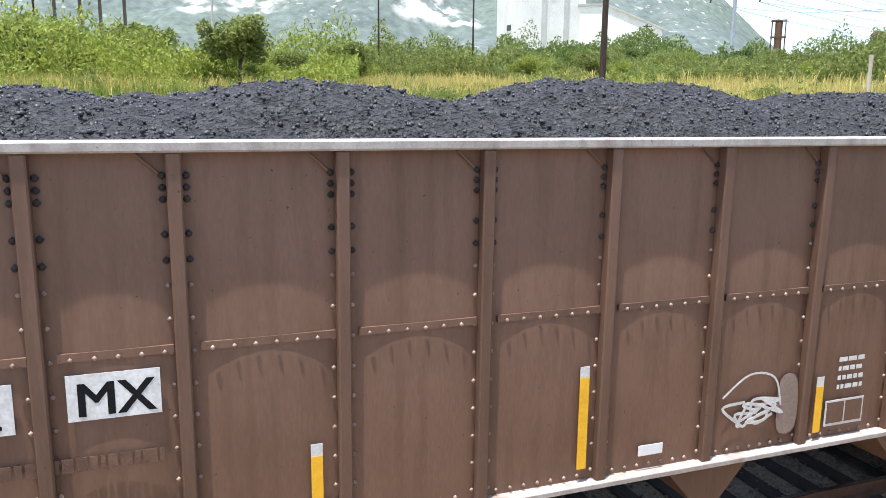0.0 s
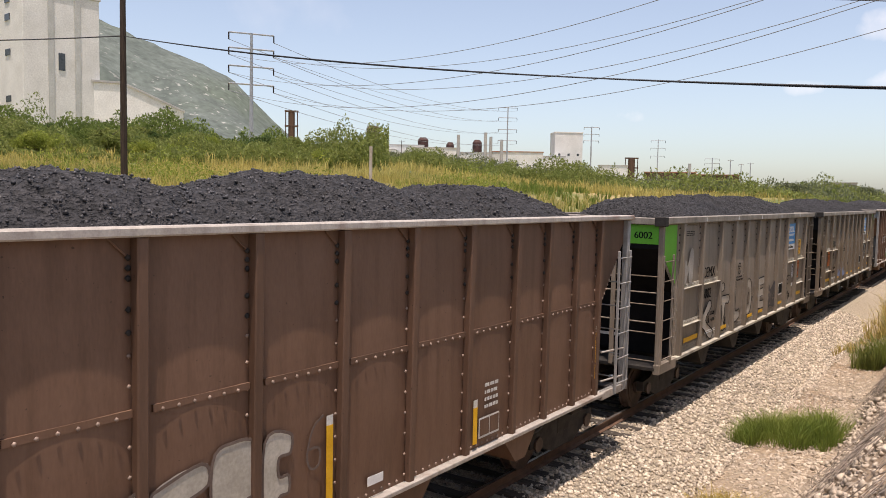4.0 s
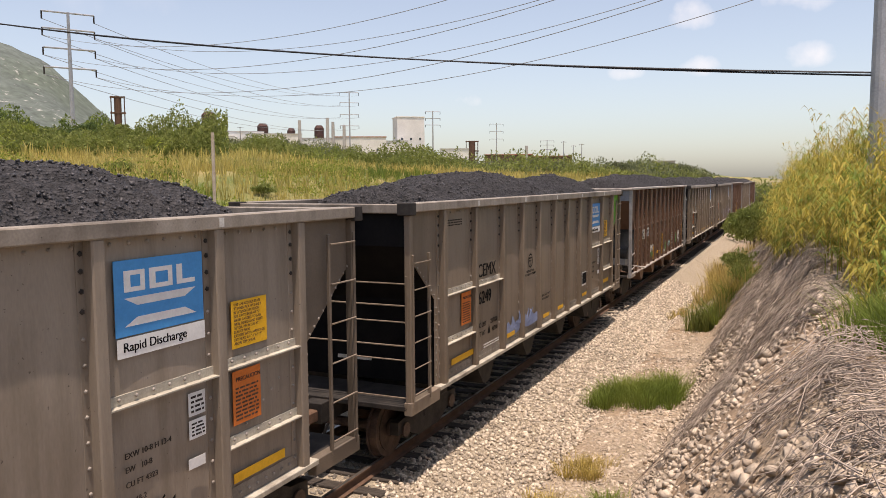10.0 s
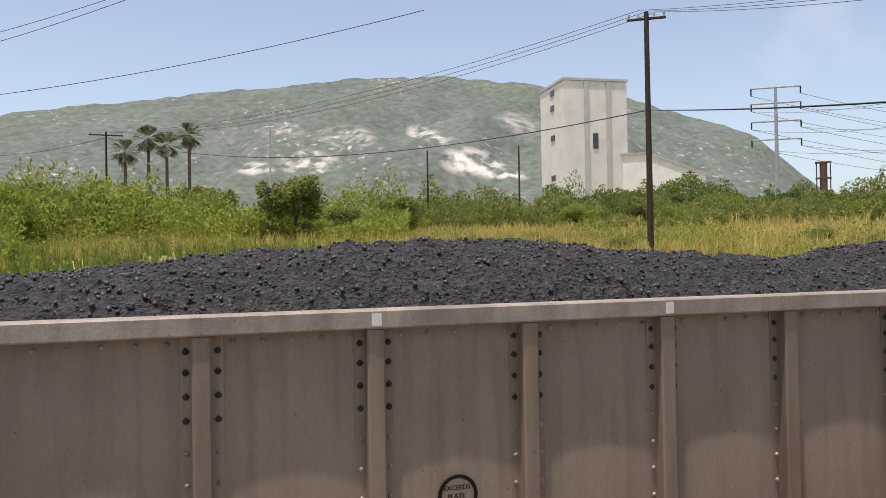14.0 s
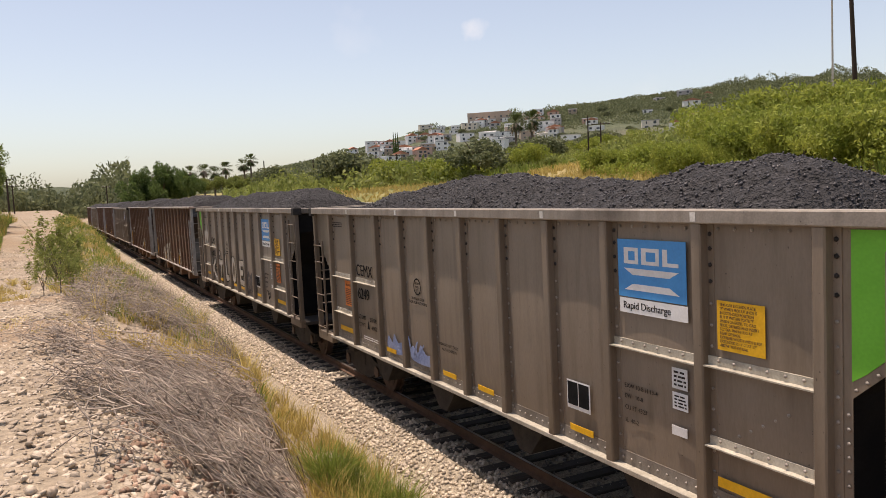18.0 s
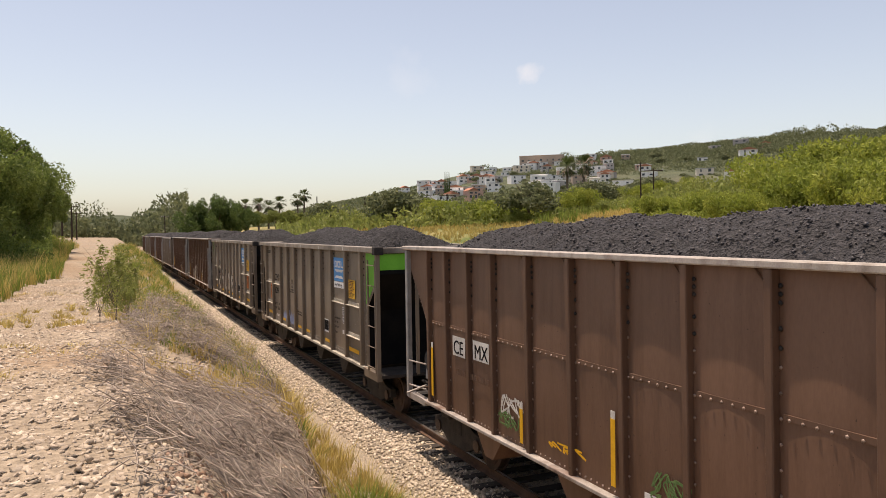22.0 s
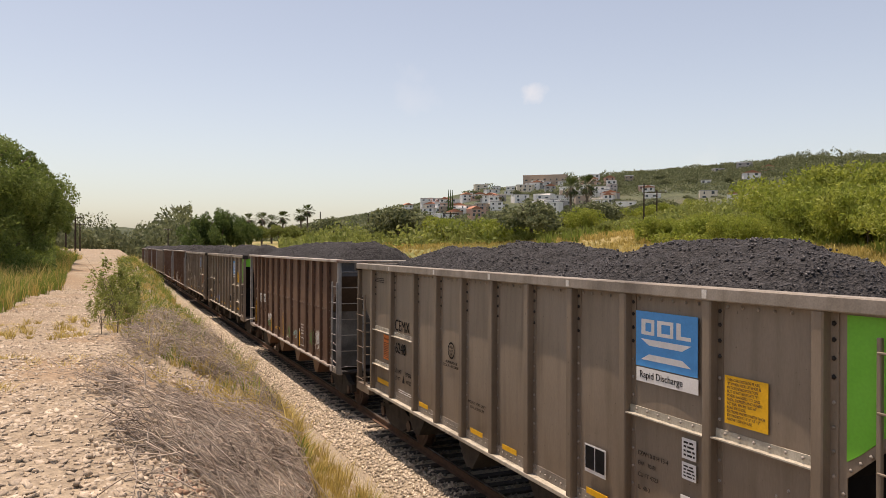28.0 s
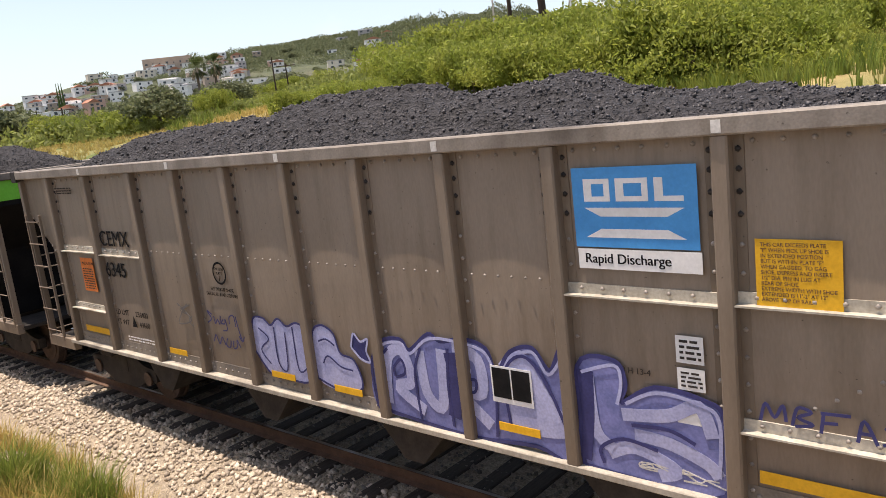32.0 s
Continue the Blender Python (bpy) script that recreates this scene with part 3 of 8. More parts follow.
build_track(TRACK2_Y, "railway_track_2", "empty second track with rusty rails", -30, 40)

# ---- hopper cars ----
HALF = 1.625
GP = [0, 1.17, 2.34, 3.51, 4.93, 6.28]
G_POSTS = sorted({s * p for p in GP for s in (-1, 1)})
BP = [0, 1.14, 2.29, 3.44, 4.36, 5.30, 6.15]
B_POSTS = sorted({s * p for p in BP for s in (-1, 1)})


def bulged(w, h, depth, nx=6, nz=10):
    """A sheet panel, bowed out by its load; it faces -y."""
    bm = bmesh.new()
    g = [[bm.verts.new((w * (i / nx - 0.5), -depth * math.sin(math.pi * i / nx) ** 0.7 * math.sin(math.pi * min(1, (j / nz) * 0.94 + 0.03)) ** 0.8 if 0 < i < nx else 0, h * j / nz)) for i in range(nx + 1)] for j in range(nz + 1)]
    for j in range(nz):
        for i in range(nx):
            bm.faces.new((g[j][i], g[j][i + 1], g[j + 1][i + 1], g[j + 1][i]))
    return bm


def coal_mesh(seed, half, peaks, top):
    """A heap with several crowns; the slope falls to the rim all round."""
    nx, ny = 300, 64
    x, y = np.meshgrid(np.linspace(-half, half, nx), np.linspace(-1.42, 1.42, ny))
    z = np.zeros_like(x)
    for px, ph, pw in peaks:
        z = np.maximum(z, ph * np.exp(-((x - px) / pw) ** 2 * 0.9))
    side = np.clip(1 - (np.abs(y) / 1.45) ** 2.2, 0, 1)
    z = z * side * 0.86 + 0.06 * side
    z *= step(half - np.abs(x), 0.0, 2.3) * 0.9 + 0.1
    rough_ = vnoise(x, y, 0.9, seed) * 0.12 + vnoise(x, y, 0.33, seed + 1) * 0.08 + vnoise(x, y, 0.15, seed + 2) * 0.06 + vnoise(x, y, 0.08, seed + 3) * 0.045
    drop = -0.75 * (1 - step(half - np.abs(x), 0.2, 1.9))
    z = np.maximum(z + rough_ + top + drop, 3.74 - (7.3 - np.abs(x)) * 1.06)
    v = np.stack([x.ravel(), y.ravel(), z.ravel()], 1)
    i = (np.arange(ny - 1)[:, None] * nx + np.arange(nx - 1)[None]).ravel()
    return arrays("coal_load", v, np.stack([i, i + 1, i + 1 + nx, i + nx], 1), COAL)


LUMPS = {}


def lumps_on(load):
    """Loose pieces strewn over a heap; made once for each heap."""
    if load.name not in LUMPS:
        rng = np.random.default_rng(len(LUMPS) + 40)
        co = np.empty(len(load.vertices) * 3, np.float32)
        load.vertices.foreach_get("co", co)
        co = co.reshape(-1, 3)
        co = co[(np.abs(co[:, 1]) < 1.36) & (np.abs(co[:, 0]) < 7.1)]
        p = co[rng.integers(0, len(co), 15000)] + rng.normal(size=(15000, 3)) * [0.03, 0.03, 0.004]
        size = 0.007 + 0.022 * rng.random(15000) ** 2.6
        LUMPS[load.name] = scatter("loose_coal", RUBBLE_V, RUBBLE_F, np.concatenate([p, size[:, None]], 1), COALBIT, rng)
    return LUMPS[load.name]


RIVET_V = [(1, -.2, 0), (0, -.2, 1), (-1, -.2, 0), (0, -.2, -1), (.6, -.75, .6), (-.6, -.75, .6), (-.6, -.75, -.6), (.6, -.75, -.6), (0, -1, 0)]
RIVET_F = [(0, 1, 4), (1, 2, 5), (2, 3, 6), (3, 0, 7), (1, 5, 4), (2, 6, 5), (3, 7, 6), (0, 4, 7), (4, 5, 8), (5, 6, 8), (6, 7, 8), (7, 4, 8)]


def rivets(name, spots, size, material, parent):
    """Rivet heads on a face that looks to -y. spots: x, y, z."""
    s = np.array(spots, float)
    v = np.array(RIVET_V)[None] * size + s[:, None, :]
    f = np.array(RIVET_F)[None] + (np.arange(len(s)) * len(RIVET_V))[:, None, None]
    return tagged(part(name, arrays(name, v.reshape(-1, 3), f.reshape(-1, 3), material), material, parent), kind="stuff")


def bogie(car, x):
    """A three-piece bogie under a car."""
    t = part("bogie", (lambda bm: (box(bm, x - 0.22, x + 0.22, -1.1, 1.1, 0.45, 0.78, 0.03), bm)[1])(bmesh.new()), DARKSTEEL, car, "grimy cast-steel bogie")
    for s in (-1, 1):
        bm = bmesh.new()
        y0, y1 = s * 1.02 - 0.07, s * 1.02 + 0.07
        prism(bm, [(x - 1.12, 0.42), (x - 1.12, 0.62), (x - 0.75, 0.66), (x - 0.45, 0.80), (x + 0.45, 0.80), (x + 0.75, 0.66), (x + 1.12, 0.62), (x + 1.12, 0.42), (x + 0.8, 0.40), (x + 0.4, 0.22), (x - 0.4, 0.22), (x - 0.8, 0.40)], y0, y1)
        part("side_frame", bm, DARKSTEEL, t)
        for k in (-0.14, 0.0, 0.14):
            bm = bmesh.new()
            rod(bm, (x + k, s * 1.02 - s * 0.0, 0.30), (x + k, s * 1.02, 0.58), 0.06, 8)
            part("coil_spring", bm, RUST, t)
    for wx in (x - 0.89, x + 0.89):
        bm = bmesh.new()
        rod(bm, (0, -1.1, 0), (0, 1.1, 0), 0.08, 10)
        for s in (-1, 1):
            rod(bm, (0, s * 0.70, 0), (0, s * 0.82, 0), 0.457, 28)
            rod(bm, (0, s * 0.66, 0), (0, s * 0.70, 0), 0.485, 28)
            rod(bm, (0, s * 0.82, 0), (0, s * 0.835, 0), 0.36, 24)
            rod(bm, (0, s * 0.835, 0), (0, s * 0.90, 0), 0.14, 12)
            for a in range(3):
                c, q = math.cos(a * 2.094) * 0.08, math.sin(a * 2.094) * 0.08
                rod(bm, (c, s * 0.90, q), (c, s * 1.12, q), 0.02, 6)
            rod(bm, (0, s * 1.10, 0), (0, s * 1.13, 0), 0.12, 12)
        w = part("wheelset", bm, WHEEL, car, "worn steel wheelset")
        w.location = (wx, 0, 0.457)
    return t


WHEEL = mat("worn_wheel_steel", (0.060, 0.040, 0.032), (0.11, 0.075, 0.058), 0.65, 0.3, scale=5, fine=40, bump=0.2)


def coupler(car, s, end):
    bm = bmesh.new()
    box(bm, s * (end - 0.9), s * (end - 0.1), -0.10, 0.10, 0.74, 0.92, 0.02)
    box(bm, s * (end - 0.15), s * (end + 0.12), -0.16, 0.16, 0.70, 0.96, 0.04)
    part("coupler", bm, RUST, car, "rusty knuckle coupler")
    bm = bmesh.new()
    prev = Vector((s * (end - 0.5), -0.3, 0.75))
    for i in range(1, 9):
        u = i / 8
        p = Vector((s * (end - 0.5 + 0.6 * u), -0.3 + 0.25 * u, 0.75 - 0.42 * math.sin(u * math.pi)))
        rod(bm, prev, p, 0.022, 6)
        prev = p
    part("air_hose", bm, BLACK, car)


def ladder(car, x0, x1, y0, y1, z0, z1, n, material, name="ladder"):
    bm = bmesh.new()
    dx, dy = (0.03, 0.02)
    for x, y in ((x0, y0), (x1, y1)):
        box(bm, x - 0.021, x + 0.021, y - 0.021, y + 0.021, z0, z1, 0.006)
    l = part(name, bm, material, car, "steel end ladder")
    for i in range(n):
        z = z0 + 0.18 + (z1 - z0 - 0.30) * i / (n - 1)
        bm = bmesh.new()
        rod(bm, (x0, y0 - 0.03, z), (x1, y1 - 0.03, z), 0.011, 6)
        part("rung", bm, material, l)
    return l


def underside(car, half, color, chutes):
    """Centre sill, bolsters, and the hopper chutes that hang between the bogies."""
    bm = bmesh.new()
    box(bm, -half - 0.2, half + 0.2, -0.17, 0.17, 0.70, 1.02, 0.01)
    part("centre_sill", bm, DARKSTEEL, car)
    for c in chutes:
        bm = bmesh.new()
        w, b = 0.62, 0.14
        for y0, y1 in ((-1.36, -0.25), (0.25, 1.36)):
            prism(bm, [(c - w, 1.10), (c - b, 0.55), (c + b, 0.55), (c + w, 1.10)], y0, y1)
        part("hopper_chute", bm, color, car, "sloping discharge chute")
    for s in (-1, 1):
        bm = bmesh.new()
        box(bm, s * 5.9 - 0.2, s * 5.9 + 0.2, -1.35, 1.35, 0.82, 1.10, 0.02)
        part("bolster", bm, DARKSTEEL, car)
        bogie(car, s * 5.9)
        coupler(car, s, half + 0.72)


def grey_car():
    car = new("hopper_car")
    Z0, Z1, SY = 1.12, 3.93, 1.49
    edges = [-7.45] + G_POSTS + [7.45]
    cache = {}
    for a, b in zip(edges, edges[1:]):
        if abs(a) > 7 or abs(b) > 7:
            s = -1 if a < 0 else 1
            bm = bmesh.new()
            prism(bm, [(s * 6.28, Z0), (s * 6.50, Z0), (s * 6.50, 2.52), (s * 7.45, 3.34), (s * 7.45, Z1), (s * 6.28, Z1)], -SY, -SY + 0.01)
            part("side_panel", bm, GREY, car)
            continue
        w = round(b - a, 2)
        if w not in cache:
            cache[w] = part("side_panel", bulged(w, Z1 - Z0, 0.030), GREY, car, smooth=True)
            p = cache[w]
        else:
            p = part("side_panel", cache[w].data, GREY, car)
        p.location = ((a + b) / 2, -SY, Z0)
    bm = bmesh.new()
    prism(bm, [(-6.5, Z0), (6.5, Z0), (6.5, 2.52), (7.45, 3.34), (7.45, Z1), (-7.45, Z1), (-7.45, 3.34), (-6.5, 2.52)], SY - 0.01, SY)
    part("far_side_sheet", bm, GREY, car)
    bm = bmesh.new()
    box(bm, -0.064, 0.064, -HALF + 0.02, -SY + 0.005, Z0, Z1, 0.014)
    post = part("side_post", bm, GREY, car)
    post.location.x = G_POSTS[0]
    for i, x in enumerate(G_POSTS):
        if i:
            p = part("side_post", post.data, GREY, car)
            p.location.x = x
        q = part("side_post", post.data, GREY, car)
        q.matrix_basis = pose(x, 0, 0, 0, 0, 180)
        bm = bmesh.new()
        box(bm, x - 0.142, x + 0.142, -SY - 0.016, -SY + 0.004, Z0, Z1, 0.004)
        part("post_flange", bm, GREY, car)
    # top rail: both sides and both ends
    for s in (-1, 1):
        bm = bmesh.new()
        box(bm, -7.55, 7.55, s * HALF, s * (HALF - 0.21), Z1 - 0.005, 4.06, 0.012)
        part("top_rail", bm, RIM, car, "pale worn top rail")
        if s < 0:
            for x in (-4.93, -2.34, 0, 2.34, 4.93):
                bm = bmesh.new()
                box(bm, x - 0.035, x + 0.035, -HALF - 0.004, -HALF, 3.945, 4.035)
                part("tape_mark", bm, SPRAYPALE, car, "small white tape mark")
        bm = bmesh.new()
        box(bm, s * 7.56, s * 7.40, -HALF + 0.02, HALF - 0.02, 3.91, 4.045, 0.012)
        part("end_rail", bm, RIM, car)
        for y in (-1, 1):
            bm = bmesh.new()
            box(bm, s * 7.39, s * 7.58, y * (HALF - 0.22), y * (HALF + 0.006), 3.88, 4.068, 0.012)
            part("corner_cap", bm, DARKSTEEL, car, "black steel corner cap")
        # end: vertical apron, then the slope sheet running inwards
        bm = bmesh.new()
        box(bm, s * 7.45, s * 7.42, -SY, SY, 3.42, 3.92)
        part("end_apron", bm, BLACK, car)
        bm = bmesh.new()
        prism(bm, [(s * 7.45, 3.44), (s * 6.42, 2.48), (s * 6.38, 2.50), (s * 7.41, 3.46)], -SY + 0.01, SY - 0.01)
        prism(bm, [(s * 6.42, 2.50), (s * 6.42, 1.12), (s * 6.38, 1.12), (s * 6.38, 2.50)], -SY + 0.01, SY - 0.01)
        part("slope_sheet", bm, BLACK, car, "black end slope sheet")
        for y in (-1.52, 1.52):
            bm = bmesh.new()
            box(bm, s * 7.44 - 0.05, s * 7.44 + 0.05, y - 0.05, y + 0.05, 1.02, 3.92, 0.01)
            part("corner_post", bm, GREY, car)
        for y in (-0.55, 0.55):
            bm = bmesh.new()
            box(bm, s * 7.475 - 0.035, s * 7.475 + 0.035, y - 0.04, y + 0.04, 1.02, 3.92, 0.008)
            part("end_post", bm, GREY, car)
        if s < 0:
            for z in (1.95, 2.55):
                bm = bmesh.new()
                rod(bm, (s * 7.44, -1.5, z), (s * 7.44, 1.5, z), 0.013, 6)
                part("grab_rail", bm, GREY, car)
        ladder(car, s * 7.42, s * 6.86, -1.57, -1.57, 1.05, 3.30 if s < 0 else 3.75, 6, GREY)
        if s < 0:
            ladder(car, s * 7.475, s * 7.475, -1.5, -0.55, 1.0, 3.0, 4, GREY, "end_ladder")
        bm = bmesh.new()
        box(bm, s * 6.45, s * 7.50, -1.5, 1.5, 0.98, 1.06, 0.01)
        part("end_platform", bm, DARKSTEEL, car)
        bm = bmesh.new()
        box(bm, s * 6.5, s * 7.5, -1.58, -1.45, 0.92, 1.12, 0.01)
        part("end_sill", bm, GREY, car)
        # pressed lettering bars on the black end
        if s < 0:
            bm = bmesh.new()
            box(bm, s * 6.43, s * 6.435, -0.3, 0.35, 1.42, 1.48)
            part("stencil_bar", bm, SPRAYPALE, car, "unreadable pale stencil")
    bm = bmesh.new()
    box(bm, -6.52, 6.52, -HALF + 0.015, -SY + 0.02, 1.07, 1.135, 0.008)
    part("side_sill", bm, DUST, car, "dusty side sill")
    bm = bmesh.new()
    box(bm, -6.52, 6.52, SY - 0.02, HALF - 0.015, 1.07, 1.135, 0.008)
    part("side_sill", bm, GREY, car)
    # dirty splash plate with a bolt row along the foot
    bm = bmesh.new()
    box(bm, -6.3, 6.3, -SY - 0.018, -SY - 0.010, 1.13, 1.29)
    part("foot_plate", bm, RIM, car)
    for a, b, zs in ((-6.28, -4.93, (1.77, 2.57)), (-4.93, -3.51, (2.55,)), (3.51, 4.93, (2.55,)), (4.93, 6.28, (1.77, 2.57))):
        for z in zs:
            bm = bmesh.new()
            box(bm, a + 0.06, b - 0.06, -HALF + 0.03, -SY, z - 0.045, z - 0.030)
            box(bm, a + 0.06, b - 0.06, -SY - 0.035, -SY - 0.02, z - 0.030, z + 0.055)
            part("stiffener" if z < 2 else "upper_stiffener", bm, DUST, car, "dust-topped angle stiffener")
    spots = []
    for x in G_POSTS:
        for dx in (-0.104, 0.104):
            spots += [(x + dx, -SY - 0.014, z) for z in np.arange(1.25, 3.30, 0.21)]
    # upper rivets in dark steel: the top rail's shade and coal dust, as colour
    rivets("upper_bolts", [(x + dx, -SY - 0.014, z) for x in G_POSTS for dx in (-0.104, 0.104) for z in (3.36, 3.52, 3.68, 3.82)], 0.025, DARKSTEEL, car)
    for a, b in zip(edges[1:-1], edges[2:-1]):
        spots += [(x, -SY - 0.005, 3.87) for x in np.arange(a + 0.2, b - 0.15, 0.2)]
        spots += [(x, -SY - 0.018, 1.21) for x in np.arange(a + 0.15, b - 0.1, 0.14)]
    spots += [(s * (6.52 + 0.95 * u), -SY - 0.002, 2.58 + 0.8 * u) for s in (-1, 1) for u in np.arange(0.02, 1, 0.1)]
    spots += [(s * 6.47, -SY - 0.002, z) for s in (-1, 1) for z in np.arange(1.3, 2.5, 0.12)]
    for a, b, z in ((-6.28, -4.93, 1.77), (-6.28, -4.93, 2.57), (-4.93, -3.51, 2.55), (3.51, 4.93, 2.55), (4.93, 6.28, 1.77), (4.93, 6.28, 2.57)):
        rivets("stiffener_bolts" if z < 2 else "upper_stiffener_bolts", [(x, -SY - 0.036, z + 0.02) for x in np.arange(a + 0.2, b - 0.1, 0.19)], 0.020, mat_rivet, car)
    spots += [(s * (5.35 + 0.14 * i), -SY - 0.016, 1.90 + 0.085 * i) for s in (1,) for i in range(5)]
    rivets("rivets", spots, 0.020, mat_rivet, car)
    underside(car, 7.55, DARKSTEEL, (-3.9, -1.3, 1.3, 3.9))
    return car


LATER = []


def brown_car():
    car = new("hopper_car")
    Z0, Z1, SY = 1.10, 4.04, 1.49
    edges = [-6.35] + B_POSTS + [6.35]
    cache = {}
    for a, b in zip(B_POSTS, B_POSTS[1:]):
        w = round(b - a, 2)
        p = part("side_panel", cache[w], BROWN, car) if w in cache else part("side_panel", bulged(w, Z1 - Z0, 0.035), BROWN, car, smooth=True)
        cache[w] = p.data
        p.location = ((a + b) / 2, -SY, Z0)
    for s in (-1, 1):
        bm = bmesh.new()
        prism(bm, [(s * 6.15, Z0), (s * 6.38, Z0), (s * 6.38, 2.62), (s * 7.10, 3.50), (s * 7.32, 3.70), (s * 7.32, Z1), (s * 6.15, Z1)], -SY, -SY + 0.01)
        part("side_panel", bm, BROWN, car)
    bm = bmesh.new()
    prism(bm, [(-6.38, Z0), (6.38, Z0), (6.38, 2.62), (7.32, 3.70), (7.32, Z1), (-7.32, Z1), (-7.32, 3.70), (-6.38, 2.62)], SY - 0.01, SY)
    part("far_side_sheet", bm, BROWN, car)
    # posts lean out slightly from a deep top to a shallow foot
    bm = bmesh.new()
    d = bmesh.ops.create_cube(bm, size=1.0, matrix=Matrix.LocRotScale((0, -SY - 0.055, (Z0 + Z1) / 2), None, (0.10, 0.12, Z1 - Z0)))
    for v in d["verts"]:
        if v.co.y < -SY - 0.06 and v.co.z < 2:
            v.co.y += 0.035
    bmesh.ops.bevel(bm, geom=bm.edges[:], offset=0.012, segments=1, affect="EDGES")
    post = part("side_post", bm, BROWN, car)
    post.location.x = B_POSTS[0]
    for i, x in enumerate(B_POSTS):
        if i:
            part("side_post", post.data, BROWN, car).location.x = x
        part("side_post", post.data, BROWN, car).matrix_basis = pose(x, 0, 0, 0, 0, 180)
    for s in (-1, 1):
        bm = bmesh.new()
        box(bm, -7.42, 7.42, s * HALF, s * (HALF - 0.19), 4.04, 4.12, 0.014)
        part("top_rail", bm, BRIM, car, "worn pale-edged top rail")
        bm = bmesh.new()
        box(bm, s * 7.43, s * 7.25, -HALF + 0.02, HALF - 0.02, 4.03, 4.10, 0.012)
        part("end_rail", bm, BRIM, car)
        bm = bmesh.new()
        box(bm, s * 7.33, s * 7.30, -SY, SY, 3.66, 4.03)
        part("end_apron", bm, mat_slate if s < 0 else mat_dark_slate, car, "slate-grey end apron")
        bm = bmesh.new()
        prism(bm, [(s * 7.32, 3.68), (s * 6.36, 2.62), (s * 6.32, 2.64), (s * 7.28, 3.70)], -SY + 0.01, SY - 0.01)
        part("slope_sheet", bm, BROWN if s < 0 else DARKBROWN, car, "brown end slope sheet" if s < 0 else "dark brown end slope sheet")
        bm = bmesh.new()
        box(bm, s * 6.36, s * 6.32, -SY + 0.01, SY - 0.01, 1.05, 2.63)
        part("end_wall", bm, mat_soot, car, "sooty grey lower end wall")
        for y in (-1.53, 1.53):
            bm = bmesh.new()
            box(bm, s * 7.30 - 0.06, s * 7.30 + 0.06, y - 0.05, y + 0.05, 0.98, 4.03, 0.012)
            part("corner_post", bm, POSTGREY, car, "faded grey corner post")
        for y in (-0.75, -0.25, 0.25, 0.75) if s < 0 else (0.12, 1.0):
            bm = bmesh.new()
            box(bm, s * 7.26 - 0.045, s * 7.26 + 0.045, y - 0.045, y + 0.045, 1.02, 3.67, 0.01)
            part("end_post", bm, POSTGREY if abs(y) > 0.5 else BROWN, car)
        for z in (1.25, 1.75):
            bm = bmesh.new()
            rod(bm, (s * 7.30, -1.56, z), (s * 6.40, -1.52, z + 0.04), 0.016, 6)
            part("grab_rail", bm, BRIM, car, "bare steel grab rail")
        bm = bmesh.new()
        box(bm, s * 6.40, s * 7.34, -1.56, -1.44, 0.96, 1.10, 0.01)
        part("end_sill", bm, BRIM, car)
        bm = bmesh.new()
        box(bm, s * 7.05, s * 7.40, -1.45, 1.45, 1.0, 1.05)
        part("end_platform", bm, DARKSTEEL, car)
        y_ = (0.8, 1.5) if s < 0 else (-1.5, -0.85)
        ladder(car, s * 7.34, s * 7.34, y_[0], y_[1], 1.0, 3.9, 7, POSTGREY, "end_ladder")
    ladder(car, 7.32, 6.84, -1.60, -1.60, 1.0, 3.50, 6, POSTGREY)
    # brake gear on the leading platform
    bm = bmesh.new()
    rod(bm, (-6.72, -1.34, 1.80), (-6.72, -0.50, 1.80), 0.21, 18)
    rod(bm, (-6.72, -0.50, 1.80), (-6.72, -0.42, 1.80), 0.21, 18, 0.12)
    part("air_reservoir", bm, mat_soot, car, "dusty air reservoir")
    bm = bmesh.new()
    rod(bm, (-6.9, 0.6, 1.3), (-6.55, 0.6, 1.3), 0.14, 12)
    part("brake_cylinder", bm, mat_soot, car)
    bm = bmesh.new()
    bmesh.ops.create_circle(bm, segments=20, radius=0.27)
    ring = bmesh.new()
    for i in range(20):
        a, b = i * math.tau / 20, (i + 1) * math.tau / 20
        rod(ring, (-7.33, 0.95 + 0.27 * math.cos(a), 1.85 + 0.27 * math.sin(a)), (-7.33, 0.95 + 0.27 * math.cos(b), 1.85 + 0.27 * math.sin(b)), 0.018, 6)
        if i % 5 == 0:
            rod(ring, (-7.33, 0.95, 1.85), (-7.33, 0.95 + 0.27 * math.cos(a), 1.85 + 0.27 * math.sin(a)), 0.012, 6)
    bm.free()
    part("hand_brake_wheel", ring, RUST, car)
    bm = bmesh.new()
    prism(bm, [(-6.98, 1.40), (-6.46, 1.40), (-6.40, 1.62), (-6.95, 1.60)], -1.30, -0.60)
    part("reservoir_bracket", bm, POSTGREY, car)
    # pipes, levers and rods of the brake rigging
    rg = random.Random(77)
    for i in range(18):
        bm = bmesh.new()
        p = Vector((-6.5 - rg.uniform(0, 0.7), rg.uniform(-1.2, 0.6), rg.uniform(1.05, 1.35)))
        for _ in range(3):
            q = p + Vector((rg.uniform(-0.25, 0.25), rg.uniform(-0.5, 0.5), rg.uniform(-0.15, 0.28)))
            q.x = max(-7.25, min(-6.4, q.x))
            rod(bm, p, q, 0.016 + 0.008 * (i % 3), 6)
            p = q
        part("brake_pipe", bm, (DARKSTEEL, RUST, BRIM)[i % 5 % 3], car)
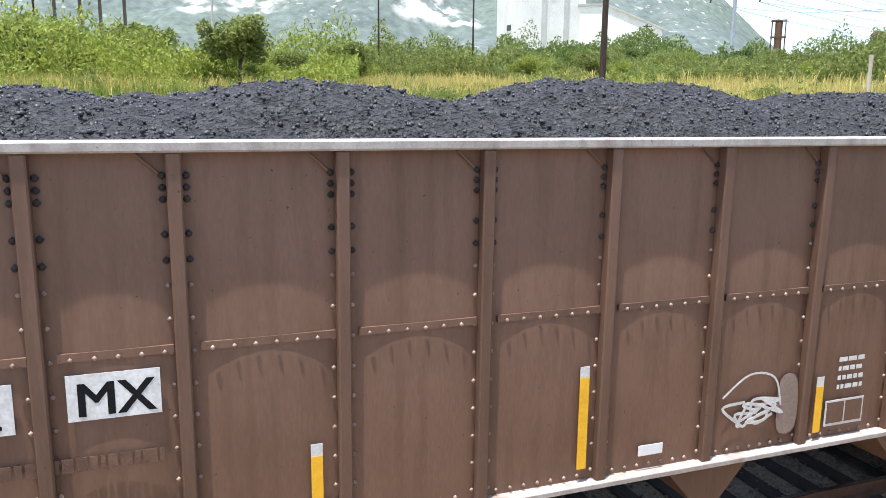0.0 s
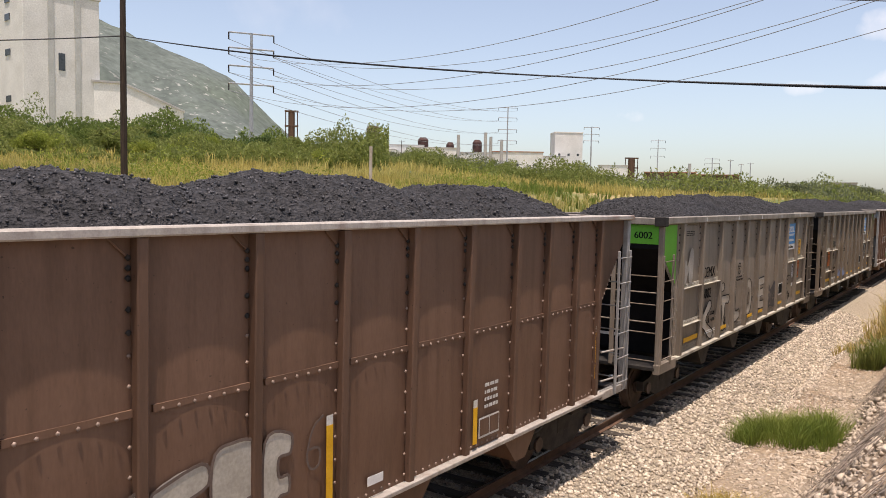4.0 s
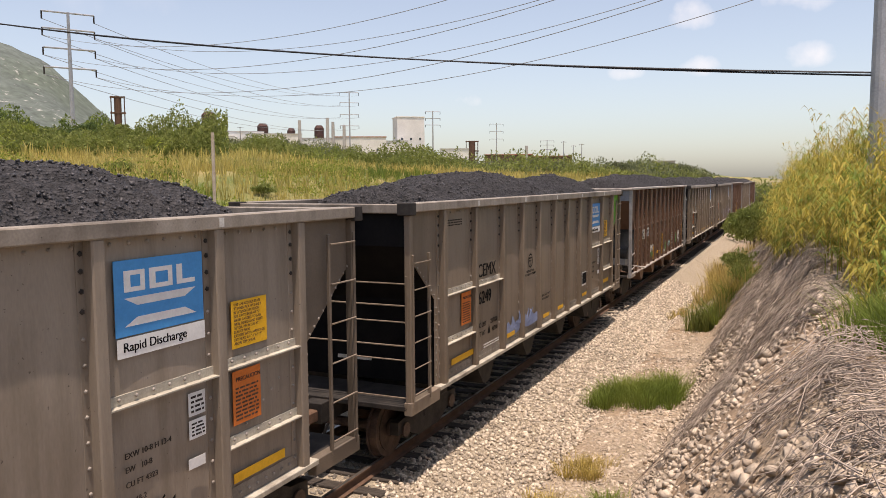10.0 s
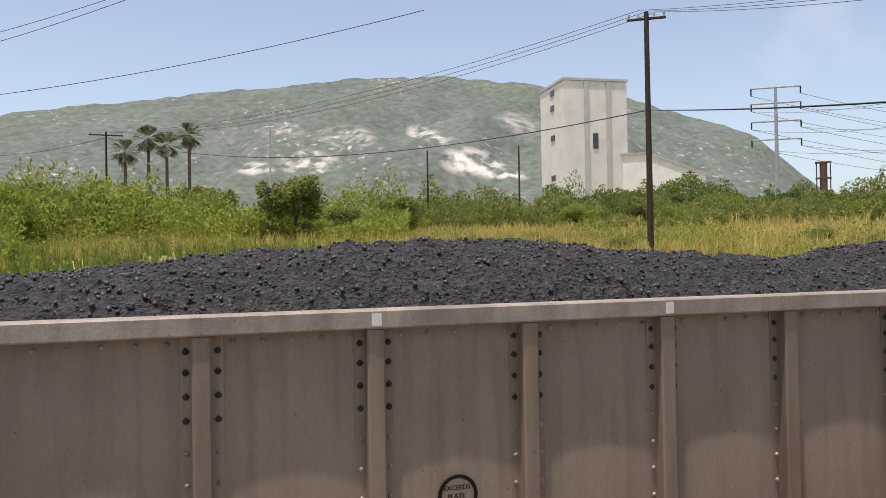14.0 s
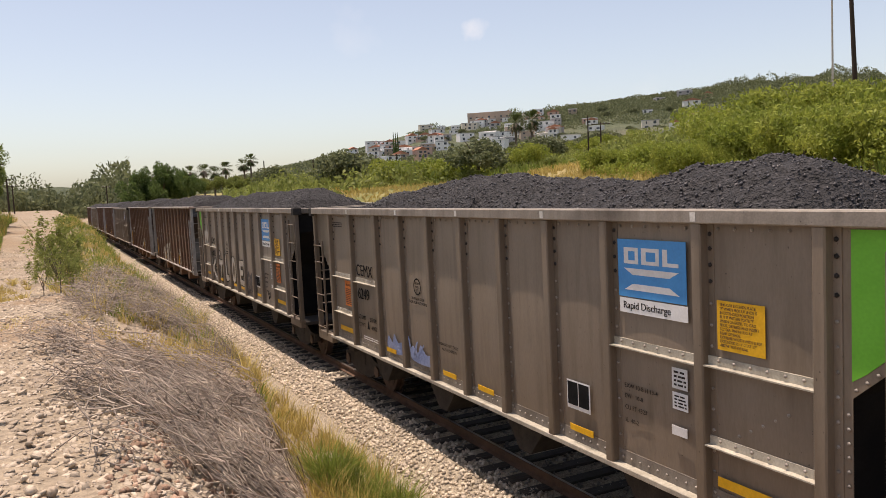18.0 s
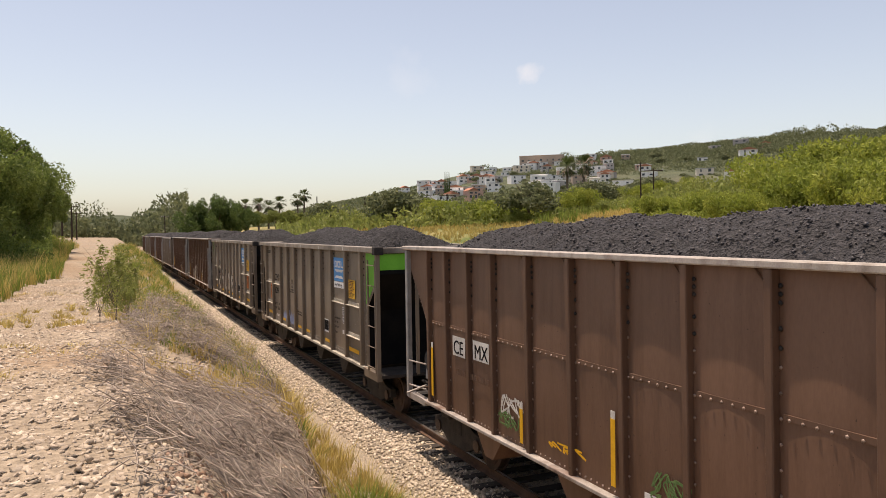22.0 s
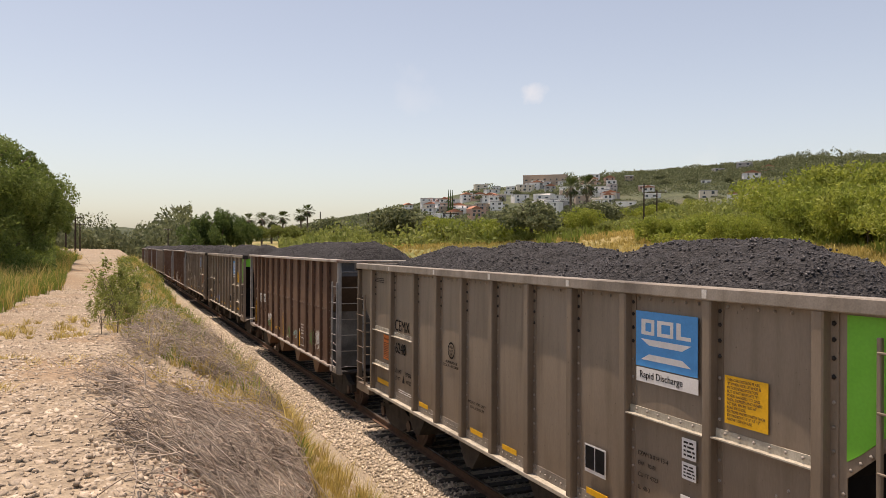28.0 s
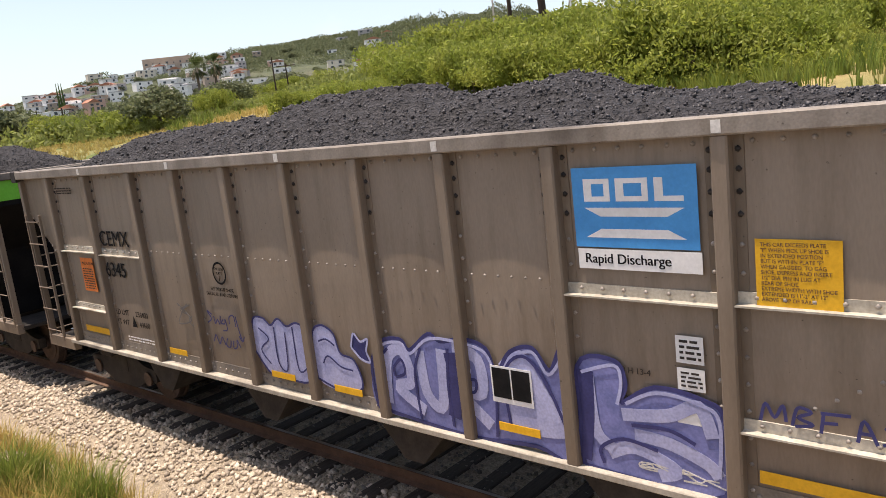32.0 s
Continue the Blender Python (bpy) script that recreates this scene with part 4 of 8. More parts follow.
    for p, q, r in (((-7.34, -1.5, 1.02), (-7.42, -0.3, 0.92), 0.016), ((-7.42, -0.3, 0.92), (-7.5, -0.1, 1.05), 0.016), ((-7.30, -0.9, 1.35), (-6.6, 0.2, 1.52), 0.03), ((-7.2, 0.1, 1.1), (-7.3, 0.7, 1.6), 0.035), ((-7.0, -0.5, 1.2), (-7.32, 0.8, 1.25), 0.025)):
        bm = bmesh.new()
        rod(bm, p, q, r, 6)
        part("brake_lever", bm, RUST if r > 0.02 else BRIM, car)
    bm = bmesh.new()
    box(bm, -7.62, -7.22, -0.24, 0.24, 1.04, 1.11, 0.015)
    box(bm, -7.55, -7.10, -0.20, 0.20, 0.90, 1.04, 0.02)
    part("striker_casting", bm, POSTGREY, car, "dusty pale striker casting")
    bm = bmesh.new()
    for i in range(9):
        box(bm, -7.30 + 0.05 * i, -7.285 + 0.05 * i, 0.55, 1.35, 1.28, 1.31)
    for y in (0.55, 0.8, 1.07, 1.335):
        box(bm, -7.31, -6.88, y, y + 0.015, 1.27, 1.305)
    part("brake_step", bm, DARKSTEEL, car, "open steel grating step")
    for t, z in (("DO NOT", 2.36), ("HUMP", 2.22)):
        LATER.append((car, t, z))
    bm = bmesh.new()
    box(bm, -7.3, -7.05, 0.8, 1.1, 1.55, 2.1, 0.03)
    part("brake_gear_box", bm, RUST, car)
    bm = bmesh.new()
    box(bm, -6.40, 6.40, -HALF + 0.015, -SY + 0.02, 1.055, 1.11, 0.008)
    part("side_sill", bm, BRIM, car, "bare-edged side sill")
    bm = bmesh.new()
    box(bm, -6.40, 6.40, SY - 0.02, HALF - 0.015, 1.055, 1.11, 0.008)
    part("side_sill", bm, BROWN, car)
    for x in B_POSTS[1:]:
        bm = bmesh.new()
        rod(bm, (x - 0.10, -SY - 0.03, 3.90), (x - 0.24, -SY - 0.02, 4.03), 0.010, 5)
        part("rail_bracket", bm, BROWN, car)
    # lap seam half way up each panel
    bm = bmesh.new()
    for a, b in zip(B_POSTS, B_POSTS[1:]):
        box(bm, a + 0.12, b - 0.06, -SY - 0.040, -SY - 0.015, 2.64, 2.70)
    part("lap_seam", bm, BROWN, car)
    spots = []
    for x in B_POSTS:
        for dx in (-0.075, 0.075):
            spots += [(x + dx, -SY - 0.010, z) for z in np.arange(1.2, 3.2, 0.24)]
    # dark steel again stands for rim shade and coal dust on the upper rivets
    rivets("upper_bolts", [(x + dx, -SY - 0.010, z) for x in B_POSTS for dx in (-0.078, 0.078) for z in (3.30, 3.48, 3.72, 3.80, 3.88)], 0.028, DARKSTEEL, car)
    for a, b in zip(B_POSTS, B_POSTS[1:]):
        spots += [(x, -SY - 0.042, 2.655) for x in np.arange(a + 0.2, b - 0.1, 0.15)]
        spots += [(x, -SY - 0.012, 1.16) for x in np.arange(a + 0.15, b - 0.1, 0.13)]
    spots += [(s * (6.40 + 0.7 * u), -SY - 0.004, 2.70 + 0.82 * u) for s in (-1, 1) for u in np.arange(0.02, 1, 0.09)]
    spots += [(s * 6.30, -SY - 0.004, z) for s in (-1, 1) for z in np.arange(1.2, 2.6, 0.11)]
    rivets("rivets", spots, 0.020, mat_rivet2, car)
    underside(car, 7.43, BROWN, (-4.0, -1.35, 1.35, 4.0))
    return car


mat_rivet = mat("worn_rivet_heads", (0.23, 0.20, 0.17), (0.30, 0.265, 0.23), 0.5, scale=30, island=True)
mat_rivet2 = mat("worn_brown_rivet_heads", (0.20, 0.135, 0.10), (0.30, 0.22, 0.175), 0.5, scale=30, island=True)
mat_dark_slate = mat("dark_slate_paint", (0.045, 0.047, 0.052), (0.10, 0.105, 0.115), 0.7, scale=1.5, fine=40)
mat_slate = mat("slate_grey_paint", (0.16, 0.17, 0.19), (0.22, 0.23, 0.25), 0.6, scale=3, fine=40)
mat_soot = mat("sooty_grey_paint", (0.13, 0.125, 0.12), (0.24, 0.235, 0.225), 0.8, scale=1.5, fine=30, c3=(0.030, 0.029, 0.028), patch=0.46)

# ---- lettering and markings ----
FACE = -1.535


def lettering(text, x, z, size, parent, material=None, name="lettering", y=FACE, wide=1.0, label=""):
    cu = bpy.data.curves.new("text", "FONT")
    cu.body, cu.size, cu.align_x, cu.align_y, cu.extrude, cu.offset = text, size * 1.38, "LEFT", "BOTTOM_BASELINE", 0.0008, 0.0
    ob = new("text", cu)
    me = bpy.data.meshes.new_from_object(ob.evaluated_get(bpy.context.evaluated_depsgraph_get()))
    bpy.data.objects.remove(ob)
    me.materials.clear()
    if size > 0.03:
        # a bolder face: the same outline laid three times, side by side
        bm = bmesh.new()
        for k in (-1, 0, 1):
            n0 = len(bm.verts)
            bm.from_mesh(me)
            bm.verts.ensure_lookup_table()
            for v in bm.verts[n0:]:
                v.co.x += k * size * 0.028
                v.co.z += (k + 1) * 0.0006
        bm.to_mesh(me)
        bm.free()
    p = tagged(part(name, me, material or INK, parent, label), kind="stuff")
    p.matrix_basis = pose(x, y, z, 90, 0, 0) @ Matrix.Diagonal((wide, 1, 1, 1))
    return p


def plate(name, x0, x1, z0, z1, material, parent, label="", y=FACE, thick=0.004):
    bm = bmesh.new()
    box(bm, x0, x1, y - thick, y, z0, z1)
    return part(name, bm, material, parent, label)


def bars(x0, x1, z0, z1, rows, material, parent, y=FACE - 0.005, name="text_bar", seed=1):
    """Writing too small to read: broken bars."""
    rng = random.Random(seed)
    h = (z1 - z0) / rows
    bm = bmesh.new()
    for i in range(rows):
        x = x0
        while x < x1 - 0.02:
            w = rng.uniform(0.03, 0.11)
            e = min(x + w, x1)
            box(bm, x, e, y - 0.002, y, z1 - (i + 0.75) * h, z1 - (i + 0.28) * h)
            x = e + 0.018
    return tagged(part(name, bm, material, parent), kind="stuff")


def stroke(name, pts, width, material, parent, y=FACE - 0.003, depth=0.003, label=""):
    """A painted band along a smooth line through the points (x, z)."""
    p = [Vector(q) for q in pts]
    q = []
    for i in range(len(p) - 1):
        a, b, c, d = p[max(i - 1, 0)], p[i], p[i + 1], p[min(i + 2, len(p) - 1)]
        for k in range(5):
            t = k / 5
            q.append(0.5 * ((2 * b) + (c - a) * t + (2 * a - 5 * b + 4 * c - d) * t * t + (3 * b - a - 3 * c + d) * t ** 3))
    q.append(p[-1])
    STROKES[0] = (STROKES[0] + 1) % 7
    y = y - 0.0006 * STROKES[0]
    front, back = [], []
    bm = bmesh.new()
    for i, c in enumerate(q):
        d = q[min(i + 1, len(q) - 1)] - q[max(i - 1, 0)]
        d = d.normalized() if d.length > 1e-6 else Vector((1, 0))
        nrm = Vector((-d.y, d.x)) * width / 2
        yy = y - 0.0012 * i / len(q)
        ends = ((c.x - nrm.x, c.y - nrm.y), (c.x + nrm.x, c.y + nrm.y))
        front.append([bm.verts.new((ex, yy - 0.002, ez)) for ex, ez in ends])
        back.append([bm.verts.new((ex, yy, ez)) for ex, ez in ends])
    for i in range(len(q) - 1):
        a, b, e, f = front[i], front[i + 1], back[i], back[i + 1]
        bm.faces.new((a[0], b[0], b[1], a[1]))
        bm.faces.new((a[0], e[0], f[0], b[0]))
        bm.faces.new((a[1], b[1], f[1], e[1]))
    return part(name, bm, material, parent, label)


STROKES = [0]


def blob(name, outline, material, parent, y=FACE - 0.001, label=""):
    """A filled painted shape with a rounded outline of (x, z)."""
    p = [Vector(q) for q in outline]
    n = len(p)
    q = []
    for i in range(n):
        a, b, c, d = p[i - 1], p[i], p[(i + 1) % n], p[(i + 2) % n]
        for k in range(4):
            t = k / 4
            q.append(0.5 * ((2 * b) + (c - a) * t + (2 * a - 5 * b + 4 * c - d) * t * t + (3 * b - a - 3 * c + d) * t ** 3))
    bm = bmesh.new()
    f = bm.faces.new([bm.verts.new((v.x, y, v.y)) for v in q])
    r = bmesh.ops.extrude_face_region(bm, geom=[f])
    for v in r["geom"]:
        if isinstance(v, bmesh.types.BMVert):
            v.co.y -= 0.002
    bmesh.ops.triangulate(bm, faces=bm.faces[:])
    bmesh.ops.recalc_face_normals(bm, faces=bm.faces[:])
    return part(name, bm, material, parent, label)


def logo(car):
    """Blue panel with plain white block shapes and a ribbon, and its white caption strip."""
    x0, x1 = 3.70, 4.74
    plate("logo_panel", x0, x1, 3.09, 3.73, BLUE, car, "bright blue logo panel")
    for a, b in ((0.10, 0.32), (0.37, 0.63), (0.68, 0.90)):
        w = x1 - x0
        bm = bmesh.new()
        y = FACE - 0.004
        box(bm, x0 + a * w, x0 + a * w + 0.07, y - 0.003, y, 3.46, 3.64)
        box(bm, x0 + a * w + 0.07, x0 + b * w, y - 0.003, y, 3.46, 3.50)
        if a < 0.6:
            box(bm, x0 + a * w + 0.07, x0 + b * w, y - 0.003, y, 3.60, 3.64)
            box(bm, x0 + b * w - 0.05, x0 + b * w, y - 0.003, y, 3.50, 3.60)
        part("logo_block", bm, WHITE, car, "white block shape")
    for z0, z1, inset in ((3.34, 3.41, 0), (3.17, 3.24, 1)):
        bm = bmesh.new()
        a, b = x0 + 0.10, x1 - 0.10
        prism(bm, [(a, z1 if not inset else z0), (b, z1 if not inset else z0), (b - 0.14, z0 if not inset else z1), (a + 0.14, z0 if not inset else z1)], FACE - 0.007, FACE - 0.004)
        part("logo_ribbon", bm, WHITE, car, "white ribbon shape")
    plate("caption_strip", x0 + 0.01, x1 + 0.01, 2.91, 3.075, WHITE, car, "white caption strip")
    lettering("Rapid Discharge", x0 + 0.07, 2.96, 0.082, car, y=FACE - 0.005)


def small_marks(car, number, load, light, orange=(-5.52, -5.10), up=0.0, ring=(-1.74, 2.68)):
    gx, gz = ring[0] + 1.74, ring[1] - 2.68
    lettering("CEMX", -4.77 - 0.4 * up, 2.655 + up, 0.245, car, wide=1.0)
    lettering(number, -4.74 - 0.5 * up, 2.17 + up, 0.235, car)
    lettering("LD LMT", -4.76, 1.74, 0.088, car)
    lettering(load, -4.14, 1.74, 0.088, car)
    lettering("LT WT", -4.76, 1.58, 0.088, car)
    lettering(light, -4.07, 1.58, 0.088, car)
    bm = bmesh.new()
    prism(bm, [(-4.29, 1.57), (-4.15, 1.57), (-4.22, 1.74)], FACE - 0.004, FACE - 0.001)
    part("stencil_triangle", bm, INK, car, "black stencil triangle")
    plate("warning_label", orange[0], orange[1], 1.93 + 0.7 * up, 2.48 + 0.7 * up, ORANGE, car, "orange warning label")
    bars(orange[0] + 0.04, orange[1] - 0.04, 1.96 + 0.7 * up, 2.32 + 0.7 * up, 9, RUST, car, seed=3)
    lettering("PRECAUCION", orange[0] + 0.05, 2.37 + 0.7 * up, 0.045, car, RUST, y=FACE - 0.006)
    # consolidated stencil ring
    bm = bmesh.new()
    for i in range(24):
        a, b = i * math.tau / 24, (i + 1) * math.tau / 24
        v = [(ring[0] + r * math.cos(t), FACE - 0.002, ring[1] + r * math.sin(t)) for t, r in ((a, 0.152), (b, 0.152), (b, 0.124), (a, 0.124))]
        f = [bm.verts.new(p) for p in v]
        bm.faces.new(f[::-1])
    part("stencil_ring", bm, INK, car, "black stencil ring")
    lettering("EXCEEDS", gx - 1.85, gz + 2.72, 0.036, car)
    lettering("PLATE", gx - 1.82, gz + 2.66, 0.036, car)
    lettering("F", gx - 1.77, gz + 2.575, 0.065, car)
    lettering("SEE PICKUP SHOE", gx - 2.00, gz + 2.44, 0.048, car)
    lettering("DECAL BL & AR CORNERS", gx - 2.12, gz + 2.37, 0.047, car)
    lettering("RADIANT HEAT ONLY", -0.98, 1.78, 0.05, car, INKSOFT)
    lettering("MAX ALUMINUM", -0.88, 1.70, 0.05, car, INKSOFT)
    bars(-6.1, -5.5, 3.64, 3.76, 3, INKSOFT, car, seed=5)
    # service box, notices, reflectors
    plate("service_panel", 2.66, 3.12, 1.57, 1.93, WHITE, car, "white-framed black service panel", y=FACE - 0.016)
    plate("service_field", 2.68, 2.88, 1.62, 1.91, INK, car, y=FACE - 0.021)
    plate("service_field", 2.90, 3.10, 1.62, 1.91, INK, car, y=FACE - 0.021)
    plate("caution_label", 5.13, 5.69, 2.71, 3.19, YELLOW, car, "amber caution label")
    lettering("THIS CAR EXCEEDS PLATE\n\"F\" WHEN PICK UP SHOE IS\nIN EXTENDED POSITION\nBUT IS WITHIN PLATE \"F\"\nWHEN GAGGED. TO GAG\nSHOE, DEPRESS AND INSERT\n1/2\" DIA. PIN IN LUG AT\nREAR OF SHOE.\nEXTREME WIDTH WITH SHOE\nEXTENDED IS 11'-2\" AT 12\"\nABOVE TOP OF RAIL", 5.165, 2.745, 0.0285, car, RUST, y=FACE - 0.006, wide=0.92)
    for z0, z1 in ((2.20, 2.42), (1.98, 2.16)):
        plate("notice", 4.50, 4.72, z0, z1, WHITE, car, "small white notice")
        bars(4.53, 4.70, z0 + 0.02, z1 - 0.02, 4, INKSOFT, car, seed=9)
    plate("notice", 4.48, 4.70, 1.70, 1.80, WHITE, car)
    for text, z in (("EXW 10-8 H 13-4", 2.05), ("EW   10-8", 1.93), ("CU FT 4323", 1.80), ("IL  48-2", 1.65)):
        lettering(text, 3.74, z, 0.052, car, INKSOFT)
    for x in (-3.03, -0.6, 0.58, 2.93):
        plate("reflector", x - 0.23, x + 0.23, 1.29, 1.37, YELLOW, car, "amber reflector strip", y=FACE - 0.014, thick=0.006)
    plate("reflector", -5.95, -5.0, 1.34, 1.44, YELLOW, car, "amber reflector strip", thick=0.006)
    plate("reflector", 5.1, 5.95, 1.34, 1.44, YELLOW, car, "amber reflector strip", thick=0.006)
    bars(-4.5, -3.7, 1.33, 1.42, 2, WHITE, car, seed=13)


def green_end(car, s, number=None):
    """Green corner flash on the side and a green band over the end."""
    bm = bmesh.new()
    prism(bm, [(s * 6.50, 2.66), (s * 6.50, 3.90), (s * 7.44, 3.90), (s * 7.44, 3.44), (s * 6.62, 2.74)], -1.497, -1.491)
    part("corner_flash", bm, GREEN, car, "bright green corner flash")
    bm = bmesh.new()
    box(bm, s * 7.452, s * 7.458, -1.46, 1.46 if s < 0 else -0.62, 3.52, 3.90)
    part("end_band", bm, GREEN, car, "bright green end band")
    # rest of the band: end shade as well as coal grime is in the colour
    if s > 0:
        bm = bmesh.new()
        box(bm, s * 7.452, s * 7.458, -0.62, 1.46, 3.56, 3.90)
        part("end_band", bm, SHADEGRIMEGREEN, car, "green end band, coal grime and shade in its colour")
    if number and s < 0:
        for t, y in (("CEMX", -0.15), (number, -0.95)):
            p = lettering(t, 0, 0, 0.14, car)
            p.matrix_basis = pose(s * 7.462, -y if s > 0 else y, 3.63, 90, 0, 90 if s > 0 else -90)


def tag_lines(car, x, z, w, h, n, material, seed, width=0.02):
    """Scribbled spray lines."""
    rng = random.Random(seed)
    for _ in range(n):
        cx = x + rng.uniform(0, w)
        pts = [(cx + rng.uniform(-0.2, 0.2), z + rng.uniform(0, h)) for _ in range(5)]
        stroke("spray_line", pts, width, material, car)


mat_tag_worn = mat("worn_pale_stencil_paint", (0.36, 0.32, 0.275), (0.46, 0.415, 0.36), 0.65, scale=6, fine=40)


def brown_marks(car, variant):
    o, tall = (0.10, 0.22) if variant == "B" else (0.0, 0.25)
    plate("mark_plate", -5.05 + o, -4.52 + 0.4 * o, 2.18, 2.16 + tall + 0.12, mat_tag_worn if o else SPRAYPALE, car, "pale mark plate")
    plate("mark_plate", -4.20 + o, -3.60 + 0.4 * o, 2.22, 2.18 + tall + 0.12, mat_tag_worn if o else SPRAYPALE, car, "pale mark plate")
    lettering("CE", -5.01 + o, 2.22, tall, car, y=FACE - 0.005)
    lettering("MX", -4.15 + o, 2.25, tall, car, y=FACE - 0.005)
    bars(-4.9, -3.6, 1.80, 2.02, 1, RUST, car, seed=21)
    for x, z0, z1 in ((-6.06, 1.25, 2.28), (-2.56, 1.2, 1.82), (-0.24, 1.24, 2.18), (2.43, 1.2, 1.78), (6.10, 1.4, 2.28)):
        plate("reflector", x, x + 0.09, z0, z1 - 0.1, YELLOW, car, "amber reflector strip", y=FACE - 0.01, thick=0.006)
        plate("tape_residue", x, x + 0.09, z1 - 0.1, z1, SPRAYPALE, car, y=FACE - 0.01)
    bars(2.70, 3.03, 1.60, 1.98, 4, SPRAYPALE, car, seed=23)
    plate("data_panel", 2.58, 3.08, 1.24, 1.51, SPRAYPALE, car, "white-framed data panel")
    plate("data_field", 2.60, 2.82, 1.27, 1.49, BROWN, car, y=FACE - 0.005)
    plate("data_field", 2.84, 3.06, 1.27, 1.49, BROWN, car, y=FACE - 0.005)
    plate("notice", 0.40, 0.66, 1.26, 1.36, WHITE, car)
    for s in (-1, 1):
        for t, y in (("CEMX", 0.62), ("91222", 0.06)):
            if variant == "B" and s < 0:
                p = lettering(t, 0, 0, 0.15, car)
                p.matrix_basis = pose(-7.336, y, 3.78, 90, 0, -90)


CARS = []
P = 16.5


grey_base, brown_base = grey_car(), brown_car()
for car_, text_, z_ in LATER:
    p_ = lettering(text_, 0, 0, 0.085, car_, INKSOFT)
    p_.matrix_basis = pose(-6.366, -0.30, z_, 90, 0, -90)
# plain templates first, so that copies carry no one else's marks
order = {-8: "b", -7: "g", -6: "b", -5: "b", -4: "g", -3: "b", -2: "b", -1: "g", 0: "g", 1: "b", 2: "g", 3: "g", 4: "b", 5: "g", 6: "b"}
bodies = {}
for kind_, base in (("g", grey_base), ("b", brown_base)):
    ks = [k for k in order if order[k] == kind_]
    bodies[ks[0]] = base
    for k in ks[1:]:
        bodies[k] = copy_thing(base, Matrix())
coal_a = coal_mesh(1, 7.25, [(-4.2, 0.52, 2.6), (-0.8, 0.64, 2.2), (3.6, 0.60, 2.8)], 3.96)
coal_b = coal_mesh(5, 7.25, [(-4.6, 0.52, 2.8), (-1.4, 0.60, 3.4), (1.8, 0.66, 3.6), (4.8, 0.64, 2.6)], 3.99)
coal_d = coal_mesh(13, 7.25, [(-5.2, 0.50, 2.4), (-2.4, 0.58, 2.4), (0.8, 0.66, 2.6), (4.4, 0.60, 2.6)], 3.99)
coal_c = coal_mesh(9, 7.25, [(-1.6, 0.62, 4.6), (4.3, 0.60, 2.2)], 3.93)
coal_g = coal_mesh(17, 7.25, [(-3.8, 0.54, 2.6), (-0.2, 0.70, 2.3), (2.3, 0.54, 1.8)], 3.97)
LOAD = {k: {0: coal_c, -1: coal_a, -2: coal_d, -3: coal_d, 1: coal_b, 2: coal_a, 3: coal_g}.get(k, (coal_a, coal_b, coal_c)[k % 3]) for k in order}
NUMBERS = {-1: ("6002", "237000", "49000", -1), 0: ("6249", "237100", "48900", 1), 2: ("6248", "237000", "49000", 1), 3: ("6345", "236400", "49600", 0)}
LABELS = {-1: "taupe hopper car heaped with coal, green corner, sprayed outlines", 0: "taupe hopper car heaped with coal, blue spray at the foot", 2: "clean taupe hopper car heaped with coal, green rear corner", 3: "taupe hopper car heaped with coal, large lilac spray painting",
          -3: "brown hopper car heaped with coal, pale spray tag", -2: "brown hopper car heaped with coal, grey block spray painting", 1: "brown hopper car heaped with coal, small spray tags"}
for k in sorted(order):
    car = bodies[k]
    tagged(car, LABELS.get(k, "taupe hopper car heaped with coal, far down the train" if order[k] == "g" else "rust-brown hopper car heaped with coal, far down the train"), "hopper car", "train of loaded hopper cars")
    if order[k] == "g":
        logo(car)
        if k in NUMBERS:
            n_, a_, b_, s_ = NUMBERS[k]
            small_marks(car, n_, a_, b_, (5.12, 5.56) if k == -1 else (-5.68, -5.25) if k == 3 else (-5.52, -5.10), 0.175 if k == 3 else 0.0, (-1.66, 2.56) if k == 3 else (-1.70, 2.58) if k == 2 else (-1.74, 2.68))
            if k == 3:
                for p_ in car.children:
                    if p_.name.startswith("upper_stiffener"):
                        p_.location.z += 0.17
            if s_:
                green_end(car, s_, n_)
    else:
        brown_marks(car, {-2: "B"}.get(k, "A"))
    part("coal_load", LOAD[k], COAL, car, "heaped black coal", smooth=True)
    if -4 <= k <= 5:
        tagged(part("loose_coal", lumps_on(LOAD[k]), COALBIT, car, "loose lumps on the heap"), kind="stuff")
    if k in (-1, -4):
        for p_ in car.children:
            if p_.material_slots and p_.material_slots[0].material is GREY:
                p_.material_slots[0].link = "OBJECT"
                tail = p_.location.x + sum(v.co.x for v in p_.data.vertices) / len(p_.data.vertices) > 6.3
                p_.material_slots[0].material = GREYDARK if tail else GREYFADED
    CARS.append((car, k))

# ---- sprayed paint on the cars ----
def by_k(k):
    return bodies[k]


def block_shape(car, pts, fill, line, width=0.035):
    """A filled outline shape with a dark contour."""
    blob("spray_fill", pts, fill, car)
    stroke("spray_outline", list(pts) + [pts[0]], width, line, car, y=FACE - 0.005)


mat_tag_dark = mat("dark_tag_line", (0.12, 0.085, 0.07), (0.15, 0.11, 0.09), 0.6, scale=4)
c = by_k(-1)
blob("pale_patch", [(-6.2, 2.62), (-6.2, 3.08), (-5.95, 3.12), (-5.85, 3.0), (-5.7, 3.34), (-5.5, 3.3), (-5.52, 2.68), (-5.75, 2.66), (-5.8, 2.86), (-5.95, 2.64)], mat("pale_overpaint", (0.30, 0.27, 0.235), (0.35, 0.315, 0.275), 0.6, scale=4), c, label="pale overpainted patch")
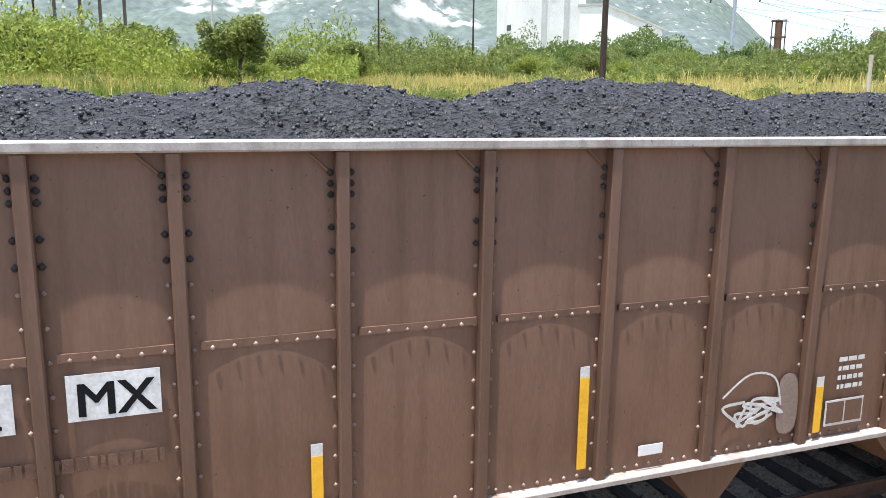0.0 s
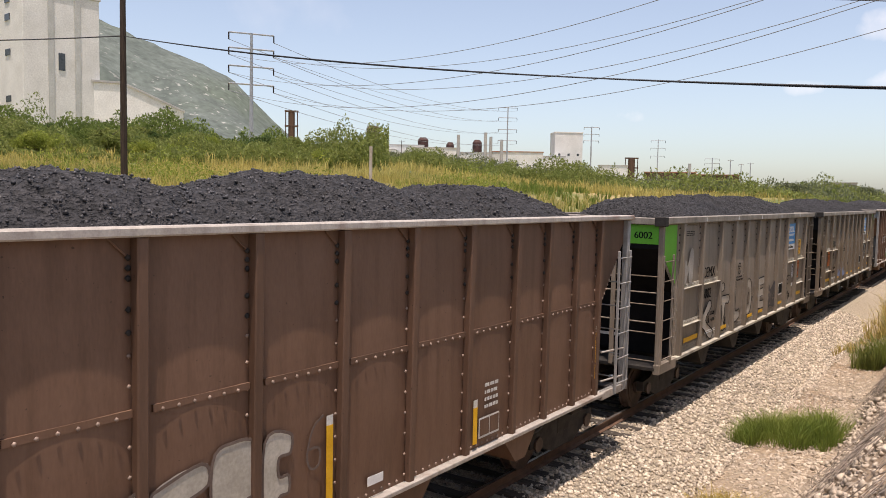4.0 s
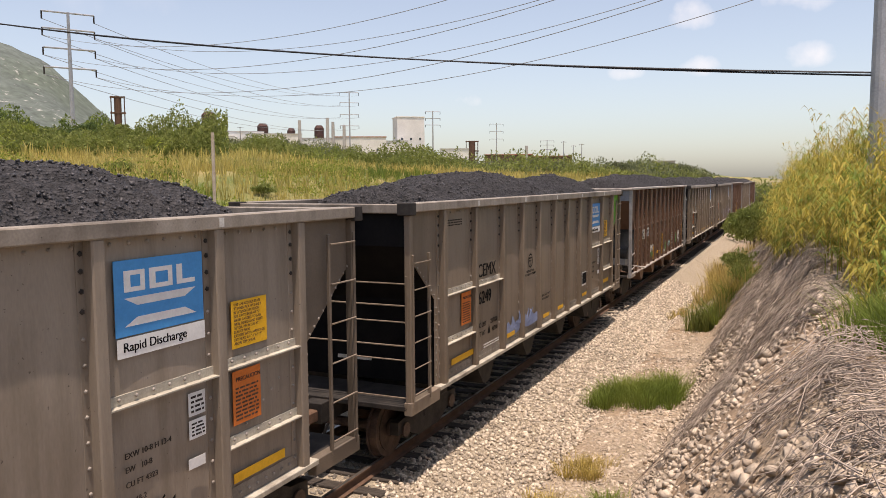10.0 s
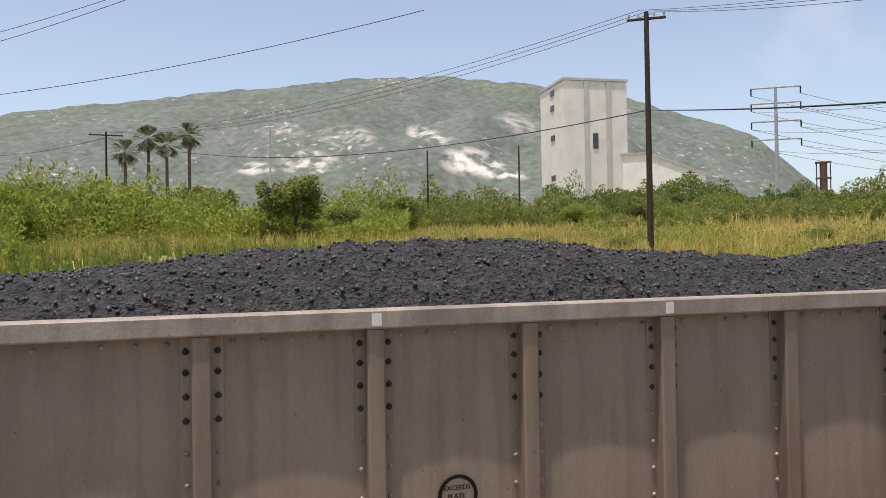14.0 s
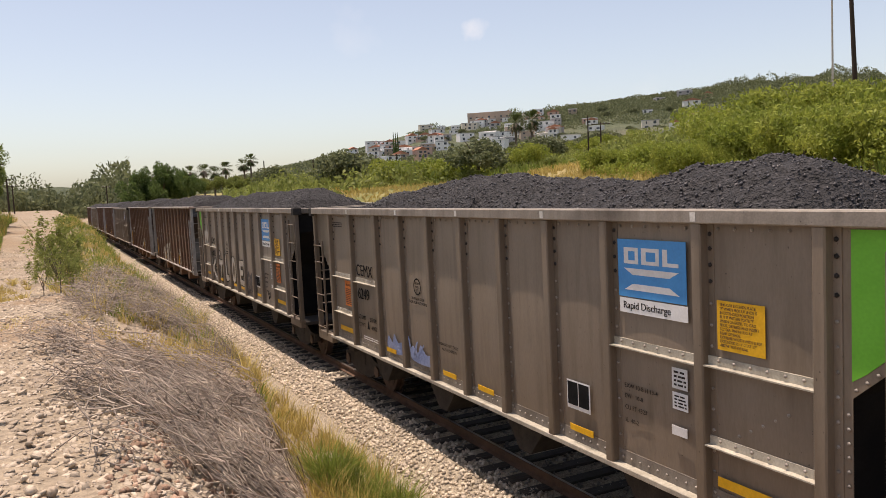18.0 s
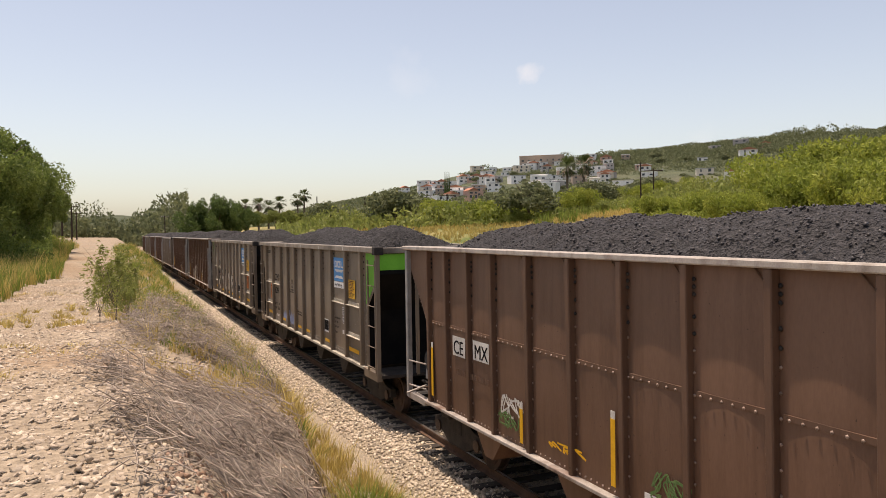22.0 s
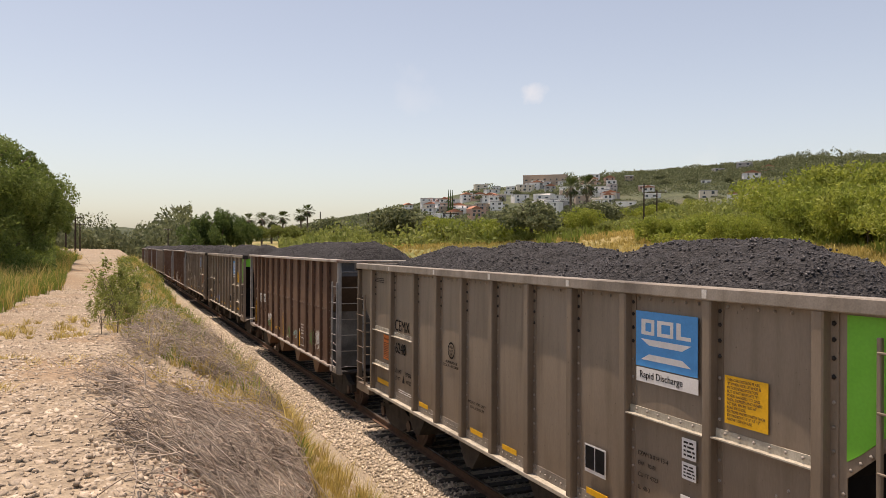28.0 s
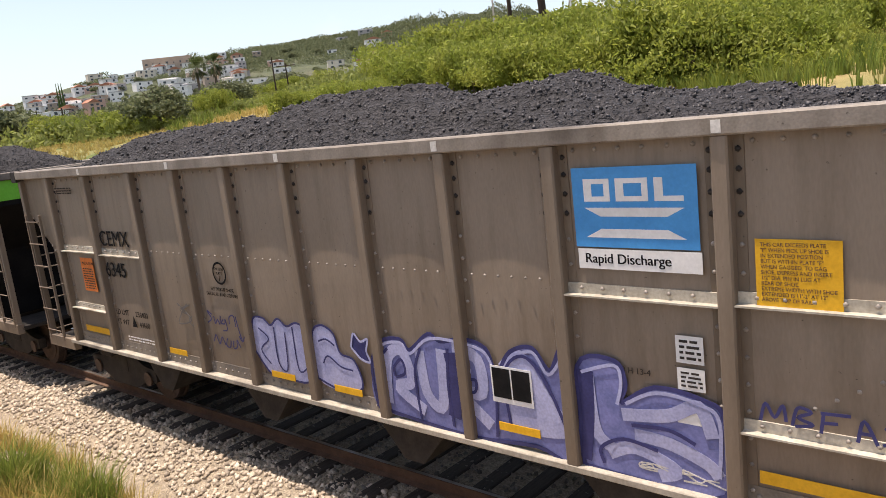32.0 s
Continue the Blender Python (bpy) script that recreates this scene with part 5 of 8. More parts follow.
mat_tag_pale = mat("thin_pale_spray", (0.33, 0.29, 0.24), (0.43, 0.385, 0.325), 0.7, scale=3, fine=30)
LETTERS = [
    [(-4.98, 1.2), (-4.98, 2.12), (-4.75, 2.14), (-4.72, 1.80), (-4.25, 2.10), (-4.05, 1.95), (-4.45, 1.66), (-3.9, 1.36), (-4.1, 1.18), (-4.68, 1.50), (-4.72, 1.18)],
    [(-3.30, 2.22), (-3.28, 2.40), (-3.08, 2.40), (-3.06, 2.24)],
    [(-3.45, 2.10), (-2.66, 2.08), (-2.66, 1.88), (-2.95, 1.86), (-2.92, 1.30), (-3.18, 1.30), (-3.20, 1.84), (-3.45, 1.86)],
    [(-2.24, 2.32), (-2.02, 2.32), (-2.00, 1.64), (-1.66, 1.62), (-1.66, 1.40), (-2.24, 1.40)],
    [(-1.14, 1.86), (-1.04, 2.24), (-0.80, 2.34), (-0.54, 2.24), (-0.42, 1.86), (-0.54, 1.48), (-0.80, 1.38), (-1.04, 1.48)],
]
for q in LETTERS:
    block_shape(c, q, mat_tag_pale, INK, 0.026)
blob("spray_hollow", [(-0.94, 1.86), (-0.88, 2.06), (-0.79, 2.12), (-0.68, 2.06), (-0.62, 1.86), (-0.68, 1.66), (-0.79, 1.60), (-0.88, 1.66)], GREY, c, y=FACE - 0.006)
stroke("spray_outline", [(-0.88, 1.76), (-0.80, 1.98), (-0.70, 1.76), (-0.80, 1.66), (-0.88, 1.76)], 0.02, INK, c, y=FACE - 0.010)
# the last letter from straight bands
for q in ([(0.34, 1.42), (0.34, 2.26)], [(0.26, 2.16), (0.86, 2.18)], [(0.30, 1.84), (0.78, 1.86)], [(0.26, 1.52), (0.88, 1.50)]):
    stroke("spray_outline", q, 0.24, INK, c, y=FACE - 0.004)
for q in ([(0.34, 1.44), (0.34, 2.24)], [(0.28, 2.16), (0.84, 2.18)], [(0.32, 1.84), (0.76, 1.86)], [(0.28, 1.52), (0.86, 1.50)]):
    stroke("spray_fill_band", q, 0.19, mat_tag_pale, c, y=FACE - 0.0125)
blob("dark_patch", [(1.25, 1.2), (1.22, 1.72), (1.55, 1.98), (1.70, 1.84), (2.2, 2.05), (2.32, 1.9), (2.5, 1.92), (2.5, 1.42), (2.2, 1.28), (1.7, 1.34)], mat("black_overspray", (0.045, 0.040, 0.042), (0.080, 0.072, 0.072), 0.6, scale=4), c, label="black oversprayed patch")
tag_lines(c, 1.3, 1.3, 1.1, 0.5, 4, GREY, 4, 0.018)
tag_lines(c, 3.75, 1.3, 0.5, 0.3, 4, INK, 6, 0.02)
tag_lines(c, -3.0, 1.2, 0.3, 0.4, 3, INK, 8, 0.02)
c = by_k(0)
for seed_, (x_, w_, h_) in enumerate(((-3.2, 0.7, 0.35), (-2.1, 0.85, 0.32))):
    blob("blue_patch", [(x_, 1.32), (x_ + 0.02, 1.32 + h_ * 0.8), (x_ + w_ * 0.3, 1.32 + h_ * 0.5), (x_ + w_ * 0.45, 1.32 + h_), (x_ + w_ * 0.7, 1.32 + h_ * 0.55), (x_ + w_, 1.32 + h_ * 0.6), (x_ + w_, 1.32)], SPRAYSKY, c, label="thin light blue spray")
    tag_lines(c, x_, 1.35, w_, 0.4, 3, SPRAYSKY, seed_ + 20, 0.03)
c = by_k(3)
# seam rows on this car's panels
rivets("seam_rivets", [(x, FACE - 0.005, 2.79) for a, b in zip(G_POSTS[2:-3], G_POSTS[3:-2]) for x in np.arange(a + 0.22, b - 0.15, 0.15)], 0.016, mat_rivet, c)
block_shape(c, [(-1.14, 1.62), (-1.08, 2.00), (-0.86, 2.04), (-0.72, 1.96), (-0.56, 2.06), (-0.40, 1.98), (-0.2, 2.04), (-0.02, 1.92), (-0.06, 1.36), (-0.5, 1.30), (-0.85, 1.32)], SPRAYLILAC, SPRAYBLUE, 0.025)
for q in ([(-0.98, 1.9), (-0.8, 1.78), (-0.98, 1.62), (-0.82, 1.45)], [(-0.66, 1.95), (-0.66, 1.5), (-0.5, 1.42), (-0.45, 1.9)], [(-0.3, 1.98), (-0.28, 1.45), (-0.1, 1.5)]):
    stroke("spray_outline", q, 0.02, SPRAYBLUE, c, y=FACE - 0.006)
block_shape(c, [(0.06, 1.40), (0.06, 1.92), (0.24, 2.06), (0.44, 1.98), (0.52, 1.76), (0.74, 1.70), (0.82, 1.40), (0.5, 1.30)], SPRAYLILAC, SPRAYBLUE, 0.025)
stroke("spray_outline", [(0.16, 1.86), (0.3, 1.9), (0.44, 1.84)], 0.02, SPRAYBLUE, c, y=FACE - 0.006)
stroke("spray_outline", [(0.2, 1.6), (0.3, 1.7), (0.5, 1.6), (0.7, 1.58)], 0.02, SPRAYBLUE, c, y=FACE - 0.006)
block_shape(c, [(0.72, 1.86), (0.78, 2.02), (0.88, 1.94), (1.0, 1.98), (0.96, 1.84), (1.0, 1.72), (0.86, 1.74)], SPRAYBLUE, SPRAYLILAC, 0.025)
block_shape(c, [(1.04, 1.22), (1.02, 1.70), (1.2, 1.98), (1.5, 2.04), (1.62, 1.94), (1.9, 2.14), (2.06, 2.08), (2.35, 2.14), (2.62, 2.08), (2.72, 1.86), (2.9, 2.08), (3.15, 2.15), (3.32, 1.96), (3.48, 2.16), (3.54, 1.16), (3.1, 1.20), (2.4, 1.14), (1.8, 1.16)], SPRAYMID, SPRAYBLUE, 0.04)
for q in ([(1.22, 1.3), (1.28, 1.8), (1.5, 1.92), (1.6, 1.6), (1.4, 1.5), (1.75, 1.3)], [(1.75, 1.95), (1.8, 1.5), (2.0, 1.4), (2.05, 2.0)], [(2.2, 2.02), (2.5, 1.96), (2.52, 1.62), (2.25, 1.6), (2.6, 1.3)], [(2.2, 1.85), (2.4, 1.78)], [(2.8, 1.9), (3.0, 2.05), (3.2, 1.75), (3.4, 1.5)]):
    stroke("spray_fill_band", q, 0.13, SPRAYLILAC, c, y=FACE - 0.006)
blob("spray_fill", [(2.86, 1.35), (2.86, 1.9), (3.04, 2.02), (3.22, 1.86), (3.4, 1.5), (3.42, 1.34)], SPRAYLILAC, c, y=FACE - 0.007)
block_shape(c, [(3.60, 1.14), (3.60, 2.04), (3.96, 2.14), (4.05, 1.95), (4.0, 1.78), (4.3, 1.96), (4.7, 1.92), (4.86, 1.78), (4.84, 1.16), (4.2, 1.12)], SPRAYMID, SPRAYBLUE, 0.04)
for q in ([(3.7, 2.0), (3.74, 1.5), (3.9, 1.35)], [(4.0, 1.68), (4.4, 1.74), (4.66, 1.86), (4.76, 1.62)], [(4.1, 1.52), (4.4, 1.50), (4.7, 1.40), (4.8, 1.3)], [(3.85, 1.3), (4.1, 1.4), (4.45, 1.28), (4.3, 1.2)]):
    stroke("spray_fill_band", q, 0.11, SPRAYLILAC, c, y=FACE - 0.006)
# light inner edges and dark letter lines over the large piece
for q in ([(1.06, 1.66), (1.22, 1.94), (1.5, 2.0), (1.62, 1.9), (1.9, 2.09), (2.3, 2.1), (2.6, 2.04), (2.7, 1.84)], [(2.92, 2.04), (3.15, 2.11), (3.3, 1.92), (3.46, 2.1)], [(3.64, 2.0), (3.96, 2.1), (4.01, 1.95), (3.96, 1.76)], [(4.04, 1.78), (4.32, 1.92), (4.68, 1.88), (4.82, 1.76), (4.80, 1.3)]):
    stroke("spray_line", q, 0.03, SPRAYLILAC, c, y=FACE - 0.010)
for q in ([(1.16, 1.25), (1.12, 1.7), (1.3, 1.92)], [(1.36, 1.72), (1.48, 1.82), (1.52, 1.68), (1.38, 1.62), (1.36, 1.72)], [(1.68, 1.2), (1.66, 1.7), (1.78, 1.98)], [(2.12, 1.2), (2.10, 1.6), (2.14, 2.02)], [(2.3, 1.72), (2.46, 1.74), (2.44, 1.62), (2.3, 1.6)], [(2.66, 1.2), (2.7, 1.6), (2.76, 1.84)], [(2.84, 1.3), (2.82, 1.86), (3.04, 2.06), (3.26, 1.86), (3.44, 1.46)], [(3.56, 1.2), (3.60, 1.6), (3.58, 2.0)], [(4.08, 1.60), (4.4, 1.62), (4.62, 1.54)], [(3.8, 1.2), (3.78, 1.34), (4.0, 1.46), (4.3, 1.42)]):
    stroke("spray_outline", q, 0.032, SPRAYBLUE, c, y=FACE - 0.011)
for q in ([(3.60, 1.2), (3.66, 1.6), (3.68, 2.02)], [(2.14, 1.3), (2.2, 1.66), (2.16, 1.98)]):
    stroke("spray_shadow", q, 0.15, SPRAYBLUE, c, y=FACE - 0.009)
for k in range(5):
    tag_lines(c, 4.12 + 0.14 * k, 1.20, 0.02, 0.10, 1, SPRAYPALE, 80 + k, 0.012)
for q in ([(5.12, 1.84), (5.16, 1.98), (5.22, 1.88), (5.28, 1.98), (5.30, 1.86)], [(5.34, 1.84), (5.38, 1.98), (5.47, 1.96), (5.38, 1.91), (5.48, 1.87), (5.36, 1.84)], [(5.53, 1.82), (5.55, 1.97)], [(5.53, 1.97), (5.72, 1.98)], [(5.54, 1.90), (5.64, 1.91)], [(5.76, 1.80), (5.80, 1.96), (5.88, 1.80)], [(5.78, 1.87), (5.86, 1.87)], [(6.02, 1.95), (5.93, 1.93), (6.02, 1.86), (5.91, 1.81)], [(6.20, 1.94), (6.09, 1.93), (6.08, 1.82), (6.20, 1.81), (6.21, 1.88), (6.14, 1.88)]):
    stroke("spray_line", q, 0.024, SPRAYBLUE, c)
# scribbled words low on the third panel
for q in ([(-2.00, 1.98), (-2.10, 2.02), (-2.02, 1.92), (-2.12, 1.86)], [(-1.96, 1.96), (-1.94, 1.86), (-1.88, 1.92), (-1.84, 1.86), (-1.80, 1.98)], [(-1.74, 1.94), (-1.80, 1.88), (-1.72, 1.88), (-1.70, 1.94), (-1.68, 1.80), (-1.78, 1.78)], [(-1.62, 1.88), (-1.60, 1.98), (-1.50, 2.0), (-1.48, 1.86)], [(-1.46, 2.0), (-1.42, 1.80), (-1.38, 1.68)], [(-1.44, 1.74), (-1.38, 1.67), (-1.32, 1.75)], [(-2.05, 1.60), (-1.98, 1.70), (-1.92, 1.58), (-1.84, 1.68), (-1.78, 1.58)], [(-1.72, 1.68), (-1.76, 1.58), (-1.68, 1.56), (-1.64, 1.66)], [(-1.58, 1.66), (-1.60, 1.56), (-1.52, 1.58), (-1.50, 1.68), (-1.44, 1.58)]):
    stroke("spray_line", q, 0.018, SPRAYBLUE, c)
tag_lines(c, -2.9, 1.75, 0.4, 0.35, 3, mat("grey_spray_line", (0.12, 0.11, 0.105), (0.15, 0.14, 0.13), 0.6), 33, 0.018)
c = by_k(-3)
stroke("spray_line", [(1.3, 1.7), (1.6, 1.9), (1.9, 1.84), (2.0, 1.55)], 0.02, SPRAYPALE, c)
tag_lines(c, 1.4, 1.38, 0.5, 0.3, 6, SPRAYPALE, 41, 0.028)
blob("pale_patch", [(1.98, 1.3), (1.98, 1.8), (2.18, 1.8), (2.2, 1.3)], mat("brown_overpaint", (0.20, 0.145, 0.115), (0.24, 0.18, 0.145), 0.6), c)
c = by_k(-2)
mat_tag_cream = mat("cream_tag_fill", (0.37, 0.335, 0.275), (0.45, 0.41, 0.345), 0.6, scale=5, fine=30)
for q in ([(-3.36, 1.13), (-3.34, 1.66), (-3.28, 1.78), (-2.92, 1.86), (-2.84, 1.52), (-2.70, 1.88), (-2.42, 2.0), (-2.26, 1.96), (-2.26, 1.16), (-2.62, 1.15), (-2.66, 1.36), (-2.78, 1.14), (-2.94, 1.40), (-3.02, 1.14)],
          [(-2.20, 1.98), (-1.72, 2.10), (-1.66, 1.90), (-1.95, 1.78), (-1.62, 1.62), (-1.62, 1.16), (-2.22, 1.15), (-2.22, 1.42), (-1.92, 1.46), (-2.22, 1.6)],
          [(-1.6, 1.15), (-1.62, 2.06), (-1.38, 2.20), (-1.12, 2.12), (-1.10, 1.7), (-1.3, 1.6), (-1.32, 1.15)],
          [(-1.04, 1.15), (-1.04, 2.1), (-0.72, 2.12), (-0.72, 1.94), (-0.86, 1.92), (-0.86, 1.74), (-0.74, 1.72), (-0.74, 1.56), (-0.86, 1.54), (-0.86, 1.36), (-0.66, 1.34), (-0.66, 1.16)]):
    block_shape(c, q, mat_tag_cream, mat_tag_dark, 0.03)
stroke("spray_line", [(-0.28, 2.2), (-0.42, 2.1), (-0.5, 1.85), (-0.45, 1.7), (-0.34, 1.72), (-0.34, 1.88), (-0.48, 1.9)], 0.026, mat_tag_dark, c)
bars(-3.95, -3.62, 1.42, 1.50, 1, SPRAYPALE, c, seed=27)
tag_lines(c, -3.95, 2.66, 0.25, 0.14, 2, SPRAYPALE, 51, 0.014)
c = by_k(1)
tag_lines(c, 4.65, 1.5, 0.6, 0.45, 7, SPRAYPALE, 61, 0.03)
tag_lines(c, 1.6, 1.38, 0.6, 0.3, 6, mat("teal_spray", (0.25, 0.42, 0.42), (0.32, 0.5, 0.5), 0.6), 62, 0.025)
tag_lines(c, -3.1, 1.5, 0.5, 0.35, 6, SPRAYPALE, 63, 0.03)
tag_lines(c, 3.95, 1.35, 0.45, 0.5, 9, SPRAYGREEN, 65, 0.03)
tag_lines(c, 0.5, 1.28, 0.55, 0.4, 8, SPRAYGREEN, 66, 0.022)
tag_lines(c, -3.1, 1.32, 0.55, 0.25, 7, SPRAYGREEN, 67, 0.022)
tag_lines(c, 4.6, 1.72, 0.65, 0.22, 8, SPRAYPALE, 68, 0.022)
tag_lines(c, 4.75, 1.34, 0.4, 0.3, 4, SPRAYPALE, 69, 0.022)
tag_lines(c, -2.0, 1.36, 1.3, 0.12, 5, YELLOW, 64, 0.025)
for k_ in (-4, -7, 5):
    tag_lines(by_k(k_), -3.0, 1.3, 5.0, 0.7, 9, SPRAYPALE, 70 + k_, 0.04)

# ---- far land ----
def ridge(name, prof, dist, depth, material, label, seed, foot=-2.0, rough_=1.0, n=150, m=26):
    """A mountain or hill whose skyline follows bearings and height angles, rising over a given depth."""
    az = np.linspace(prof[0][0], prof[-1][0], n)
    el = np.interp(az, [p[0] for p in prof], [p[1] for p in prof])
    v = []
    for j in range(m):
        u = j / (m - 1)
        d = dist + depth * u
        top = 4.4 + (dist + depth) * np.tan(np.radians(el))
        base = 4.4 + dist * math.tan(radians(foot))
        rise = u ** 1.15
        a = np.radians(az)
        x, y = -np.sin(a) * d, np.cos(a) * d
        z = base + (top - base) * rise
        nz = (vnoise(x, y, depth * 0.16, seed) * 0.13 + vnoise(x, y, depth * 0.06, seed + 1) * 0.06 + vnoise(x, y, depth * 0.02, seed + 2) * 0.025) * (top - base) * math.sin(math.pi * min(1, u * 0.96 + 0.04)) * rough_
        z = z + nz + (vnoise(x, y, depth * 0.03, seed + 3) * 0.02 * (top - base) * rough_ if j == m - 1 else 0)
        v.append(np.stack([x, y, z], 1))
    # back side falls away
    a = np.radians(az)
    d = dist + depth * 1.3
    v.append(np.stack([-np.sin(a) * d, np.cos(a) * d, np.full(n, -20.0)], 1))
    v = np.concatenate(v)
    i = (np.arange(m)[:, None] * n + np.arange(n - 1)[None]).ravel()
    me = arrays(name, v, np.stack([i, i + n, i + n + 1, i + 1], 1), material)
    return tagged(part(name, me, material, smooth=True), label, kind="structure")


ridge("backdrop_mountain", [(-46, 0.5), (-43, 4.0), (-41.7, 5.1), (-39, 7.8), (-36.5, 9.0), (-33.2, 10.0), (-30.2, 11.2), (-23, 12.5), (-17, 13.2), (-11.6, 13.2), (-6.5, 12.7), (0, 11.9), (6, 10.9), (11.7, 10.0), (17, 8.6), (22, 7.3), (27, 5.6), (34, 4.6)], 1300, 1100, HAZYSCRUB, "hazy grey-green limestone mountain with white scree", 3)
ridge("backdrop_hill", [(30, 5.0), (36, 6.0), (42.4, 6.0), (46, 5.8), (51.8, 5.5), (58, 5.0), (64.3, 4.3), (69, 3.2), (74, 2.2), (79, 1.2), (84, 0.8)], 300, 420, HILLGREEN, "scrubby hillside with houses", 8, foot=-0.6, rough_=0.5)
ridge("backdrop_far_hill", [(82, 0.6), (86, 1.0), (89.5, 1.35), (93, 1.2), (97, 0.8), (104, 0.6)], 700, 300, HILLGREEN, "low wooded hill far along the line", 12, foot=-0.4, rough_=0.5)


def hill_z(az, d):
    prof = [(30, 5.0), (36, 6.0), (42.4, 6.0), (46, 5.8), (51.8, 5.5), (58, 5.0), (64.3, 4.3), (69, 3.2), (74, 2.2), (79, 1.2), (84, 0.8)]
    el = np.interp(az, [p[0] for p in prof], [p[1] for p in prof])
    u = (d - 300) / 420
    top, base = 4.4 + 720 * math.tan(radians(el)), 4.4 + 300 * math.tan(radians(-0.6))
    return base + (top - base) * max(u, 0) ** 1.15


# ---- houses on the hillside ----
HOUSE_PAINT = [mat("house_paint", c, tuple(v * 0.9 for v in c), 0.85, scale=0.3, fine=4, bump=0.05) for c in ((0.82, 0.80, 0.77), (0.42, 0.33, 0.26), (0.56, 0.38, 0.30), (0.66, 0.60, 0.50), (0.45, 0.42, 0.40))]


def house(az, d, w, dp, h, paint, roof, rng, floors):
    z = hill_z(az, d) - 2.0
    p = at(az, 0, d)
    e = tagged(new("house"), rng.choice(["small flat-roofed plastered house on the hillside", "pale plastered house on the scrubby hillside", "two-storey house among the hillside scrub"]), "house", "hillside houses")
    e.matrix_basis = Matrix.Translation((p.x, p.y, z)) @ pose(0, 0, 0, 0, 0, az + rng.uniform(-25, 25))
    bm = bmesh.new()
    box(bm, -w / 2, w / 2, -dp / 2, dp / 2, 0, h + 2)
    part("wall", bm, paint, e)
    bm = bmesh.new()
    if roof is ROOFRED:
        prism(bm, [(-w / 2 - 0.4, h + 2), (w / 2 + 0.4, h + 2), (0, h + 4.0)], -dp / 2 - 0.4, dp / 2 + 0.4)
    else:
        box(bm, -w / 2 - 0.15, w / 2 + 0.15, -dp / 2 - 0.15, dp / 2 + 0.15, h + 2, h + 2.5)
    part("roof", bm, roof, e)
    n = max(2, int(w / 5))
    for f in range(floors):
        for i in range(n):
            bm = bmesh.new()
            x = -w / 2 + w * (i + 0.5) / n + rng.uniform(-0.3, 0.3)
            zz = 2.8 + f * 2.7
            ww = rng.uniform(0.4, 1.1)
            box(bm, x - ww, x + ww, -dp / 2 - 0.06, -dp / 2 + 0.05, zz, zz + rng.uniform(0.9, 1.8))
            part("window", bm, WINDOW, e)


rng = random.Random(11)
for i in range(120):
    az = rng.uniform(44, 70) if i % 3 == 0 else rng.uniform(54.5, 68)
    u = rng.uniform(0.42, 0.90) if i > 14 else rng.uniform(0.82, 0.97)
    fl = rng.choice([1, 1, 2, 2])
    house(az, 300 + 420 * u, rng.uniform(6, 13), rng.uniform(6, 9), 2.7 * fl, rng.choice([HOUSE_PAINT[0]] * 4 + HOUSE_PAINT), rng.choice([ROOFGREY, HOUSE_PAINT[0], HOUSE_PAINT[3], ROOFRED]), rng, fl)

# a long flat-roofed building high on the hill
house(59.3, 690, 38, 14, 8.1, HOUSE_PAINT[1], HOUSE_PAINT[1], random.Random(4), 2)

# ---- white silo building and works ----
def tower():
    d = 300.0
    e = tagged(new("silo_building"), "tall white concrete silo building with grey ribs", "industrial building")
    c = at(-25.7, 0, d)
    e.matrix_basis = Matrix.Translation((c.x, c.y, 10)) @ pose(0, 0, 0, 0, 0, -25.7 + 22)
    H = 62.0
    bm = bmesh.new()
    box(bm, 0, 26.5, 0, 26, 0, H, 0.2)
    part("wall", bm, PLASTER, e)
    bm = bmesh.new()
    box(bm, -0.4, 26.9, -0.4, 26.4, H, H + 0.9)
    part("parapet", bm, PLASTERSHADE, e)
    for x in (8.3, 17.5):
        bm = bmesh.new()
        box(bm, x, x + 1.8, -0.5, 0.0, 0, H - 0.5)
        part("rib", bm, PLASTERSHADE, e, "grey vertical rib")
    for x, z in ((11.8, 35.5),):
        bm = bmesh.new()
        box(bm, x, x + 2.2, -0.25, 0.1, z, z + 6)
        part("window", bm, WINDOW, e)
    for z in (24, 40, 52, 58):
        bm = bmesh.new()
        box(bm, -0.25, 0.1, 10, 14, z, z + 2.2)
        part("window", bm, WINDOW, e)
    a = tagged(new("annex_shed"), "low white shed with a pitched roof beside the silo", "industrial building")
    p = at(-31.5, 0, 310)
    a.matrix_basis = Matrix.Translation((p.x, p.y, 10)) @ pose(0, 0, 0, 0, 0, -30)
    bm = bmesh.new()
    prism(bm, [(-14, 0), (22, 0), (22, 24), (1, 33), (-14, 33)], 0, 30)
    part("wall", bm, PLASTER, a)
    bm = bmesh.new()
    prism(bm, [(-14.5, 33), (1, 33), (22.5, 23.8), (22.5, 24.6), (1, 33.8), (-14.5, 33.8)], -0.5, 30.5)
    part("roof", bm, ROOFGREY, a)


tower()


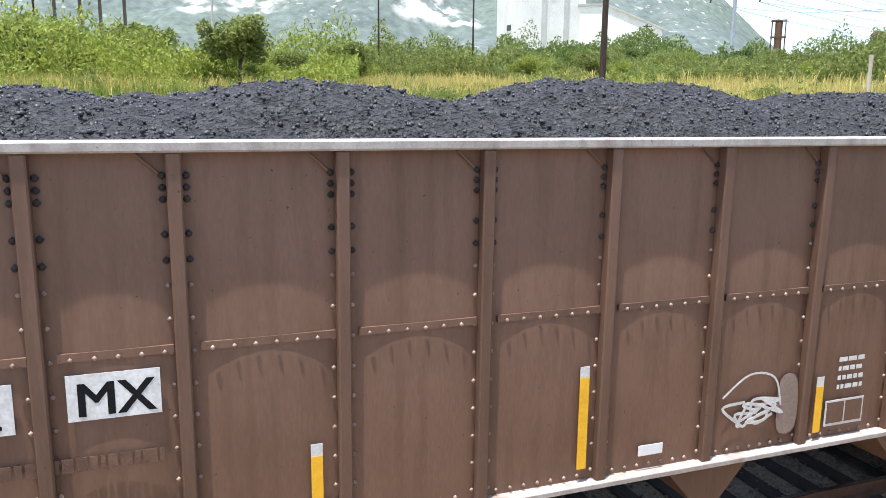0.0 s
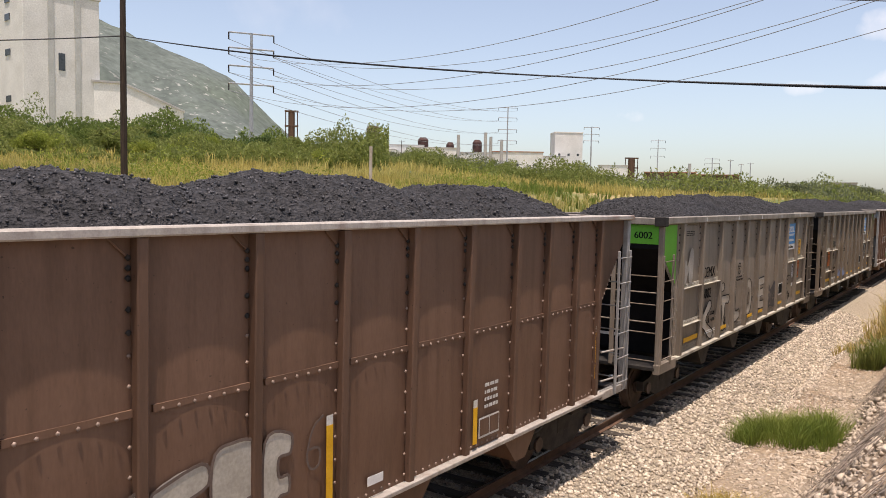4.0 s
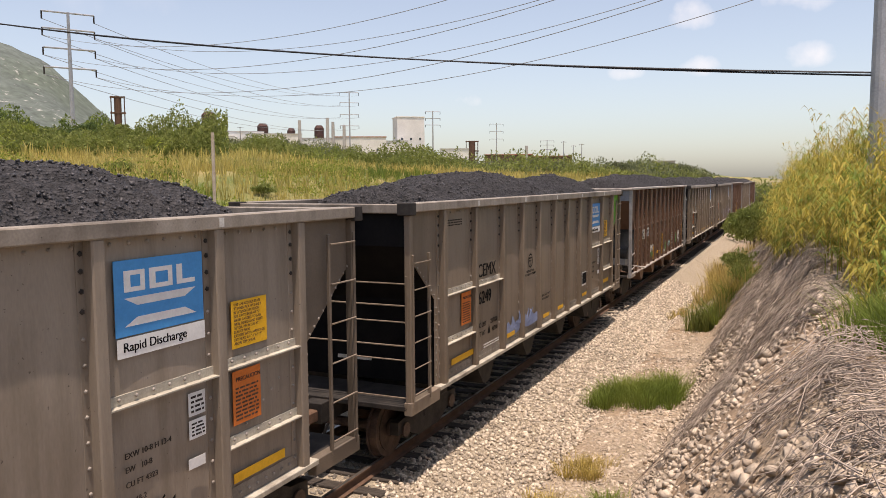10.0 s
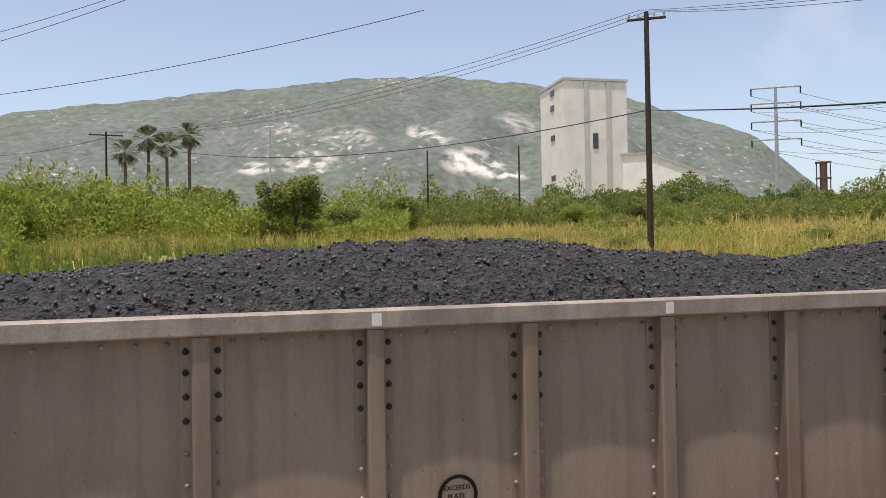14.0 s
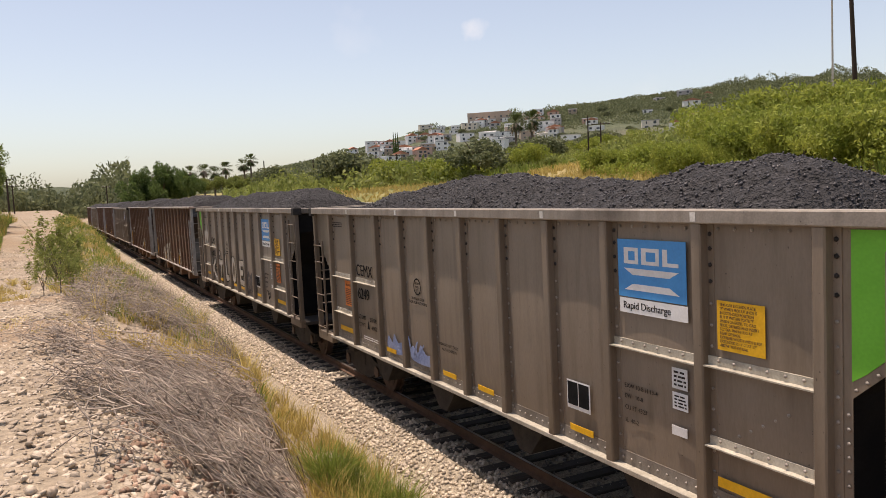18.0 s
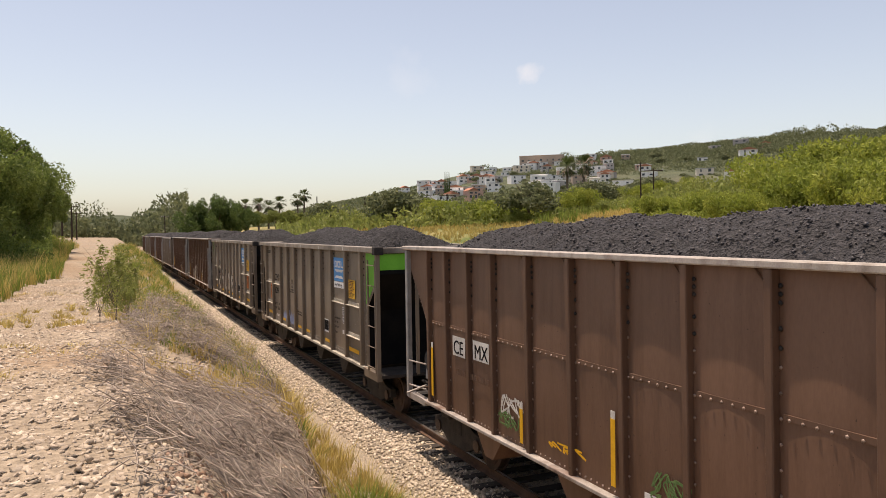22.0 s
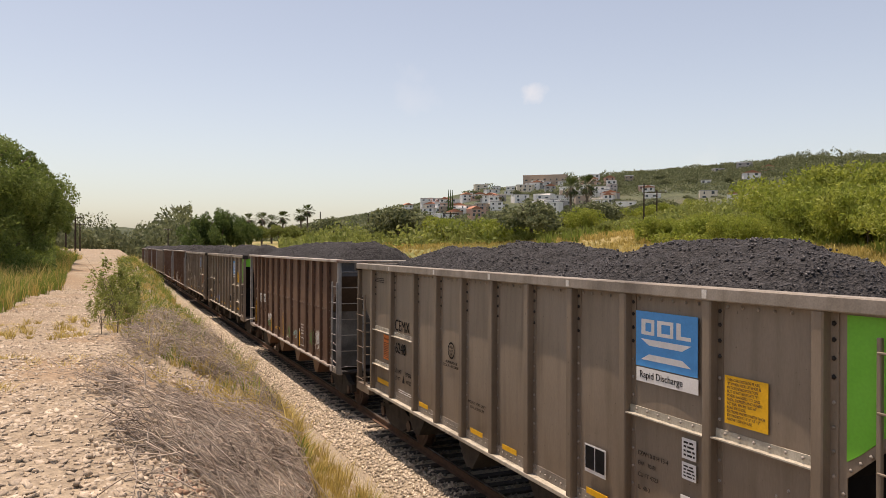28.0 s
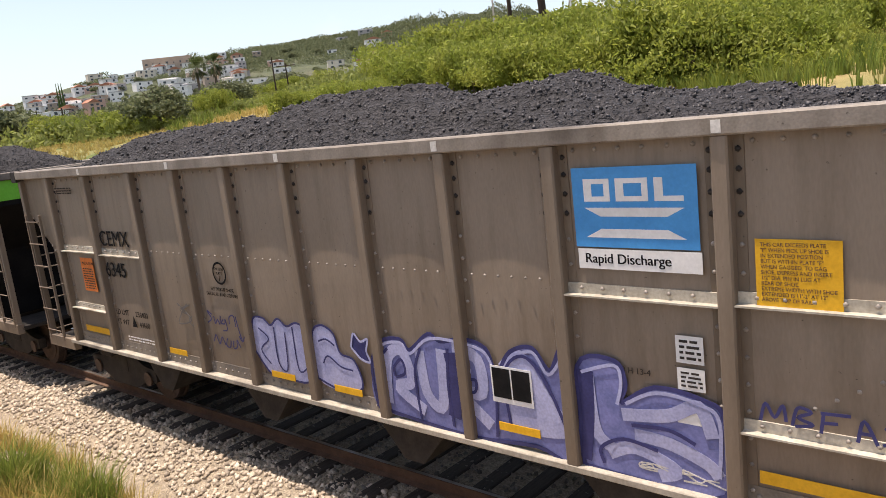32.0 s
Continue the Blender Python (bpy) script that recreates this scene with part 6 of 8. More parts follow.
def block(name, az, d, el0, el1, w, dp, material, label, roof=None, windows=0, turn=0.0):
    p0, p1 = at(az, el0, d), at(az, el1, d)
    e = tagged(new(name), label, "industrial building", "distant works")
    e.matrix_basis = Matrix.Translation(p0) @ pose(0, 0, 0, 0, 0, az + turn)
    h = p1.z - p0.z
    e.location.z = float(height(p0.x, p0.y)) - 1.5
    h = p1.z - e.location.z
    bm = bmesh.new()
    box(bm, -w / 2, w / 2, 0, dp, 0, h)
    part("wall", bm, material, e)
    bm = bmesh.new()
    box(bm, -w / 2 - 0.3, w / 2 + 0.3, -0.3, dp + 0.3, h, h + 0.6)
    part("roof", bm, roof or ROOFGREY, e)
    for i in range(windows):
        bm = bmesh.new()
        x = -w / 2 + w * (i + 0.5) / windows
        box(bm, x - 0.8, x + 0.8, -0.12, 0.05, h * 0.62, h * 0.62 + 1.6)
        part("window", bm, WINDOW, e)


block("works_tower", -63.3, 560, 1.0, 4.75, 20, 18, PLASTER, "pale block tower of the distant works", PLASTER, 3, 12)
for az, e1, w, m_, r_ in ((-46.8, 3.4, 14, ROOFRED, ROOFRED), (-49.4, 3.3, 22, PLASTER, ROOFGREY), (-51.3, 3.65, 26, PLASTER, ROOFGREY), (-53.5, 3.5, 34, PLASTER, ROOFGREY), (-56.5, 3.2, 30, PLASTER, ROOFGREY), (-59.6, 3.3, 34, PLASTER, ROOFRED), (-61.8, 3.0, 24, PLASTER, ROOFGREY), (-66.5, 2.4, 20, PLASTER, ROOFGREY), (-70.5, 1.95, 34, RUST, ROOFRED), (-73.5, 1.8, 30, RUST, ROOFRED), (-81.4, 1.35, 18, CONCRETE, CONCRETE)):
    block("works_shed", az, 520 + 7 * (az % 5), 0.6, e1, w, 20, m_, "low pale shed of the distant works", r_, 3)


def rust_tower(az, el0, el1, d, w):
    e = tagged(new("process_tower"), "rusty open steel process tower", "industrial tower", "distant works")
    p0, p1 = at(az, el0, d), at(az, el1, d)
    p0.z = float(height(p0.x, p0.y)) - 0.5
    e.matrix_basis = Matrix.Translation(p0) @ pose(0, 0, 0, 0, 0, az)
    h = p1.z - p0.z
    for sx in (-1, 1):
        bm = bmesh.new()
        box(bm, sx * w / 2 - 0.3, sx * w / 2 + 0.3, -0.3, 0.3, 0, h)
        part("leg", bm, RUST, e)
    for i in range(4):
        bm = bmesh.new()
        box(bm, -w / 2 - 0.6, w / 2 + 0.6, -2, 2, h * (i + 1) / 4 - 0.8, h * (i + 1) / 4)
        part("deck", bm, RUST, e)
    bm = bmesh.new()
    rod(bm, (0, 0, h * 0.3), (0, 0, h * 0.97), w * 0.28, 12)
    part("vessel", bm, RUST, e)


rust_tower(-43.0, 2.5, 5.9, 480, 7)
rust_tower(-67.8, 1.2, 3.0, 600, 9)
mat_kiln = mat("dark_rusted_kiln_steel", (0.055, 0.030, 0.026), (0.095, 0.050, 0.042), 0.8, scale=0.3, fine=3)
for az, el1, w in ((-48.9, 5.0, 10), (-52.6, 4.25, 8), (-54.6, 3.95, 6), (-56.6, 4.15, 7)):
    d = 575
    e = tagged(new("kiln_hood"), "rust-brown kiln hood of the works", "industrial tower", "distant works")
    p0, p1 = at(az, 2.2, d), at(az, el1, d)
    p0.z = float(height(p0.x, p0.y)) - 0.5
    e.matrix_basis = Matrix.Translation(p0)
    bm = bmesh.new()
    rod(bm, (0, 0, 0), (0, 0, p1.z - p0.z - 2), w / 2, 14)
    rod(bm, (0, 0, p1.z - p0.z - 2), (0, 0, p1.z - p0.z), w / 2, 14, w * 0.3)
    part("shell", bm, mat_kiln, e)
for az, el1 in ((-57.2, 4.7), (-57.6, 4.4), (-58.4, 4.2), (-55.2, 4.5), (-71.8, 2.6)):
    e = tagged(new("chimney"), "slim pale works chimney", "chimney", "distant works")
    p0, p1 = at(az, 2.0, 520), at(az, el1, 520)
    p0.z = float(height(p0.x, p0.y)) - 0.5
    bm = bmesh.new()
    rod(bm, p0, p1, 1.3, 10, 1.0)
    part("shaft", bm, CONCRETE, e)

# ---- poles, pylons and wires ----
def wire(a, b, sag, r, material, label="thin dark power line strung between the poles", n=26):
    a, b = Vector(a), Vector(b)
    v, f = [], []
    side = (b - a).cross(Vector((0, 0, 1))).normalized()
    for i in range(n + 1):
        u = i / n
        c = a.lerp(b, u) - Vector((0, 0, sag * 4 * u * (1 - u)))
        for q in (side * r, Vector((0, 0, r * 1.7)), -side * r):
            v.append(c + q - Vector((0, 0, r * 0.5)))
        if i:
            k = 3 * i
            f += [(k - 3 + s, k - 3 + (s + 1) % 3, k + (s + 1) % 3, k + s) for s in range(3)]
    tagged(part("overhead_wire", arrays("overhead_wire", [tuple(p) for p in v], f, material), material), label, "cable", "overhead wires")


def wood_pole(az, d, el0, el1, arm=1.3, r=0.14, arms=1, lean=0.0, material=None, label="dark creosoted wooden utility pole"):
    p0, p1 = at(az, el0, d), at(az, el1, d)
    p1 = p1 + Vector((math.cos(radians(az)), math.sin(radians(az)), 0)) * lean
    e = tagged(new("utility_pole"), label, "utility pole", "utility poles")
    bm = bmesh.new()
    rod(bm, (p0.x, p0.y, min(p0.z, float(height(p0.x, p0.y))) - 0.6), p1, r, 10, r * 0.72)
    part("shaft", bm, material or POLEWOOD, e)
    s = Vector((math.cos(radians(az)), math.sin(radians(az)), 0))
    if arm:
        for k in range(arms):
            c = p1 - Vector((0, 0, 0.35 + 0.9 * k))
            bm = bmesh.new()
            rod(bm, c - s * arm, c + s * arm, 0.07, 6)
            part("crossarm", bm, material or POLEWOOD, e)
            for u in (-0.9, -0.4, 0.4, 0.9):
                bm = bmesh.new()
                q = c + s * arm * u
                rod(bm, q, q + Vector((0, 0, 0.28)), 0.05, 6)
                part("insulator", bm, GALV, e)
    return p1


NP = wood_pole(-31.6, 40, 0.3, 16.9, 0.95, 0.17)
BIG = wood_pole(32.4, 62, 4.5, 19.5, 0, 0.32, lean=-1.2, label="thick dark leaning pole above the bushes")
THIN = wood_pole(34.8, 70, 4.8, 14.2, 0, 0.20, lean=-0.6)
for az, d, e0, e1, arm in ((-15.5, 95, 3.0, 7.9, 0), (-22.3, 95, 3.0, 8.1, 0), (7.0, 85, 3.2, 8.9, 1.6), (18.6, 150, 5.5, 7.7, 1.8), (52.3, 120, 1.5, 4.7, 0), (51.4, 126, 1.5, 4.2, 1.5), (76.0, 180, 0.6, 2.6, 0), (72.5, 150, 0.8, 2.5, 0), (67.9, 150, 0.8, 2.7, 0), (66.4, 150, 0.8, 2.7, 1.5), (93.1, 110, 0.2, 3.1, 1.0), (92.5, 150, 0.0, 2.1, 1.0), (92.2, 200, 0.2, 1.6, 1.0), (86.6, 210, 0.3, 1.3, 0.9), (-34.5, 150, 3.5, 5.8, 0.8), (14.3, 160, 6.0, 7.6, 0), (-51.0, 380, 2.5, 4.0, 1.5)):
    wood_pole(az, d, e0, e1, arm, 0.13 if d < 130 else 0.17)
for az, d, e0, e1 in ((14.5, 190, 5.0, 11.8), (21.0, 210, 5.0, 11.0), (26.6, 230, 5.0, 10.2), (-4.0, 200, 5.0, 9.5), (36.2, 230, 5, 12)):
    wood_pole(az, d, e0, e1, 1.6 if az < 20 else 0, 0.3, material=CONCRETE, label="grey concrete power pole")
STAKE = tagged(new("marker_post"), "weathered pale timber marker post in the grass", "post")
bm = bmesh.new()
rod(bm, at(-48.6, -2.5, 36), at(-48.6, 3.5, 36), 0.075, 8)
part("post", bm, mat("weathered_timber", (0.42, 0.34, 0.26), (0.52, 0.44, 0.35), 0.9, scale=3), STAKE)


def pylon(az, d, el0, el1, arms, half, r, material, label):
    """A tall steel pole with paired arms; gives back the arm tips."""
    p0, p1 = at(az, el0, d), at(az, el1, d)
    e = tagged(new("power_pylon"), label, "pylon", "power pylons")
    bm = bmesh.new()
    rod(bm, (p0.x, p0.y, float(height(p0.x, p0.y)) - 0.5), p1, r, 10, r * 0.55)
    part("mast", bm, material, e)
    s = Vector((math.cos(radians(az + 8)), math.sin(radians(az + 8)), 0))
    tips = []
    for fr in arms:
        c = p0.lerp(p1, fr)
        bm = bmesh.new()
        rod(bm, c - s * half, c + s * half, r * 0.35, 6)
        part("crossarm", bm, material, e)
        for u in (-1, 1):
            q = c + s * half * u
            bm = bmesh.new()
            rod(bm, q, q - Vector((0, 0, half * 0.32)), r * 0.3, 6)
            part("insulator", bm, DARKSTEEL, e)
            tips.append(q - Vector((0, 0, half * 0.32)))
    return tips


T1 = pylon(-40.15, 190, 2.0, 11.1, (0.995, 0.88, 0.745, 0.61), 5.2, 0.55, GALV, "tall grey steel power pole with four crossarms")
T2 = pylon(-58.8, 420, 2.3, 6.55, (0.99, 0.82, 0.62, 0.43), 5.0, 0.5, GALV, "distant grey steel power pole")
pylon(-64.9, 420, 2.2, 5.2, (0.98, 0.82, 0.66), 4.0, 0.5, GALV, "distant grey steel power pole")
for az, e1 in ((-69.6, 4.3), (-73.3, 3.0), (-74.5, 2.9), (-75.2, 2.6), (-75.8, 2.7)):
    pylon(az, 520, 1.2, e1, (0.97, 0.8, 0.62) if az > -74 else (0.97,), 4.5 if az > -74 else 1.5, 0.45, GALV, "distant grey steel power pole")


def lattice(az, d, el0, el1, base, top_w):
    p0, p1 = at(az, el0, d), at(az, el1, d)
    h = p1.z - p0.z
    e = tagged(new("lattice_pylon"), "grey steel lattice transmission pylon", "pylon", "power pylons")
    e.matrix_basis = Matrix.Translation(p0) @ pose(0, 0, 0, 0, 0, az + 6)
    waist = 0.62
    wid = lambda u: base + (top_w - base) * min(u / waist, 1.0)
    corners = [(-1, -1), (1, -1), (1, 1), (-1, 1)]
    for cx, cy in corners:
        bm = bmesh.new()
        rod(bm, (cx * base / 2, cy * base / 2, 0), (cx * top_w / 2, cy * top_w / 2, h * waist), 0.16, 5)
        rod(bm, (cx * top_w / 2, cy * top_w / 2, h * waist), (cx * top_w / 2, cy * top_w / 2, h), 0.14, 5)
        part("leg", bm, GALV, e)
    levels = [0, 0.17, 0.32, 0.44, 0.54, 0.62, 0.70, 0.78, 0.86, 0.93, 1.0]
    for a, b in zip(levels, levels[1:]):
        wa, wb = wid(a) / 2, wid(b) / 2
        for i in range(4):
            (ax, ay), (bx, by) = corners[i], corners[(i + 1) % 4]
            for p, q in (((ax * wa, ay * wa, a * h), (bx * wb, by * wb, b * h)), ((bx * wa, by * wa, a * h), (ax * wb, ay * wb, b * h)), ((ax * wb, ay * wb, b * h), (bx * wb, by * wb, b * h))):
                bm = bmesh.new()
                rod(bm, p, q, 0.09, 4)
                part("brace", bm, GALV, e)
    tips = []
    for u, w in ((0.665, 5.8), (0.83, 6.6), (0.985, 4.6)):
        for s in (-1, 1):
            bm = bmesh.new()
            tip = (s * w, 0, u * h)
            for cy in (-1, 1):
                rod(bm, (s * top_w / 2, cy * top_w / 2, u * h), tip, 0.09, 4)
                rod(bm, (s * top_w / 2, cy * top_w / 2, u * h + 1.6), tip, 0.07, 4)
            tips.append(e.matrix_basis @ Vector(tip))
            part("crossarm", bm, GALV, e)
    return tips


LT = lattice(29.6, 150, 4.0, 13.3, 8.2, 2.0)
# steel poles on the bank
for x, y, top in ((19.0, -1.2, 14.0), (20.2, -1.75, 14.0)):
    e = tagged(new("steel_pole"), "grey tapered steel line pole on the bank", "utility pole", "utility poles")
    z = float(height(x, y))
    bm = bmesh.new()
    rod(bm, (x, y, z - 0.5), (x, y, top), 0.21, 14, 0.15)
    part("shaft", bm, GALV, e)
RP = Vector((19.0, -1.2, 6.55))
for k in range(2):
    wire(NP - Vector((0, 0, 4.95)), RP + Vector((0, 0, 0.06 * k)), 0.46 + 0.05 * k, 0.022, CABLE, "thick black cable strung across the tracks")
for k, z in enumerate((8.3, 8.2, 8.1)):
    wire(NP + Vector((0.5 * k - 0.4, 0, 0.05)), (19.0, -1.2 - 0.3 * k, z), 0.55 + 0.1 * k, 0.012, CABLE)
    wire(NP + Vector((0.5 * k - 0.4, 0, 0.05)), at(7.0, 8.85, 85) + Vector((0.9 * k - 0.9, 0, 0)), 1.5 + 0.15 * k, 0.014, CABLE)
wire(NP - Vector((0, 0, 4.95)), at(7.0, 8.5, 85), 2.2, 0.03, CABLE)
wire(at(7.0, 8.5, 85), at(18.6, 7.5, 150), 2.0, 0.03, CABLE)
for i, q in enumerate(T1):
    if i > 1:
        wire(q, q + Vector((-32.0, -173.2, 6.94)), 11.65, 0.05, ALUM, n=36)
    wire(q, T2[min(i, len(T2) - 1)], 5.0, 0.06, ALUM)
for i, q in enumerate(LT):
    wire(q, at(-10 - 4 * i, 40 - 3 * (i // 2), 60), 5.0, 0.045, ALUM)
wire(at(22.1, 9.06, 60), at(-15.4, 17.84, 36), 0.8, 0.018, CABLE)
wire(BIG - Vector((0, 0, 1)), THIN, 0.5, 0.02, CABLE)
wire(at(22, 11.4, 80), at(-4, 22, 40), 0.8, 0.018, CABLE)
wire(at(22, 10.9, 80), at(-2, 21, 40), 0.9, 0.018, CABLE)

# ---- plants ----
def leafy(name, material, count, spread, seed, leaf=0.14, clumps=14, flat=0.75, long=1.0, up=0.6, lump=(0.22, 0.42)):
    """A crown of small leaves, gathered in clumps with gaps between them."""
    rng = np.random.default_rng(seed)
    sx, sy, sz = spread
    c = rng.normal(size=(clumps, 3))
    c /= np.linalg.norm(c, axis=1)[:, None]
    c *= rng.uniform(0.35, 0.95, (clumps, 1))
    c[:, 2] = np.abs(c[:, 2]) * flat + rng.uniform(-0.25, 0.15, clumps)
    size = rng.uniform(*lump, clumps)
    k = rng.integers(0, clumps, count)
    p = rng.normal(size=(count, 3))
    p /= np.linalg.norm(p, axis=1)[:, None]
    p = c[k] + p * (size[k] * rng.uniform(0.55, 1.08, count))[:, None]
    p = p * np.array([sx, sy, sz]) + np.array([0, 0, sz * 0.9])
    a = rng.normal(size=(count, 3))
    a[:, 2] *= up
    a /= np.linalg.norm(a, axis=1)[:, None]
    b = np.cross(a, rng.normal(size=(count, 3)))
    b /= np.linalg.norm(b, axis=1)[:, None] + 1e-9
    l = (leaf * rng.uniform(0.6, 1.4, count))[:, None]
    w = l * 0.55
    a = a * long
    v = np.stack([p - a * l * 0.5, p + b * w * 0.5, p + a * l * 0.5, p - b * w * 0.5], 1).reshape(-1, 3)
    return arrays(name, v, np.arange(count * 4).reshape(-1, 4), material)


def limbs(h, r, seed, n=5, reach=0.7):
    rng = random.Random(seed)
    bm = bmesh.new()
    rod(bm, (0, 0, -0.3), (rng.uniform(-0.1, 0.1) * h, 0, h * 0.55), r, 8, r * 0.6)
    for i in range(n):
        a = i * math.tau / n + rng.uniform(-0.4, 0.4)
        z = h * rng.uniform(0.22, 0.5)
        q = Vector((math.cos(a) * h * reach * 0.45, math.sin(a) * h * reach * 0.45, h * rng.uniform(0.65, 0.95)))
        mid = Vector((q.x * 0.4, q.y * 0.4, (z + q.z) / 2 + 0.05 * h))
        rod(bm, (0, 0, z), mid, r * 0.45, 6, r * 0.3)
        rod(bm, mid, q, r * 0.3, 5, r * 0.08)
    return bm


def make_tree(name, label, category, crown_me, trunk_bm, bark=None):
    e = tagged(new(name), label, category)
    part("trunk", trunk_bm, bark or BARK, e)
    part("crown", crown_me, None, e)
    return e


KINDS = {
    "bush": make_tree("bush", "dense light green mesquite bush in leaf", "bush", leafy("crown", LEAF, 9000, (2.2, 2.0, 1.6), 1, 0.125, 30, long=1.6, up=1.6), limbs(2.4, 0.05, 1)),
    "bush2": make_tree("bush", "rounded bright green bush in leaf", "bush", leafy("crown", LEAF, 9000, (2.6, 2.2, 1.5), 2, 0.125, 26, long=1.5, up=1.3), limbs(2.2, 0.05, 2)),
    "shrub": make_tree("shrub", "low grey-green roadside shrub", "shrub", leafy("crown", LEAFMID, 4200, (1.5, 1.4, 0.9), 3, 0.10, 20, long=1.5, up=1.4), limbs(1.5, 0.03, 3)),
    "weed": make_tree("tall_weed", "tall spindly yellow-green weed by the path", "weed", leafy("crown", WEEDLEAF, 2300, (0.50, 0.46, 1.0), 8, 0.036, 40, long=1.7, lump=(0.08, 0.24)), limbs(1.6, 0.015, 8, 7)),
    "tree": make_tree("tree", "broad dark green tree with open crown", "tree", leafy("crown", LEAFDARK, 11000, (3.2, 3.0, 2.8), 4, 0.20, 34, long=1.3, lump=(0.13, 0.30)), limbs(5.2, 0.18, 4)),
    "tree2": make_tree("tree", "uneven olive green tree in leaf", "tree", leafy("crown", LEAFMID, 9000, (3.0, 2.8, 2.8), 5, 0.20, 34, long=1.4, lump=(0.15, 0.32)), limbs(5.2, 0.15, 5)),
    "bank_tree": make_tree("tree", "tall dusty green tree with fine leaves and bare twigs", "tree", leafy("crown", LEAFTREE, 30000, (3.3, 3.0, 3.0), 15, 0.12, 74, flat=0.9, long=1.5, lump=(0.10, 0.26)), limbs(5.8, 0.15, 15, 9, 0.8)),
    "far": make_tree("tree", "distant grey-green tree in full leaf", "tree", leafy("crown", LEAFFAR, 3400, (3.6, 3.2, 2.4), 6, 0.40, 24), limbs(4.6, 0.2, 6)),
}
for e in KINDS.values():
    e.location = (0, -400, -60)
FIRST = set()


def plant(kind_, x, y, s, rng, zs=1.0, z=None):
    e = KINDS[kind_]
    zz = float(height(x, y)) - 0.15 if z is None else z
    m = Matrix.LocRotScale((x, y, zz), Euler((0, 0, rng.uniform(0, 6.28))), None)
    if kind_ in FIRST:
        e = copy_thing(e, m)
    else:
        FIRST.add(kind_)
        e.matrix_basis = m
    e.scale = (s, s, s * zs)
    return e


def polar(az, d):
    return -math.sin(radians(az)) * d, math.cos(radians(az)) * d


def thicket(name, label, material, az, d, n, leaf, tall, seed, lump=5.0, keep=None, ground_z=None):
    """Close growth without gaps: small leaves heaped over the ground in uneven crowns."""
    rng = np.random.default_rng(seed)
    a, q = rng.uniform(*az, n), np.sqrt(rng.uniform(d[0] ** 2, d[1] ** 2, n))
    x, y = -np.sin(np.radians(a)) * q, np.cos(np.radians(a)) * q
    if keep:
        m = keep(x, y)
        x, y, a, q = x[m], y[m], a[m], q[m]
    n = len(x)
    crown = 0.15 + 1.25 * np.clip(vnoise(x, y, lump, seed) + 0.5, 0, 1) ** 1.8
    crown = crown * np.interp(a, [38, 45, 54, 60], [1, 0.62, 0.42, 1]) * (0.45 + 1.0 * np.clip(vnoise(x, y, lump * 0.3, seed + 1) + 0.5, 0, 1))
    z = (height(x, y) if ground_z is None else ground_z(a, q)) - 0.1 + tall * crown * rng.random(n) ** 0.55
    p = np.stack([x, y, z], 1)
    u = rng.normal(size=(n, 3)) * [1, 1, 1.5]
    u /= np.linalg.norm(u, axis=1)[:, None]
    b = np.cross(u, rng.normal(size=(n, 3)))
    b /= np.linalg.norm(b, axis=1)[:, None] + 1e-9
    l = (leaf * rng.uniform(0.5, 1.4, n))[:, None]
    u, b = u * l * 0.75, b * l * 0.3
    v = np.stack([p - u, p + b, p + u, p - b], 1).reshape(-1, 3)
    tagged(part(name, arrays(name, v, np.arange(n * 4).reshape(-1, 4), material), material), label, "undergrowth", kind="stuff")


rng = random.Random(3)
# thick growth on the rise north-west of the line
thicket("thicket", "close green willow-like growth on the rise", LEAF, (13, 53), (34, 60), 90000, 0.15, 3.2, 1, 4.0, lambda x, y: (vnoise(x, y, 9, 21) > -0.30 + 0.012 * (44 - np.hypot(x, y))) & (np.hypot(x, y) > np.interp(np.degrees(np.arctan2(-x, y)), [32, 40], [34, 47]) + 5 * vnoise(x, y, 6, 22)))
thicket("thicket_west", "olive scrub along the foot of the hill", LEAFMID, (44, 79), (85, 210), 60000, 0.45, 3.6, 2, 8.0)
for i in range(60):
    az, d = rng.uniform(14, 52), rng.uniform(40, 62)
    d = max(d, 50) if az > 36 else d
    plant(rng.choice(["bush", "bush2", "bush"]), *polar(az, d), rng.uniform(0.75, 1.2) * (0.62 if az > 43 else 1.0 if d < 48 else 1.6), rng)
for az, d, s in ((23, 40, 1.7), (26, 41, 1.6), (20.5, 43, 1.4), (29, 44, 1.35), (38, 46, 1.3), (36.8, 58, 1.7), (46, 44, 0.8), (42, 52, 1.3), (33, 47, 1.3)):
    plant("bush" if s < 1.5 else "bush2", *polar(az, d), s, rng)
thicket("thicket_north", "mixed green growth behind the field", LEAF, (-14, 22), (56, 100), 110000, 0.24, 4.2, 3, 7.0, lambda x, y: vnoise(x, y, 12, 22) > -0.22)
for i in range(56):
    az, d = rng.uniform(-14, 24), rng.uniform(58, 105)
    plant(rng.choice(["bush", "shrub", "bush2", "tree2", "shrub"]), *polar(az, d), rng.uniform(0.7, 1.25), rng)
thicket("leafy_weeds", "tall leafy green weeds in the field", LEAF, (-62, 22), (25, 56), 130000, 0.11, 1.9, 9, 2.6, lambda x, y: (y > 18) & (vnoise(x, y, 7, 41) > 0.06 + 0.10 * step(np.hypot(x, y), 34, 56)))
